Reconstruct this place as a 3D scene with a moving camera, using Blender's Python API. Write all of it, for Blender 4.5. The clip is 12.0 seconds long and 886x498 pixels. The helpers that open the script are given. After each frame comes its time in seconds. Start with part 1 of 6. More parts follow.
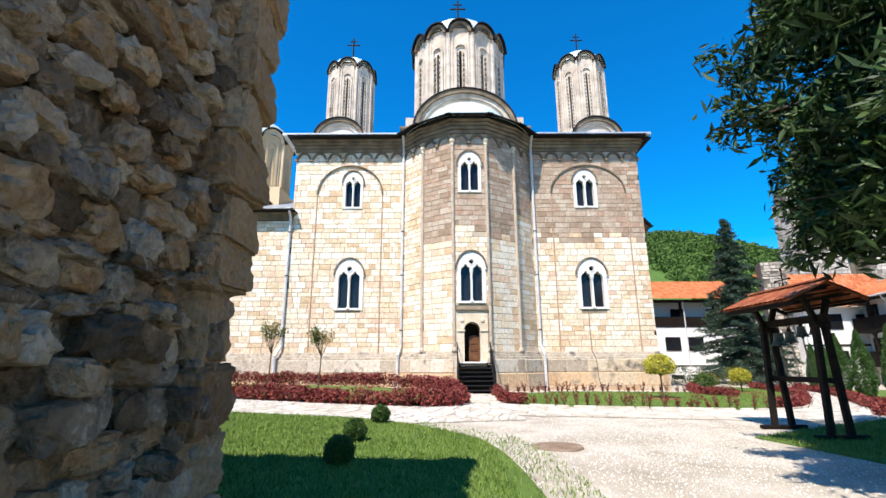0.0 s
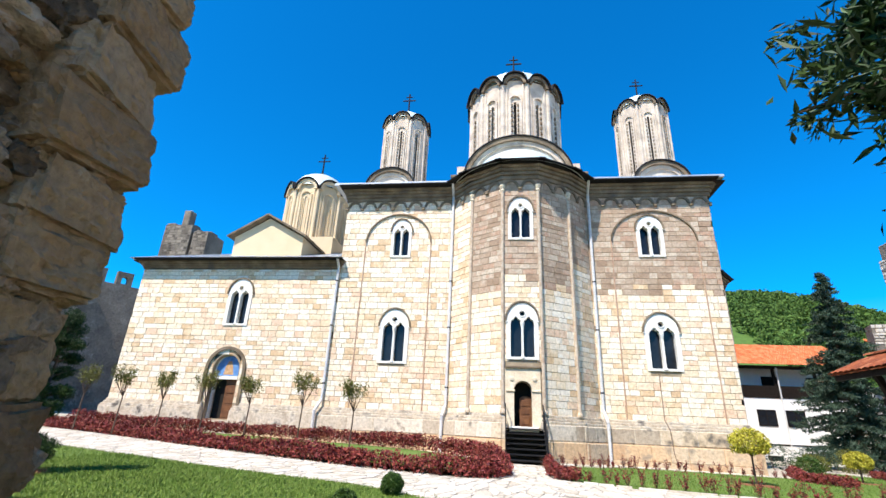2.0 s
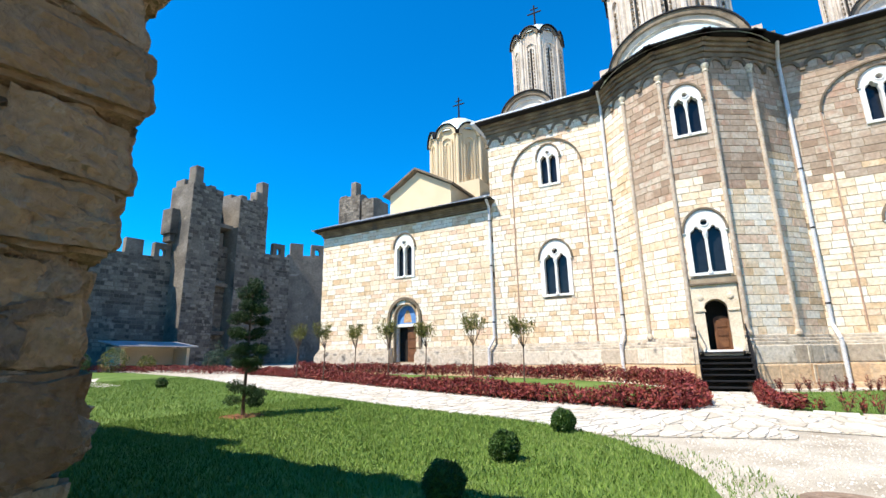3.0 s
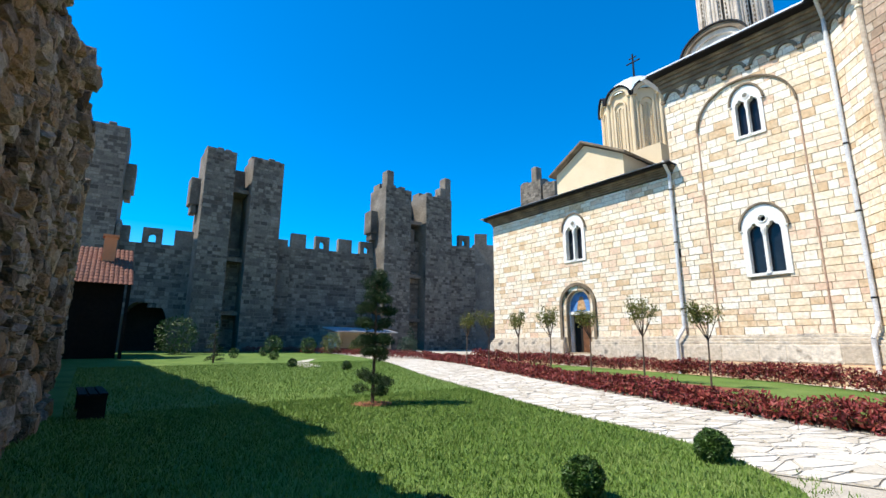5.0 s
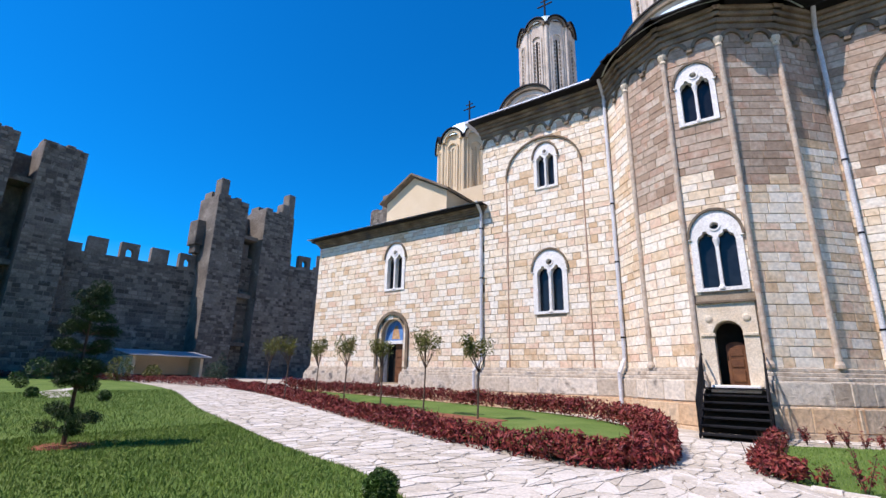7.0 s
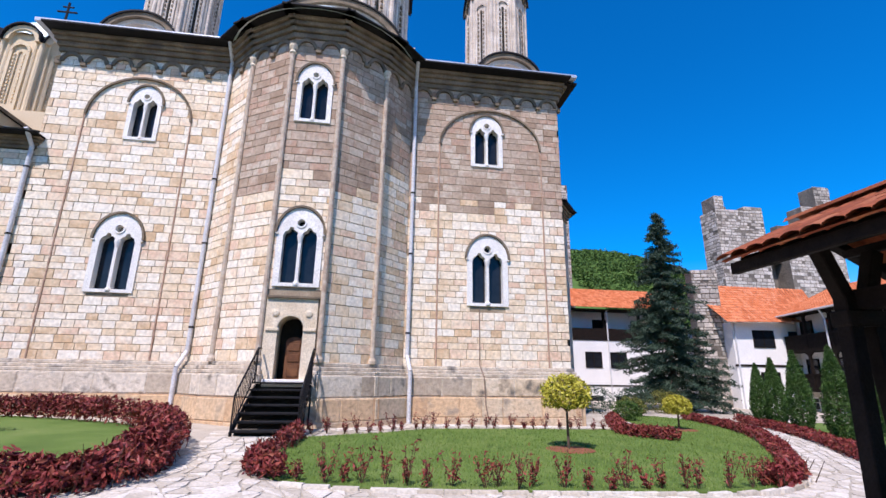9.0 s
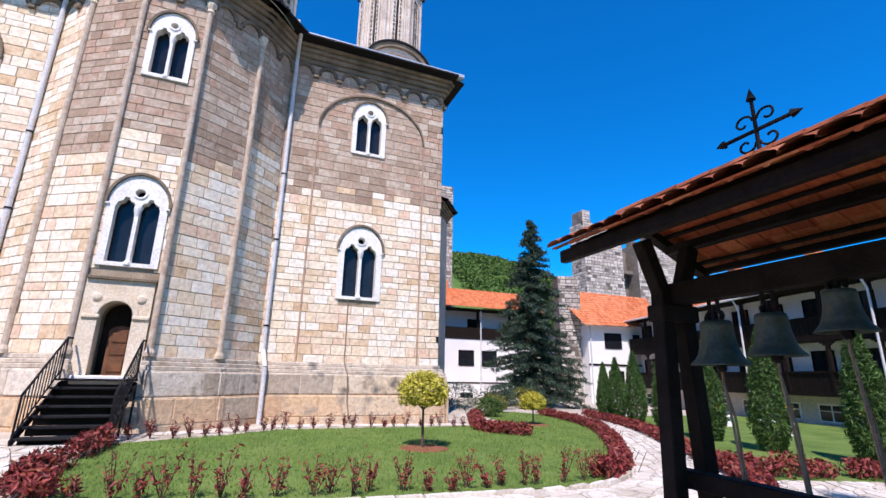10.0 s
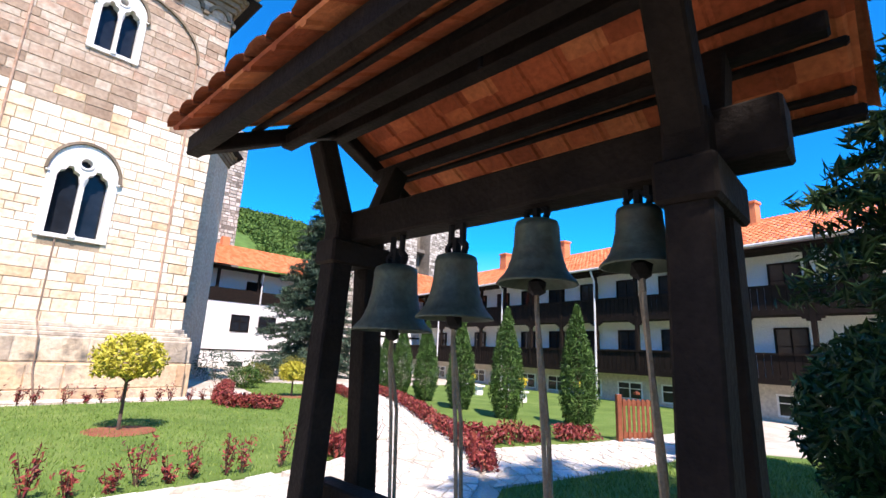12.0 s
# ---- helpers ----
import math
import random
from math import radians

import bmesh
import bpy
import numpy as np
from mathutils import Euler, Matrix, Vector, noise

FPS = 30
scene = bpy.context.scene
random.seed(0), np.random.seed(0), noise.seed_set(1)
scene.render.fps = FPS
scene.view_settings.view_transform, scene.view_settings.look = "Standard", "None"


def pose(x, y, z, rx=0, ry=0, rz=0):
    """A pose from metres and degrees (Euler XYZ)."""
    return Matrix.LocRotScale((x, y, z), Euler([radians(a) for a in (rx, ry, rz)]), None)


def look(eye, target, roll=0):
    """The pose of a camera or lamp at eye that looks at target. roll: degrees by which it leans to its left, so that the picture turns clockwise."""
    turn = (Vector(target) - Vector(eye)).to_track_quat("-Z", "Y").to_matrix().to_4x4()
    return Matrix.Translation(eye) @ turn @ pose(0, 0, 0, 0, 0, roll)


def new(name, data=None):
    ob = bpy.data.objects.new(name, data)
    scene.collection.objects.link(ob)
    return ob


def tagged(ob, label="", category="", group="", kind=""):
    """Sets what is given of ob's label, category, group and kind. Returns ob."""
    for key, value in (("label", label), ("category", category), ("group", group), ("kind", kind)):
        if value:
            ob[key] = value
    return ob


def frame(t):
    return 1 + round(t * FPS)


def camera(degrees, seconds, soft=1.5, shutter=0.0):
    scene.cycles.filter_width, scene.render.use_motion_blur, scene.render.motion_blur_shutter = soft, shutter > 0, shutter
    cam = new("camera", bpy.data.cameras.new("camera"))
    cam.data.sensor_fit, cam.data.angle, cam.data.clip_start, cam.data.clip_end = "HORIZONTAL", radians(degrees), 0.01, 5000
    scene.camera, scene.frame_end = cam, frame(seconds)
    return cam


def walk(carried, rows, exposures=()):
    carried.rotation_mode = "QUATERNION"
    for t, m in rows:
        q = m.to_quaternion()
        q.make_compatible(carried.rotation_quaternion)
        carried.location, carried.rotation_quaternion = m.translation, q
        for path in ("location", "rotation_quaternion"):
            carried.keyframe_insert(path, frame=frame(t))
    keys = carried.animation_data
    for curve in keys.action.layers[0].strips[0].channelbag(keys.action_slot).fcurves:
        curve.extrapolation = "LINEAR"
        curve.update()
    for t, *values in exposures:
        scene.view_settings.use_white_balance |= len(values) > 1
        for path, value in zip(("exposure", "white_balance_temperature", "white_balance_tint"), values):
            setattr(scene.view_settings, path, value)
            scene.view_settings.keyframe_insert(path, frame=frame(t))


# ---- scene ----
cam = camera(87.2, 12.0)
PATH = [
    (0, (0.594, 0.735, 1.69), (0.599, 2.676, 2.174), -0.3),
    (0.5, (0.741, 1.011, 1.635), (0.893, 2.941, 2.138), 0.3),
    (1, (0.879, 1.426, 1.651), (1.081, 3.323, 2.251), 1.5),
    (1.5, (1.188, 1.732, 1.592), (1.248, 3.599, 2.305), 2.7),
    (2, (1.345, 2.134, 1.687), (1.077, 3.983, 2.399), 2.7),
    (2.5, (1.463, 2.667, 1.719), (0.841, 4.463, 2.344), 1.3),
    (3, (1.517, 3.229, 1.728), (0.584, 4.937, 2.184), -1.1),
    (3.5, (1.557, 3.688, 1.796), (0.384, 5.248, 2.236), -1.0),
    (3.7, (1.584, 3.882, 1.807), (0.318, 5.37, 2.237), -0.9),
    (5.3, (2.323, 5.515, 1.855), (0.747, 6.677, 2.264), 0.4),
    (5.5, (2.432, 5.722, 1.859), (0.902, 6.948, 2.258), 0.9),
    (6, (2.646, 6.216, 1.866), (1.201, 7.539, 2.264), 0.6),
    (6.5, (3.023, 6.725, 1.898), (1.715, 8.169, 2.353), 0.2),
    (6.7, (3.142, 6.871, 1.907), (1.899, 8.36, 2.395), 0.6),
    (8.3, (4.14, 8.165, 2.023), (3.814, 10.036, 2.653), 1.6),
    (8.5, (4.271, 8.327, 2.008), (4.112, 10.23, 2.604), 1.3),
    (9, (4.662, 8.729, 1.979), (4.932, 10.639, 2.509), 0.9),
    (9.5, (5.044, 8.978, 2.016), (5.56, 10.836, 2.545), 1.2),
    (10, (5.362, 9.2, 1.972), (6.089, 10.987, 2.5), 1.1),
    (10.5, (5.786, 9.418, 1.985), (6.757, 11.101, 2.459), 1.2),
    (11, (6.161, 9.547, 2.004), (7.338, 11.097, 2.465), 1.4),
    (11.5, (6.517, 9.716, 1.982), (7.817, 11.17, 2.425), 2.0),
    (12, (6.808, 9.792, 1.989), (8.225, 11.134, 2.425), 2.6),
]
walk(cam, [(t, look(eye, target, roll)) for t, eye, target, roll in PATH], [(0, 0.66, 6500, 14), (2.5, 0.74, 6500, 12), (3.5, 0.76, 6500, 10), (5.5, 0.48, 6350, 10), (6.5, 0.28, 6250, 20), (8.5, 0.24, 6050, 26), (9.5, 0.30, 6050, 26), (10.5, 0.58, 6250, 27), (12, 1.0, 6500, 24)])

# ---- light ----
SUN_EL, SUN_AZ = 55.0, 29.0  # degrees; azimuth is measured from the -y side towards -x
world = bpy.data.worlds.new("sky")
scene.world = world
world.use_nodes = True
wn = world.node_tree
sky = wn.nodes.new("ShaderNodeTexSky")
sky.sky_type, sky.sun_disc = "NISHITA", False
sky.sun_elevation, sky.sun_rotation = radians(SUN_EL), radians(180 + SUN_AZ)
sky.altitude, sky.air_density, sky.dust_density, sky.ozone_density = 300, 1.0, 0.0, 4.0
tone = wn.nodes.new("ShaderNodeHueSaturation")
tone.inputs["Saturation"].default_value, tone.inputs["Value"].default_value = 1.55, 1.32
wn.links.new(sky.outputs[0], tone.inputs["Color"])
wn.links.new(tone.outputs[0], wn.nodes["Background"].inputs[0])
wn.nodes["Background"].inputs[1].default_value = 0.119
sun = new("sun", bpy.data.lights.new("sun", "SUN"))
sun.data.energy, sun.data.angle, sun.data.color = 5.0, radians(0.5), (1.0, 0.93, 0.81)
ce, se = math.cos(radians(SUN_EL)), math.sin(radians(SUN_EL))
sun_from = Vector((-ce * math.sin(radians(SUN_AZ)), -ce * math.cos(radians(SUN_AZ)), se))
sun.matrix_world = look(sun_from * 60, (0, 0, 0))


# ---- materials ----
def mat(name, cols, scale=3.0, rough=0.85, bump=0.25, fine=40.0, metal=0.0, rnd="none", spread=0.25, spec=0.3, stain=None):
    """cols: two to four colours mixed by noise; rnd: 'object' or 'island' picks a tone per piece."""
    m = bpy.data.materials.new(name)
    m.use_nodes = True
    nt = m.node_tree
    b = nt.nodes["Principled BSDF"]
    b.inputs["Roughness"].default_value, b.inputs["Metallic"].default_value = rough, metal
    b.inputs["Specular IOR Level"].default_value = spec
    co = nt.nodes.new("ShaderNodeTexCoord")
    geo = nt.nodes.new("ShaderNodeNewGeometry")
    n1 = nt.nodes.new("ShaderNodeTexNoise")
    n1.inputs["Scale"].default_value, n1.inputs["Detail"].default_value = scale, 6
    n2 = nt.nodes.new("ShaderNodeTexNoise")
    n2.inputs["Scale"].default_value, n2.inputs["Detail"].default_value = fine, 8
    for n in (n1, n2):
        nt.links.new(geo.outputs["Position"], n.inputs["Vector"])
    fac = nt.nodes.new("ShaderNodeMath")
    fac.operation = "MULTIPLY_ADD"
    if rnd == "none":
        nt.links.new(n1.outputs[0], fac.inputs[0])
        fac.inputs[1].default_value, fac.inputs[2].default_value = 2.2, -0.6
    else:
        if rnd == "object":
            src = nt.nodes.new("ShaderNodeObjectInfo").outputs["Random"]
        else:
            src = geo.outputs["Random Per Island"]
        mx = nt.nodes.new("ShaderNodeMath")
        mx.operation = "MULTIPLY_ADD"
        nt.links.new(n1.outputs[0], mx.inputs[0])
        mx.inputs[1].default_value = spread * 2
        mx.inputs[2].default_value = -spread
        nt.links.new(src, fac.inputs[0])
        fac.inputs[1].default_value = 1.0
        nt.links.new(mx.outputs[0], fac.inputs[2])
    ramp = nt.nodes.new("ShaderNodeValToRGB")
    while len(ramp.color_ramp.elements) < len(cols):
        ramp.color_ramp.elements.new(0.5)
    for i, c in enumerate(cols):
        ramp.color_ramp.elements[i].position = i / (len(cols) - 1)
        ramp.color_ramp.elements[i].color = (*c, 1)
    nt.links.new(fac.outputs[0], ramp.inputs[0])
    hs = nt.nodes.new("ShaderNodeHueSaturation")
    vv = nt.nodes.new("ShaderNodeMapRange")
    vv.inputs[1].default_value, vv.inputs[2].default_value = 0.3, 0.7
    vv.inputs[3].default_value, vv.inputs[4].default_value = 0.78, 1.15
    nt.links.new(n2.outputs[0], vv.inputs[0])
    nt.links.new(vv.outputs[0], hs.inputs["Value"])
    nt.links.new(ramp.outputs[0], hs.inputs["Color"])
    out = hs.outputs[0]
    if stain:
        n3 = nt.nodes.new("ShaderNodeTexNoise")
        n3.inputs["Scale"].default_value, n3.inputs["Detail"].default_value = stain[1], 5
        nt.links.new(geo.outputs["Position"], n3.inputs["Vector"])
        mr = nt.nodes.new("ShaderNodeMapRange")
        mr.inputs[1].default_value, mr.inputs[2].default_value = stain[2], stain[2] + 0.18
        nt.links.new(n3.outputs[0], mr.inputs[0])
        mixc = nt.nodes.new("ShaderNodeMix")
        mixc.data_type = "RGBA"
        nt.links.new(mr.outputs[0], mixc.inputs["Factor"])
        nt.links.new(out, mixc.inputs["A"])
        mixc.inputs["B"].default_value = (*stain[0], 1)
        out = mixc.outputs["Result"]
    nt.links.new(out, b.inputs["Base Color"])
    if bump:
        bp = nt.nodes.new("ShaderNodeBump")
        bp.inputs["Strength"].default_value, bp.inputs["Distance"].default_value = bump, 0.03
        nt.links.new(n2.outputs[0], bp.inputs["Height"])
        nt.links.new(bp.outputs[0], b.inputs["Normal"])
    return m


CREAM = [(0.60, 0.42, 0.25), (0.72, 0.57, 0.385), (0.78, 0.66, 0.49), (0.80, 0.71, 0.565), (0.81, 0.75, 0.63), (0.76, 0.61, 0.44), (0.68, 0.475, 0.33)]
GREYB = [(0.31, 0.215, 0.145), (0.39, 0.29, 0.205), (0.45, 0.355, 0.265), (0.42, 0.265, 0.18), (0.52, 0.44, 0.34), (0.43, 0.31, 0.22)]
M = {}
M["stone_a"] = mat("cream_ashlar", CREAM, 3.2, 0.9, 0.18, 9, rnd="object", spread=0.3)
M["stone_b"] = mat("cream_ashlar_joined", CREAM, 3.2, 0.9, 0.18, 9, rnd="island", spread=0.3)
M["grey_a"] = mat("brown_sandstone", GREYB, 3.2, 0.92, 0.22, 9, rnd="object", spread=0.3)
M["grey_b"] = mat("brown_sandstone_joined", GREYB, 3.2, 0.92, 0.22, 9, rnd="island", spread=0.3)
M["mortar"] = mat("mortar", [(0.24, 0.18, 0.115), (0.42, 0.34, 0.235)], 2.0, 0.95, 0.3, 30)
M["plinth"] = mat("plinth_stone", [(0.38, 0.31, 0.23), (0.58, 0.50, 0.39), (0.70, 0.63, 0.52)], 2.2, 0.9, 0.25, 9, stain=((0.13, 0.115, 0.10), 2.2, 0.54))
M["plinth_low"] = mat("plinth_sandstone", [(0.45, 0.29, 0.165), (0.60, 0.42, 0.25), (0.58, 0.47, 0.33)], 2.0, 0.9, 0.2, 9, rnd="object", stain=((0.29, 0.24, 0.18), 2.0, 0.57))
M["plinth_up"] = mat("plinth_upper_block", [(0.38, 0.31, 0.23), (0.55, 0.47, 0.36), (0.66, 0.59, 0.48), (0.57, 0.44, 0.29)], 2.2, 0.9, 0.25, 9, rnd="object", stain=((0.14, 0.125, 0.105), 2.2, 0.55))
# weathered stone, its tone deepened further to carry the shade under eaves and hoods
M["cornice"] = mat("weathered_shade_dark_stone", [(0.10, 0.076, 0.052), (0.18, 0.138, 0.092), (0.27, 0.21, 0.145)], 1.5, 0.9, 0.4, 16, stain=((0.09, 0.085, 0.08), 1.3, 0.6))
M["drum"] = mat("drum_stone", [(0.42, 0.35, 0.28), (0.58, 0.50, 0.41), (0.70, 0.63, 0.53)], 1.3, 0.9, 0.35, 16, stain=((0.20, 0.17, 0.14), 0.9, 0.58))
M["white_stone"] = mat("pale_limestone", [(0.70, 0.67, 0.61), (0.82, 0.80, 0.75)], 2.0, 0.8, 0.2, 25, stain=((0.5, 0.45, 0.37), 2.0, 0.62))
M["copper"] = mat("pale_copper_sheet", [(0.55, 0.68, 0.66), (0.70, 0.80, 0.78)], 1.0, 0.45, 0.05, 12, metal=0.25)
M["lead"] = mat("grey_sheet_metal", [(0.40, 0.43, 0.46), (0.58, 0.61, 0.64)], 1.0, 0.4, 0.08, 10, metal=0.4)
M["dark_iron"] = mat("black_iron", [(0.008, 0.008, 0.009), (0.018, 0.018, 0.020)], 5, 0.7, 0.1, 60, spec=0.15)
M["plaster_y"] = mat("ochre_plaster", [(0.62, 0.49, 0.31), (0.70, 0.57, 0.38)], 0.8, 0.9, 0.1, 30)
M["plaster_w"] = mat("white_plaster", [(0.74, 0.73, 0.70), (0.83, 0.82, 0.79)], 0.6, 0.9, 0.1, 30)
M["under_tile"] = mat("terracotta_underside", [(0.26, 0.058, 0.018), (0.42, 0.10, 0.032), (0.52, 0.17, 0.06)], 6, 0.85, 0.3, 40, rnd="object", spread=0.25)
# dark copy of the roof tile; the wall's shadow is put into its colour
M["tile_shade"] = mat("shaded_roof_tile", [(0.12, 0.045, 0.028), (0.19, 0.075, 0.045)], 3, 0.85, 0.2, 30, rnd="island", spread=0.2)
M["cream_trim"] = mat("cream_carved_stone", [(0.62, 0.50, 0.34), (0.74, 0.65, 0.50)], 3, 0.85, 0.3, 25, stain=((0.45, 0.36, 0.25), 2.0, 0.6))
M["quoin"] = mat("brown_quoin_stone", [(0.17, 0.10, 0.052), (0.29, 0.19, 0.105), (0.39, 0.28, 0.175)], 4, 0.95, 1.0, 20, rnd="object", spread=0.3)
M["glass"] = mat("dark_glass", [(0.010, 0.012, 0.016), (0.016, 0.019, 0.024)], 1, 0.10, 0.0, 5, spec=0.3)
M["void"] = mat("dark_interior", [(0.015, 0.013, 0.011), (0.03, 0.026, 0.02)], 1, 0.95, 0.0, 5)
M["wood_door"] = mat("brown_door_wood", [(0.10, 0.04, 0.018), (0.19, 0.085, 0.035)], 4, 0.6, 0.2, 30)
M["wood_dark"] = mat("dark_stained_timber", [(0.008, 0.006, 0.005), (0.021, 0.016, 0.013)], 6, 0.75, 0.25, 50, spec=0.12)
M["wood_brown"] = mat("dark_balcony_wood", [(0.008, 0.006, 0.005), (0.018, 0.012, 0.009)], 5, 0.8, 0.2, 40, spec=0.12)
M["wood_red"] = mat("red_brown_gate_wood", [(0.16, 0.045, 0.02), (0.26, 0.085, 0.04)], 5, 0.55, 0.2, 40)
M["pipe_white"] = mat("painted_downpipe", [(0.50, 0.50, 0.50), (0.66, 0.66, 0.66)], 2, 0.5, 0.05, 20)
M["bronze"] = mat("patinated_bronze", [(0.045, 0.060, 0.046), (0.085, 0.11, 0.082), (0.07, 0.062, 0.042)], 6, 0.55, 0.15, 45, metal=0.3)
M["rope"] = mat("hemp_rope", [(0.20, 0.16, 0.11), (0.30, 0.25, 0.18)], 20, 0.9, 0.3, 90)
M["tile"] = mat("terracotta_tile", [(0.42, 0.11, 0.035), (0.56, 0.17, 0.06), (0.62, 0.23, 0.10)], 2, 0.8, 0.2, 30, rnd="island", spread=0.2)
# belfry tiles: terracotta darkened in colour to stand for the tree's shade
M["tile_o"] = mat("shaded_terracotta_tile", [(0.19, 0.052, 0.020), (0.29, 0.082, 0.031), (0.35, 0.13, 0.06)], 5, 0.8, 0.25, 40, rnd="object", spread=0.25)
M["rubble"] = mat("rubble_stone", [(0.09, 0.060, 0.037), (0.20, 0.140, 0.092), (0.30, 0.225, 0.16), (0.33, 0.195, 0.095), (0.45, 0.365, 0.275), (0.18, 0.142, 0.11)], 5.0, 0.95, 1.0, 26, rnd="object", spread=0.3)
M["rubble_j"] = mat("rubble_stone_joined", [(0.09, 0.060, 0.037), (0.20, 0.140, 0.092), (0.30, 0.225, 0.16), (0.33, 0.195, 0.095), (0.45, 0.365, 0.275), (0.18, 0.142, 0.11)], 5.0, 0.95, 1.0, 26, rnd="island", spread=0.3)
M["rubble_m"] = mat("rubble_mortar", [(0.12, 0.09, 0.065), (0.28, 0.215, 0.16)], 6.0, 0.98, 1.0, 24)
M["fort"] = mat("fortress_stone", [(0.10, 0.086, 0.070), (0.17, 0.148, 0.120), (0.25, 0.22, 0.18)], 0.5, 0.95, 0.5, 5.0, stain=((0.045, 0.042, 0.038), 0.25, 0.55))
M["fort_st"] = mat("fortress_blocks", [(0.07, 0.061, 0.050), (0.15, 0.131, 0.106), (0.26, 0.23, 0.185)], 1.0, 0.95, 0.5, 8, rnd="island", spread=0.2)
# lighter copy of the fortress stone, with the sunlight put into its colour
M["fort_pale"] = mat("sunlit_pale_stone", [(0.28, 0.25, 0.205), (0.44, 0.40, 0.34), (0.58, 0.53, 0.46)], 1.5, 0.95, 0.5, 8, rnd="island", spread=0.25)
M["grass"] = mat("lawn", [(0.070, 0.125, 0.020), (0.105, 0.175, 0.030), (0.15, 0.21, 0.05)], 0.9, 0.95, 0.6, 60)
M["blade"] = mat("grass_blades", [(0.08, 0.15, 0.018), (0.14, 0.23, 0.035), (0.22, 0.29, 0.08)], 1.0, 0.8, 0, 5, rnd="island", spread=0.3)
M["gravel"] = mat("pale_gravel", [(0.36, 0.31, 0.24), (0.48, 0.43, 0.35), (0.58, 0.53, 0.45)], 1.2, 0.95, 0.7, 55, stain=((0.33, 0.27, 0.19), 0.5, 0.6))
M["pebble"] = mat("pebbles", [(0.36, 0.32, 0.26), (0.58, 0.54, 0.47), (0.74, 0.71, 0.65)], 4, 0.9, 0.2, 30, rnd="island")
M["flag"] = mat("white_flagstone", [(0.46, 0.41, 0.33), (0.58, 0.53, 0.45), (0.66, 0.62, 0.55)], 1.5, 0.85, 0.3, 20, rnd="object", spread=0.3)
M["flag_j"] = mat("white_flagstone_joined", [(0.46, 0.41, 0.33), (0.58, 0.53, 0.45), (0.66, 0.62, 0.55)], 1.5, 0.85, 0.3, 20, rnd="island", spread=0.3)
M["joint"] = mat("paving_joint", [(0.34, 0.31, 0.25), (0.46, 0.42, 0.35)], 3, 0.95, 0.4, 40)
M["earth"] = mat("red_mulch", [(0.18, 0.06, 0.03), (0.30, 0.11, 0.06)], 4, 0.95, 0.6, 40)
M["hedge"] = mat("barberry_leaves", [(0.075, 0.010, 0.012), (0.17, 0.024, 0.026), (0.27, 0.050, 0.040), (0.20, 0.06, 0.03)], 2, 0.55, 0, 5, rnd="island", spread=0.2)
M["twig"] = mat("brown_twigs", [(0.05, 0.03, 0.02), (0.10, 0.065, 0.04)], 8, 0.9, 0.2, 40)
M["leaf_g"] = mat("green_leaves", [(0.018, 0.050, 0.007), (0.04, 0.09, 0.013), (0.075, 0.14, 0.026)], 2, 0.5, 0, 5, rnd="island", spread=0.2)
M["leaf_y"] = mat("yellow_leaves", [(0.28, 0.26, 0.02), (0.46, 0.42, 0.04), (0.55, 0.50, 0.07)], 2, 0.5, 0, 5, rnd="island", spread=0.2)
M["leaf_o"] = mat("olive_young_leaves", [(0.10, 0.10, 0.015), (0.17, 0.16, 0.03), (0.12, 0.15, 0.03)], 2, 0.5, 0, 5, rnd="island", spread=0.2)
M["needle"] = mat("blue_green_needles", [(0.018, 0.040, 0.024), (0.035, 0.068, 0.040), (0.06, 0.10, 0.062)], 2, 0.6, 0, 5, rnd="island", spread=0.2)
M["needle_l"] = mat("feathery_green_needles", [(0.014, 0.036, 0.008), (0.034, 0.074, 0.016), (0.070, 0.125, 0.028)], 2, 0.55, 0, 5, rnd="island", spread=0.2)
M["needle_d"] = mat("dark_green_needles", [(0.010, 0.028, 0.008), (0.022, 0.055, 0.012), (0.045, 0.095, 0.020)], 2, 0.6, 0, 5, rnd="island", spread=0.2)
M["thuja"] = mat("thuja_green", [(0.020, 0.055, 0.010), (0.045, 0.105, 0.016), (0.075, 0.15, 0.028)], 2, 0.6, 0, 5, rnd="island", spread=0.2)
M["bark"] = mat("bark", [(0.06, 0.042, 0.03), (0.14, 0.10, 0.075)], 6, 0.95, 0.6, 30)
M["forest"] = mat("hill_forest", [(0.035, 0.075, 0.014), (0.065, 0.13, 0.022), (0.10, 0.17, 0.035)], 0.05, 0.9, 0, 0.4, rnd="island", spread=0.25)
M["rust"] = mat("rusty_cover", [(0.18, 0.12, 0.08), (0.32, 0.24, 0.18)], 5, 0.8, 0.3, 40)
M["fresco_b"] = mat("fresco_blue", [(0.06, 0.16, 0.42), (0.16, 0.34, 0.60)], 4, 0.8, 0.05, 30)
M["fresco_r"] = mat("fresco_ochre", [(0.40, 0.18, 0.08), (0.60, 0.42, 0.22)], 8, 0.8, 0.05, 30)
M["yellow"] = mat("yellow_paint", [(0.75, 0.55, 0.03), (0.82, 0.65, 0.05)], 4, 0.5, 0, 20)


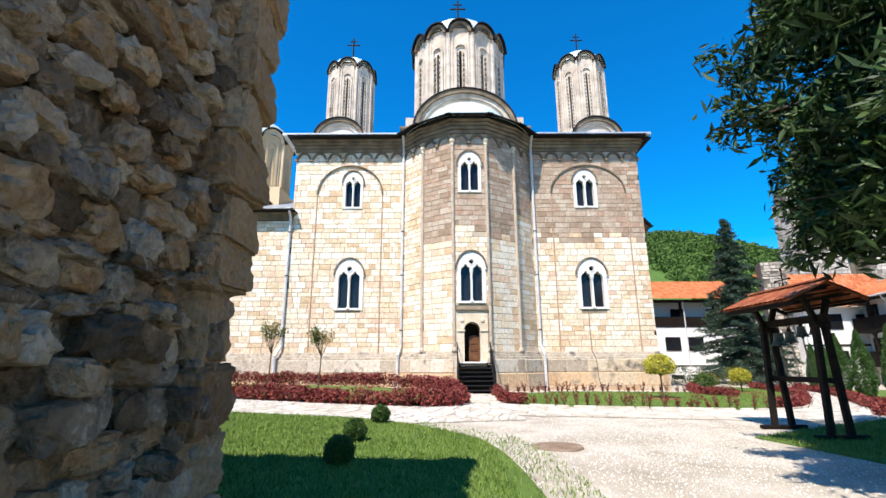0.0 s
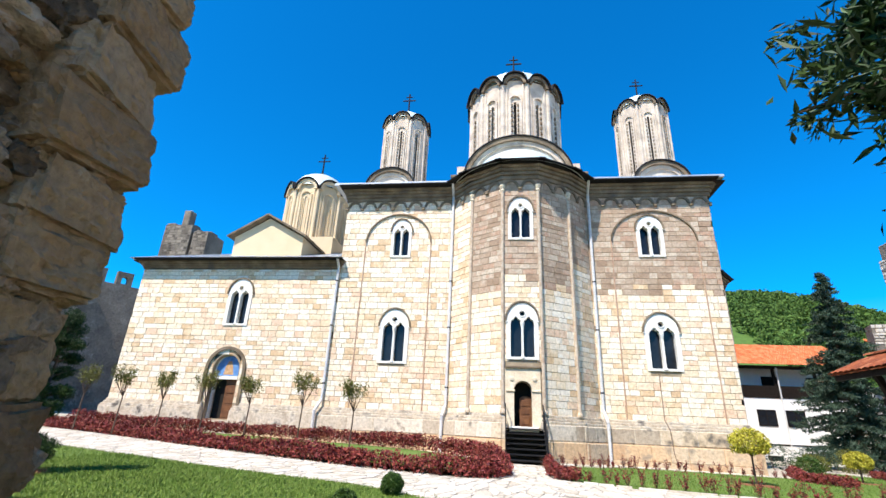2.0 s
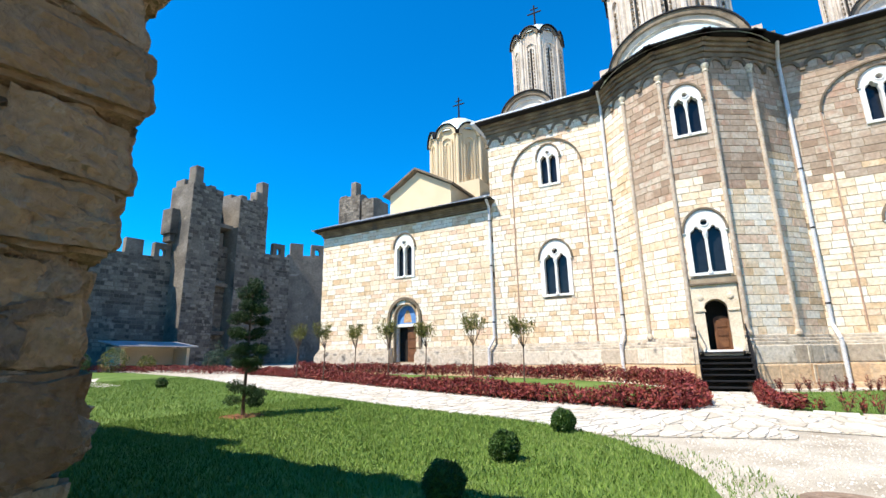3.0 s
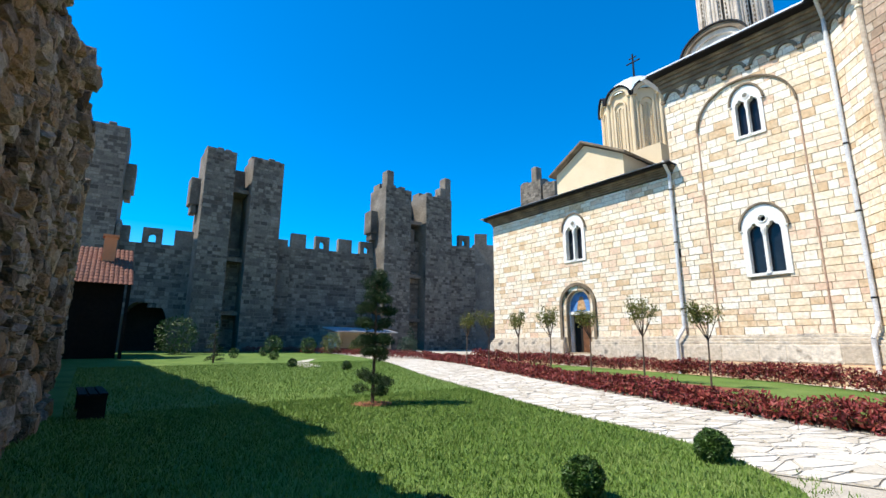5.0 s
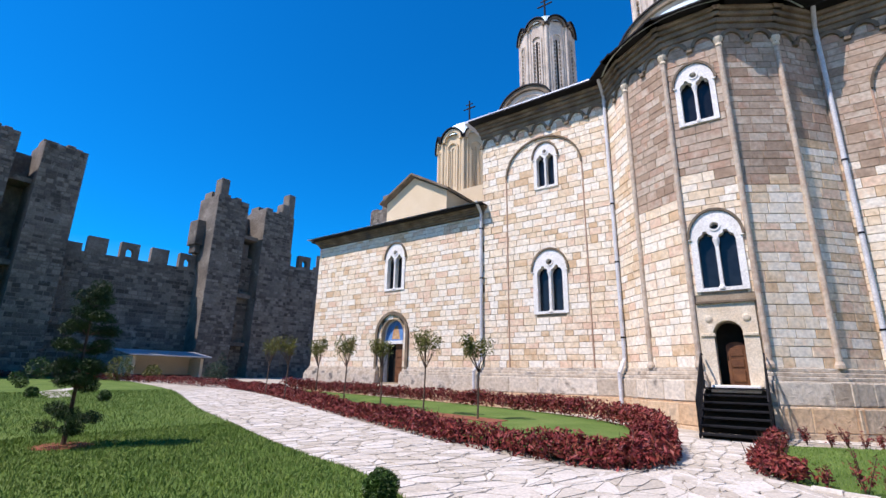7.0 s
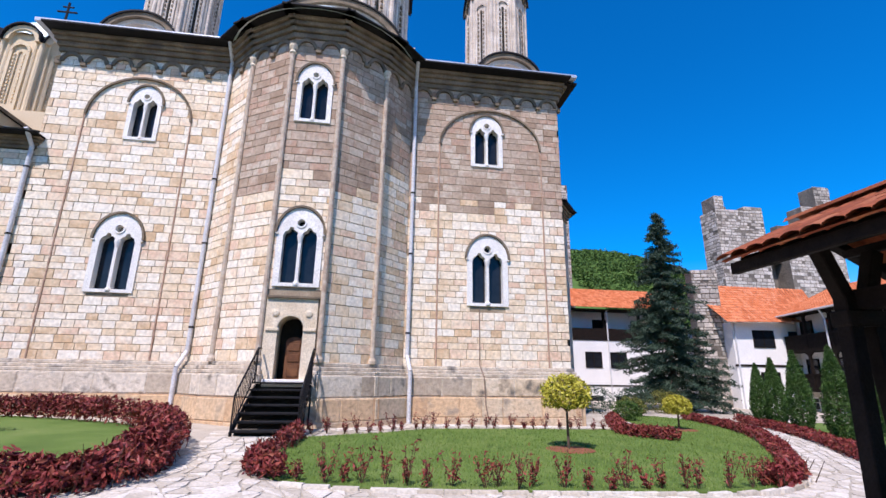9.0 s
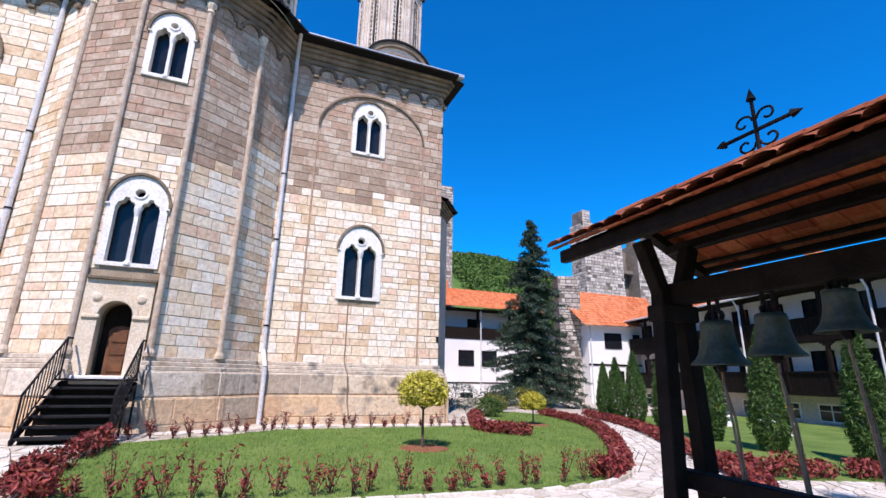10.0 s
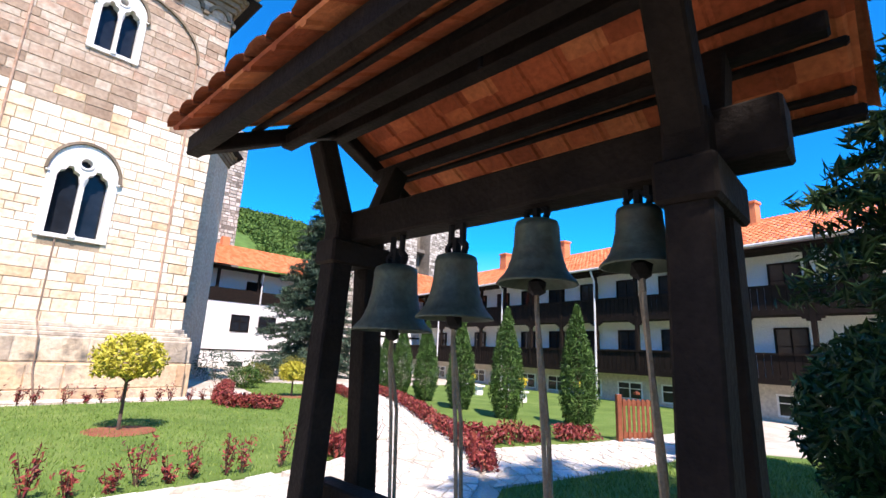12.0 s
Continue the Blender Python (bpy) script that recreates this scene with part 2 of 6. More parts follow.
def craggy(m, scale, dist, pale=None, pale_scale=3.0, pale_from=0.56):
    """Adds coarse broken relief under the fine bump, and patches of pale lime or lichen."""
    nt = m.node_tree
    b = nt.nodes["Principled BSDF"]
    geo = nt.nodes.new("ShaderNodeNewGeometry")
    n = nt.nodes.new("ShaderNodeTexNoise")
    n.inputs["Scale"].default_value, n.inputs["Detail"].default_value, n.inputs["Roughness"].default_value = scale, 6, 0.62
    n.inputs["Distortion"].default_value = 0.9
    nt.links.new(geo.outputs["Position"], n.inputs["Vector"])
    bp = nt.nodes.new("ShaderNodeBump")
    bp.inputs["Strength"].default_value, bp.inputs["Distance"].default_value = 1.0, dist
    nt.links.new(n.outputs[0], bp.inputs["Height"])
    nt.links.new(b.inputs["Normal"].links[0].from_socket, b.inputs["Normal"])
    fine = b.inputs["Normal"].links[0].from_node
    nt.links.new(bp.outputs[0], fine.inputs["Normal"])
    if pale:
        n2 = nt.nodes.new("ShaderNodeTexNoise")
        n2.inputs["Scale"].default_value, n2.inputs["Detail"].default_value, n2.inputs["Roughness"].default_value = pale_scale, 9, 0.7
        n2.inputs["Distortion"].default_value = 0.6
        nt.links.new(geo.outputs["Position"], n2.inputs["Vector"])
        mr = nt.nodes.new("ShaderNodeMapRange")
        mr.inputs[1].default_value, mr.inputs[2].default_value = pale_from, pale_from + 0.12
        nt.links.new(n2.outputs[0], mr.inputs[0])
        mix = nt.nodes.new("ShaderNodeMix")
        mix.data_type = "RGBA"
        nt.links.new(mr.outputs[0], mix.inputs["Factor"])
        nt.links.new(b.inputs["Base Color"].links[0].from_socket, mix.inputs["A"])
        mix.inputs["B"].default_value = (*pale, 1)
        nt.links.new(mix.outputs["Result"], b.inputs["Base Color"])


for key in ("rubble", "rubble_j", "rubble_m"):
    craggy(M[key], 8.0, 0.06, (0.46, 0.385, 0.30), 5.0, 0.58)
craggy(M["quoin"], 5.0, 0.045, (0.42, 0.34, 0.24), 3.5, 0.62)
for key in ("fort", "fort_st"):
    craggy(M[key], 2.2, 0.10, (0.30, 0.275, 0.23), 0.8, 0.58)
for key in ("stone_a", "stone_b", "grey_a", "grey_b"):
    craggy(M[key], 6.0, 0.014)
for key in ("plinth", "plinth_up", "plinth_low"):
    craggy(M[key], 4.0, 0.04)


# ---- builders ----
def G(x, y):
    """Height of the gently sloping ground."""
    return 0.33 - 0.018 * x + 0.008 * y


def part(name, bm, material, parent=None, label=""):
    me = bpy.data.meshes.new(name)
    bm.to_mesh(me)
    bm.free()
    me.materials.append(M[material])
    ob = new(name, me)
    if parent is not None:
        ob.parent = parent
    if label:
        ob["label"] = label
    return ob


def shared(name, me, m, parent):
    ob = new(name, me)
    ob.parent = parent
    ob.matrix_basis = m
    return ob


def thing(name, label, category, group="", kind="", at=(0, 0, 0), rz=0.0):
    ob = new(name)
    ob.empty_display_size = 0.2
    ob.matrix_basis = pose(*at, 0, 0, rz)
    return tagged(ob, label, category, group, kind)


def mesh_raw(name, verts, faces, material):
    me = bpy.data.meshes.new(name)
    me.from_pydata([tuple(v) for v in verts], [], [tuple(f) for f in faces])
    me.materials.append(M[material])
    return me


def box(bm, x0, x1, y0, y1, z0, z1, m=None, bevel=0.0):
    t = Matrix.Translation(((x0 + x1) / 2, (y0 + y1) / 2, (z0 + z1) / 2)) @ Matrix.Diagonal((abs(x1 - x0), abs(y1 - y0), abs(z1 - z0), 1))
    r = bmesh.ops.create_cube(bm, size=1, matrix=(m @ t) if m is not None else t)
    if bevel:
        es = list({e for v in r["verts"] for e in v.link_edges})
        bmesh.ops.bevel(bm, geom=es, offset=bevel, segments=1, affect="EDGES")


def beam(bm, p, q, w, h, up=(0, 0, 1), bevel=0.008):
    """A squared timber from p to q."""
    p, q = Vector(p), Vector(q)
    d = q - p
    y = d.normalized()
    x = y.cross(Vector(up)).normalized()
    z = x.cross(y)
    m = Matrix((x, y, z)).transposed().to_4x4()
    m.translation = (p + q) / 2
    box(bm, -w / 2, w / 2, -d.length / 2, d.length / 2, -h / 2, h / 2, m, bevel)


def rod(bm, p, q, r0, r1=None, n=8, caps=True):
    p, q = Vector(p), Vector(q)
    d = q - p
    m = Matrix.Translation((p + q) / 2) @ d.to_track_quat("Z", "Y").to_matrix().to_4x4()
    bmesh.ops.create_cone(bm, cap_ends=caps, segments=n, radius1=r0, radius2=r0 if r1 is None else r1, depth=d.length, matrix=m)


def pipe(bm, pts, r, n=8):
    for a, b in zip(pts, pts[1:]):
        rod(bm, a, b, r, r, n)


def lathe(bm, prof, n=16, at=(0, 0, 0), a0=0.0, a1=360.0, m=None):
    m = m or Matrix.Identity(4)
    full = abs(a1 - a0 - 360) < 1e-6
    k = n if full else n + 1
    rings = []
    for r, z in prof:
        rings.append([bm.verts.new(m @ Vector((at[0] + r * math.cos(radians(a0 + (a1 - a0) * i / n)), at[1] + r * math.sin(radians(a0 + (a1 - a0) * i / n)), at[2] + z))) for i in range(k)])
    for a, b in zip(rings, rings[1:]):
        for i in range(n):
            j = (i + 1) % k
            bm.faces.new((a[i], a[j], b[j], b[i]))


def prism(bm, poly, z0, z1, m=None, slope=False):
    """An upright prism on a plan polygon."""
    m = m or Matrix.Identity(4)
    lo = [bm.verts.new(m @ Vector((x, y, (z0 + G(x, y)) if slope else z0))) for x, y in poly]
    hi = [bm.verts.new(m @ Vector((x, y, (z1 + G(x, y)) if slope else z1))) for x, y in poly]
    n = len(poly)
    bm.faces.new(hi)
    bm.faces.new(lo[::-1])
    for i in range(n):
        j = (i + 1) % n
        bm.faces.new((lo[i], lo[j], hi[j], hi[i]))


def plate(bm, m, outer, holes, y0, y1):
    """A plate in the local x-z plane with holes, from y0 to y1 (y points out of the wall)."""
    sub = bmesh.new()
    es = []
    for loop in [outer, *holes]:
        vs = [sub.verts.new((x, y1, z)) for x, z in loop]
        es += [sub.edges.new((vs[i], vs[(i + 1) % len(vs)])) for i in range(len(vs))]
    bmesh.ops.triangle_fill(sub, use_beauty=True, use_dissolve=False, edges=es)
    r = bmesh.ops.extrude_face_region(sub, geom=sub.faces[:])
    bmesh.ops.translate(sub, verts=[v for v in r["geom"] if isinstance(v, bmesh.types.BMVert)], vec=(0, y0 - y1, 0))
    bmesh.ops.recalc_face_normals(sub, faces=sub.faces[:])
    bmesh.ops.transform(sub, matrix=m, verts=sub.verts[:])
    me = bpy.data.meshes.new("tmp")
    sub.to_mesh(me)
    sub.free()
    bm.from_mesh(me)
    bpy.data.meshes.remove(me)


def arch_loop(cx, z0, zs, hw, rise, n=14):
    """Outline of an arched opening: from the sill z0 up to the springing zs, and a round or pointed top."""
    pts = [(cx - hw, z0)]
    for i in range(n + 1):
        a = math.pi - math.pi * i / n
        pts.append((cx + hw * math.cos(a), zs + rise * math.sin(a)))
    pts.append((cx + hw, z0))
    return pts


def rect(x0, x1, z0, z1):
    return [(x0, z0), (x0, z1), (x1, z1), (x1, z0)]


def arch_band(bm, m, cx, zs, hw, rise, w, y0, y1, n=20, a0=0.0, a1=180.0):
    """A moulded band along an arch."""
    ring = []
    for i in range(n + 1):
        a = radians(a0 + (a1 - a0) * i / n)
        c, s = math.cos(a), math.sin(a)
        ring.append([bm.verts.new(m @ Vector(p)) for p in ((cx + hw * c, y0, zs + rise * s), (cx + hw * c, y1, zs + rise * s), (cx + (hw + w) * c, y1, zs + (rise + w) * s), (cx + (hw + w) * c, y0, zs + (rise + w) * s))])
    for a, b in zip(ring, ring[1:]):
        for i in range(4):
            j = (i + 1) % 4
            bm.faces.new((a[i], b[i], b[j], a[j]))
    bm.faces.new(ring[0])
    bm.faces.new(ring[-1][::-1])


def face_frame(p, q):
    """Frame of a wall running from p to q (seen from outside, left to right): x along, y outward, z up."""
    p, q = Vector((*p, 0)), Vector((*q, 0))
    x = (q - p).normalized()
    y = x.cross(Vector((0, 0, 1)))
    m = Matrix((x, y, Vector((0, 0, 1)))).transposed().to_4x4()
    m.translation = p
    return m, (q - p).length


rng = np.random.default_rng(7)


def leaves(name, pts, size, material, parent, kind="", label="", flat=0.0, aspect=0.6):
    """One mesh of many small folded leaves at the given points."""
    pts = np.asarray(pts, float)
    n = len(pts)
    d = rng.normal(size=(n, 3))
    d[:, 2] += flat
    d /= np.linalg.norm(d, axis=1)[:, None]
    e = np.cross(d, rng.normal(size=(n, 3)))
    e /= np.linalg.norm(e, axis=1)[:, None]
    s = size * rng.uniform(0.6, 1.3, (n, 1))
    up = np.cross(d, e)
    v = np.stack([pts - e * s, pts + up * s * aspect * 0.5 + d * s * 0.12, pts + e * s, pts - up * s * aspect * 0.5 + d * s * 0.12], 1).reshape(-1, 3)
    f = np.arange(n * 4).reshape(n, 4)
    me = bpy.data.meshes.new(name)
    me.from_pydata(v.tolist(), [], f.tolist())
    me.materials.append(M[material])
    ob = new(name, me)
    if parent is not None:
        ob.parent = parent
    return tagged(ob, label, "", "", kind)


def inside(poly, x, y):
    c = np.zeros(np.shape(x), bool)
    for (x0, y0), (x1, y1) in zip(poly, poly[1:] + poly[:1]):
        t = (y0 > y) != (y1 > y)
        c ^= t & (x < (x1 - x0) * (y - y0) / ((y1 - y0) or 1e-9) + x0)
    return c


def resample(line, step):
    """Points at even steps along a polyline, with direction."""
    out = []
    for (x0, y0), (x1, y1) in zip(line, line[1:]):
        d = math.hypot(x1 - x0, y1 - y0)
        k = max(1, round(d / step))
        out += [(x0 + (x1 - x0) * i / k, y0 + (y1 - y0) * i / k, (x1 - x0) / d, (y1 - y0) / d) for i in range(k)]
    return out


def smooth(line, times=2):
    for _ in range(times):
        out = [line[0]]
        for a, b in zip(line, line[1:]):
            out += [(a[0] * 0.75 + b[0] * 0.25, a[1] * 0.75 + b[1] * 0.25), (a[0] * 0.25 + b[0] * 0.75, a[1] * 0.25 + b[1] * 0.75)]
        line = out + [line[-1]]
    return line


# ---- ground ----
def sheet(name, poly, lift, material, label, thick=0.03):
    bm = bmesh.new()
    prism(bm, poly, lift - thick, lift, slope=True)
    ob = part(name, bm, material)
    return tagged(ob, label, name.split("_")[0], "", "structure")


bm = bmesh.new()
vs = [[bm.verts.new((x, y, G(x, y))) for y in range(-400, 801, 100)] for x in range(-600, 601, 100)]
for a, b in zip(vs, vs[1:]):
    for i in range(len(a) - 1):
        bm.faces.new((a[i], b[i], b[i + 1], a[i + 1]))
tagged(part("ground", bm, "gravel"), "pale gravel yard sloping gently across the monastery court", "ground", "", "structure")

LAWN_EDGE = smooth([(1.6, -1.0), (1.7, 6.0), (1.5, 9.2), (0.7, 10.6), (-0.3, 11.8), (-2.0, 12.7), (-4.0, 13.05), (-6.3, 13.7), (-9, 14.6), (-13, 15.8), (-17, 17.4), (-21, 19.0), (-26, 20.6), (-34, 22.0)])
LAWN_L = LAWN_EDGE + [(-47, 22), (-48, -1.0)]
HEDGE_F = smooth([(1.0, 17.6), (1.05, 16.3), (0.2, 15.75), (-2.2, 16.2), (-5.5, 17.3), (-9, 18.6), (-15, 21.2), (-20, 22.9), (-25, 23.9)])
HEDGE_B = smooth([(1.0, 17.6), (0.75, 19.2), (-0.1, 21.1), (-1.8, 22.7), (-5, 23.8), (-10, 24.4), (-21, 24.8)])
ISLAND = HEDGE_F + HEDGE_B[::-1]
RL_FRONT = smooth([(2.9, 21.6), (2.8, 19.0), (2.75, 17.5), (3.4, 16.6), (5.0, 16.2), (8.6, 16.05), (10.8, 16.1), (12.2, 16.8), (13.4, 18.1), (14.9, 20.0), (16.9, 22.8), (18.4, 26.0), (19.2, 30.0)])
LAWN_R = RL_FRONT + [(18, 31.5), (15.8, 30), (15.0, 26.6), (13.8, 24.9), (9.0, 24.4), (6.4, 24.0), (5.0, 22.8)]
RP_EDGE = smooth([(9.6, 12.3), (12.2, 14.0), (13.7, 15.1), (14.6, 16.4), (15.8, 18.4), (17.9, 21.4), (19.8, 24.8), (21.2, 29.0)])
LAWN_E = [(14.3, 15.9), (16.5, 15.1), (21.2, 14.4), (31, 15.6), (33.4, 30.5)] + RP_EDGE[:12:-1]
sheet("lawn_west", LAWN_L, 0.020, "grass", "close-mown green lawn beside the pale path")
sheet("lawn_island", ISLAND, 0.17, "grass", "green lawn ringed by red barberry hedges")
sheet("lawn_south", LAWN_R, 0.020, "grass", "rounded green lawn below the church wall")
sheet("lawn_east", LAWN_E, 0.020, "grass", "green lawn with thuja columns before the lodging")
sheet("lawn_belfry", [(6.6, 10.3), (9.6, 12.2), (12.4, 13.8), (14.5, 13.4), (17, 13.0), (19.5, 12.7), (24, 6), (22, -4), (9.4, -4), (7.2, 6.5)], 0.020, "grass", "shaded grass under the belfry and tree")
sheet("mulch_bed", smooth([(-3.4, 19.0), (-9.5, 19.4), (-16, 20.9), (-16, 21.7), (-9.5, 20.3), (-3.4, 19.8)], 1), 0.185, "earth", "red mulch strip under the young trees")

# ---- church: the walls ----
FY = 26.1
NX0, NX1, CX = -7.94, 12.12, 2.08
APSE = [(-1.55, FY), (-0.42, 24.87), (1.19, 23.85), (2.97, 23.85), (4.58, 24.87), (5.71, FY)]
WALL_TOP, PL = 13.36, 2.34


unit_block = {}
for key in ("stone_a", "grey_a", "plinth_low", "plinth_up"):
    v = [(-.5, 0, -.5), (.5, 0, -.5), (.5, 0, .5), (-.5, 0, .5), (-.48, 1, -.46), (.48, 1, -.46), (.48, 1, .46), (-.48, 1, .46)]
    unit_block[key] = mesh_raw("block", v, [(4, 5, 6, 7), (0, 1, 5, 4), (1, 2, 6, 5), (2, 3, 7, 6), (3, 0, 4, 7)][::1], key)
    unit_block[key].flip_normals()
stone_jobs = []


def cut(u0, u1, z0, z1, holes):
    spans = [(u0, u1)]
    for h0, h1, k0, k1 in holes:
        if z1 > k0 + 0.02 and z0 < k1 - 0.02:
            nxt = []
            for a, b in spans:
                if h1 <= a or h0 >= b:
                    nxt.append((a, b))
                else:
                    if h0 - a > 0.06:
                        nxt.append((a, h0))
                    if b - h1 > 0.06:
                        nxt.append((h1, b))
            spans = nxt
    return spans


def wall(name, p, q, z0, z1, holes, openings, label, weathered=None, thick=0.7, stones=True, y_face=0.0):
    """A wall with real openings; its ashlar is laid later."""
    m, w = face_frame(p, q)
    bm = bmesh.new()
    plate(bm, m, rect(0, w, z0, z1), openings, -thick, 0.0)
    ob = tagged(part(name, bm, "mortar"), label, "wall", "", "structure")
    if stones:
        stone_jobs.append((ob, m, w, max(z0, PL + 0.0), z1, holes, weathered))
    return ob, m, w


def lancet(cx, z0, z1, hw):
    zs = z1 - hw * 1.25
    return [(cx - hw, z0), (cx - hw, zs), (cx - hw * 0.8, zs + hw * 0.6), (cx - hw * 0.35, zs + hw * 0.85), (cx - hw * 0.2, z1), (cx + hw * 0.2, z1), (cx + hw * 0.35, zs + hw * 0.85), (cx + hw * 0.8, zs + hw * 0.6), (cx + hw, zs), (cx + hw, z0)]


win_no = [0]


def biforate(m, cx, z0, z1, hw, label):
    """A pale twin-light window with an oculus, colonnette and dark hood, in a wall frame m."""
    win_no[0] += 1
    w = thing("window_%d" % win_no[0], label, "window", "twin-light windows of the church", "structure")
    w.matrix_basis = m @ Matrix.Translation((cx, 0, z0))
    h = z1 - z0
    lw, gap = hw * 0.335, hw * 0.065
    top = h * 0.74
    outer = arch_loop(0, -0.02, h * 0.66, hw, h * 0.34)
    lights = [lancet(s * (lw + gap), 0.06, top, lw) for s in (-1, 1)]
    ocu = [(0.17 * hw * math.cos(a), h * 0.80 + 0.17 * hw * math.sin(a)) for a in [i * math.pi / 5 for i in range(10)]]
    bm = bmesh.new()
    plate(bm, Matrix.Identity(4), outer, [*lights, ocu], -0.22, 0.07)
    part("surround", bm, "white_stone", w, "pale carved stone surround")
    bm = bmesh.new()
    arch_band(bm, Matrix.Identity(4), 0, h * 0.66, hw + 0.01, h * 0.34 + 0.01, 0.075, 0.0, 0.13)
    part("hood", bm, "cornice", w, "weathered hood moulding with its shadow in the dark colour")
    for s in (-1, 1):
        bm = bmesh.new()
        arch_band(bm, Matrix.Identity(4), 0, h * 0.80, 0.17 * hw, 0.17 * hw, 0.05, 0.06, 0.10, 12, 0 if s > 0 else 180, 180 if s > 0 else 360)
        part("oculus_ring", bm, "white_stone", w)
        bm = bmesh.new()
        box(bm, s * (lw + gap) - lw - 0.03, s * (lw + gap) + lw + 0.03, -0.235, -0.215, 0.03, top + 0.02)
        part("pane", bm, "glass", w, "dark glass pane")
        bm = bmesh.new()
        box(bm, s * hw - 0.05, s * hw + 0.05, 0.05, 0.12, h * 0.64, h * 0.655)
        part("impost", bm, "white_stone", w)
    bm = bmesh.new()
    box(bm, -0.2 * hw, 0.2 * hw, -0.245, -0.225, h * 0.72, h * 0.9)
    part("oculus_pane", bm, "glass", w)
    bm = bmesh.new()
    r = gap * 1.15
    lathe(bm, [(r * 1.9, 0.0), (r * 1.9, 0.07), (r * 1.1, 0.13), (r, 0.2), (r * 0.9, top - 0.55), (r * 1.2, top - 0.5), (r * 1.9, top - 0.32), (r * 1.9, top - 0.24)], 10, (0, 0.02, 0.0))
    part("colonnette", bm, "white_stone", w, "slender pale colonnette")
    bm = bmesh.new()
    box(bm, -hw, hw, -0.1, 0.075, -0.06, -0.021, bevel=0.01)
    part("sill", bm, "white_stone", w)
    return w


def win_hole(cx, z0, z1, hw):
    """Opening behind a window's surround, and the area that ashlar keeps clear of."""
    h = z1 - z0
    return rect(cx - hw * 0.78, cx + hw * 0.78, z0 + 0.03, z0 + h * 0.86), (cx - hw * 0.84, cx + hw * 0.84, z0 - 0.02, z0 + h * 0.87)


WIN_L = [(-4.53 - NX0, 4.66, 7.45, 0.79), (-4.53 - NX0, 10.46, 12.69, 0.58)]
WIN_R = [(8.88 - 5.71, 4.66, 7.40, 0.82), (8.9 - 5.71, 10.46, 12.75, 0.68)]
hl = [win_hole(*a) for a in WIN_L]
hr = [win_hole(*a) for a in WIN_R]
wl, ml, _ = wall("wall_south_west_bay", (NX0, FY), (-1.55, FY), -0.3, 14.4, [b for _, b in hl], [a for a, _ in hl], "cream ashlar church wall with twin-light windows")
wr, mr, _ = wall("wall_south_east_bay", (5.71, FY), (NX1, FY), -0.3, 14.4, [b for _, b in hr], [a for a, _ in hr], "cream and brown ashlar church wall in uneven courses", weathered=8.55)
for m_, ws in ((ml, WIN_L), (mr, WIN_R)):
    for a in ws:
        biforate(m_, *a, "pale stone twin-light window set in the ashlar church wall")
faces = []
for i, (p, q) in enumerate(zip(APSE, APSE[1:])):
    holes, ops = [], []
    if i == 2:
        wlow, wup = (0.89, 4.72, 7.30, 0.73), (0.89, 10.57, 12.85, 0.62)
        for a in (wlow, wup):
            o, b = win_hole(*a)
            ops.append(o)
            holes.append(b)
        ops.append(arch_loop(0.86, 1.84, 3.34, 0.39, 0.39))
        holes.append((0.02, 1.76, PL, 4.36))
    wth = (8.6, 7.9, 8.3, 8.1, 9.5)[i] if i else None
    ob, m_, w_ = wall("wall_apse_face_%d" % (i + 1), p, q, -0.3, 14.4, holes, ops, "faceted side apse of cream and brown ashlar", weathered=wth)
    faces.append((ob, m_, w_))
biforate(faces[2][1], *wlow, "tall pale stone twin-light window above the apse door")
biforate(faces[2][1], *wup, "pale stone twin-light window high on the apse")
wall("wall_east", (NX1, FY), (NX1, 44.0), -0.3, 14.4, [], [], "ashlar east wall of the church", weathered=8.5, stones=False)
wall("wall_north", (NX1, 44.0), (NX0, 44.0), -0.3, 14.4, [], [], "ashlar north wall of the church", stones=False)
wall("wall_west", (NX0, 44.0), (NX0, FY), -0.3, 14.4, [], [], "ashlar west wall of the church", stones=False)
# narthex
VX0 = -20.15
NW = (-13.62 - VX0, 6.47, 9.1, 0.72)
nh = win_hole(*NW)
DX = -13.62 - VX0
wn_, mn, _ = wall("wall_narthex_south", (VX0, FY + 0.03), (NX0, FY + 0.03), -0.3, 9.7, [nh[1], (DX - 0.78, DX + 0.78, 0, 4.8)], [nh[0], arch_loop(DX, 1.55, 4.05, 0.75, 0.8)], "cream ashlar narthex wall with an arched portal")
wall("wall_narthex_west", (VX0, 43.0), (VX0, FY + 0.03), -0.3, 9.7, [], [], "ashlar west wall of the narthex", stones=False)
biforate(mn, *NW, "narrow pale stone twin-light window of the narthex")


def plinth(line, z_low, out=0.34):
    """A stepped plinth with a moulded top along a line of wall feet."""
    n = len(line)
    for k, (zb, zt, o, mt, nm) in enumerate([(-0.4, 1.30, out + 0.06, "plinth_low", "plinth_course"), (1.30, 1.98, out, "plinth", "plinth_course"), (1.98, 2.10, out - 0.06, "plinth", "plinth_moulding"), (2.10, 2.22, out - 0.16, "plinth", "plinth_moulding"), (2.22, 2.345, out - 0.25, "plinth", "plinth_moulding")]):
        th = thing(nm, "weathered grey and orange stone plinth at the church foot" if k < 2 else "pale moulded stone ledge on the church plinth", "plinth", "church plinth", "structure")
        for p, q in zip(line, line[1:]):
            m, w = face_frame(p, q)
            bm = bmesh.new()
            e = o * 0.42
            box(bm, -e, w + e, -0.2, o, zb, zt, m, 0.02)
            part("course", bm, mt, th)


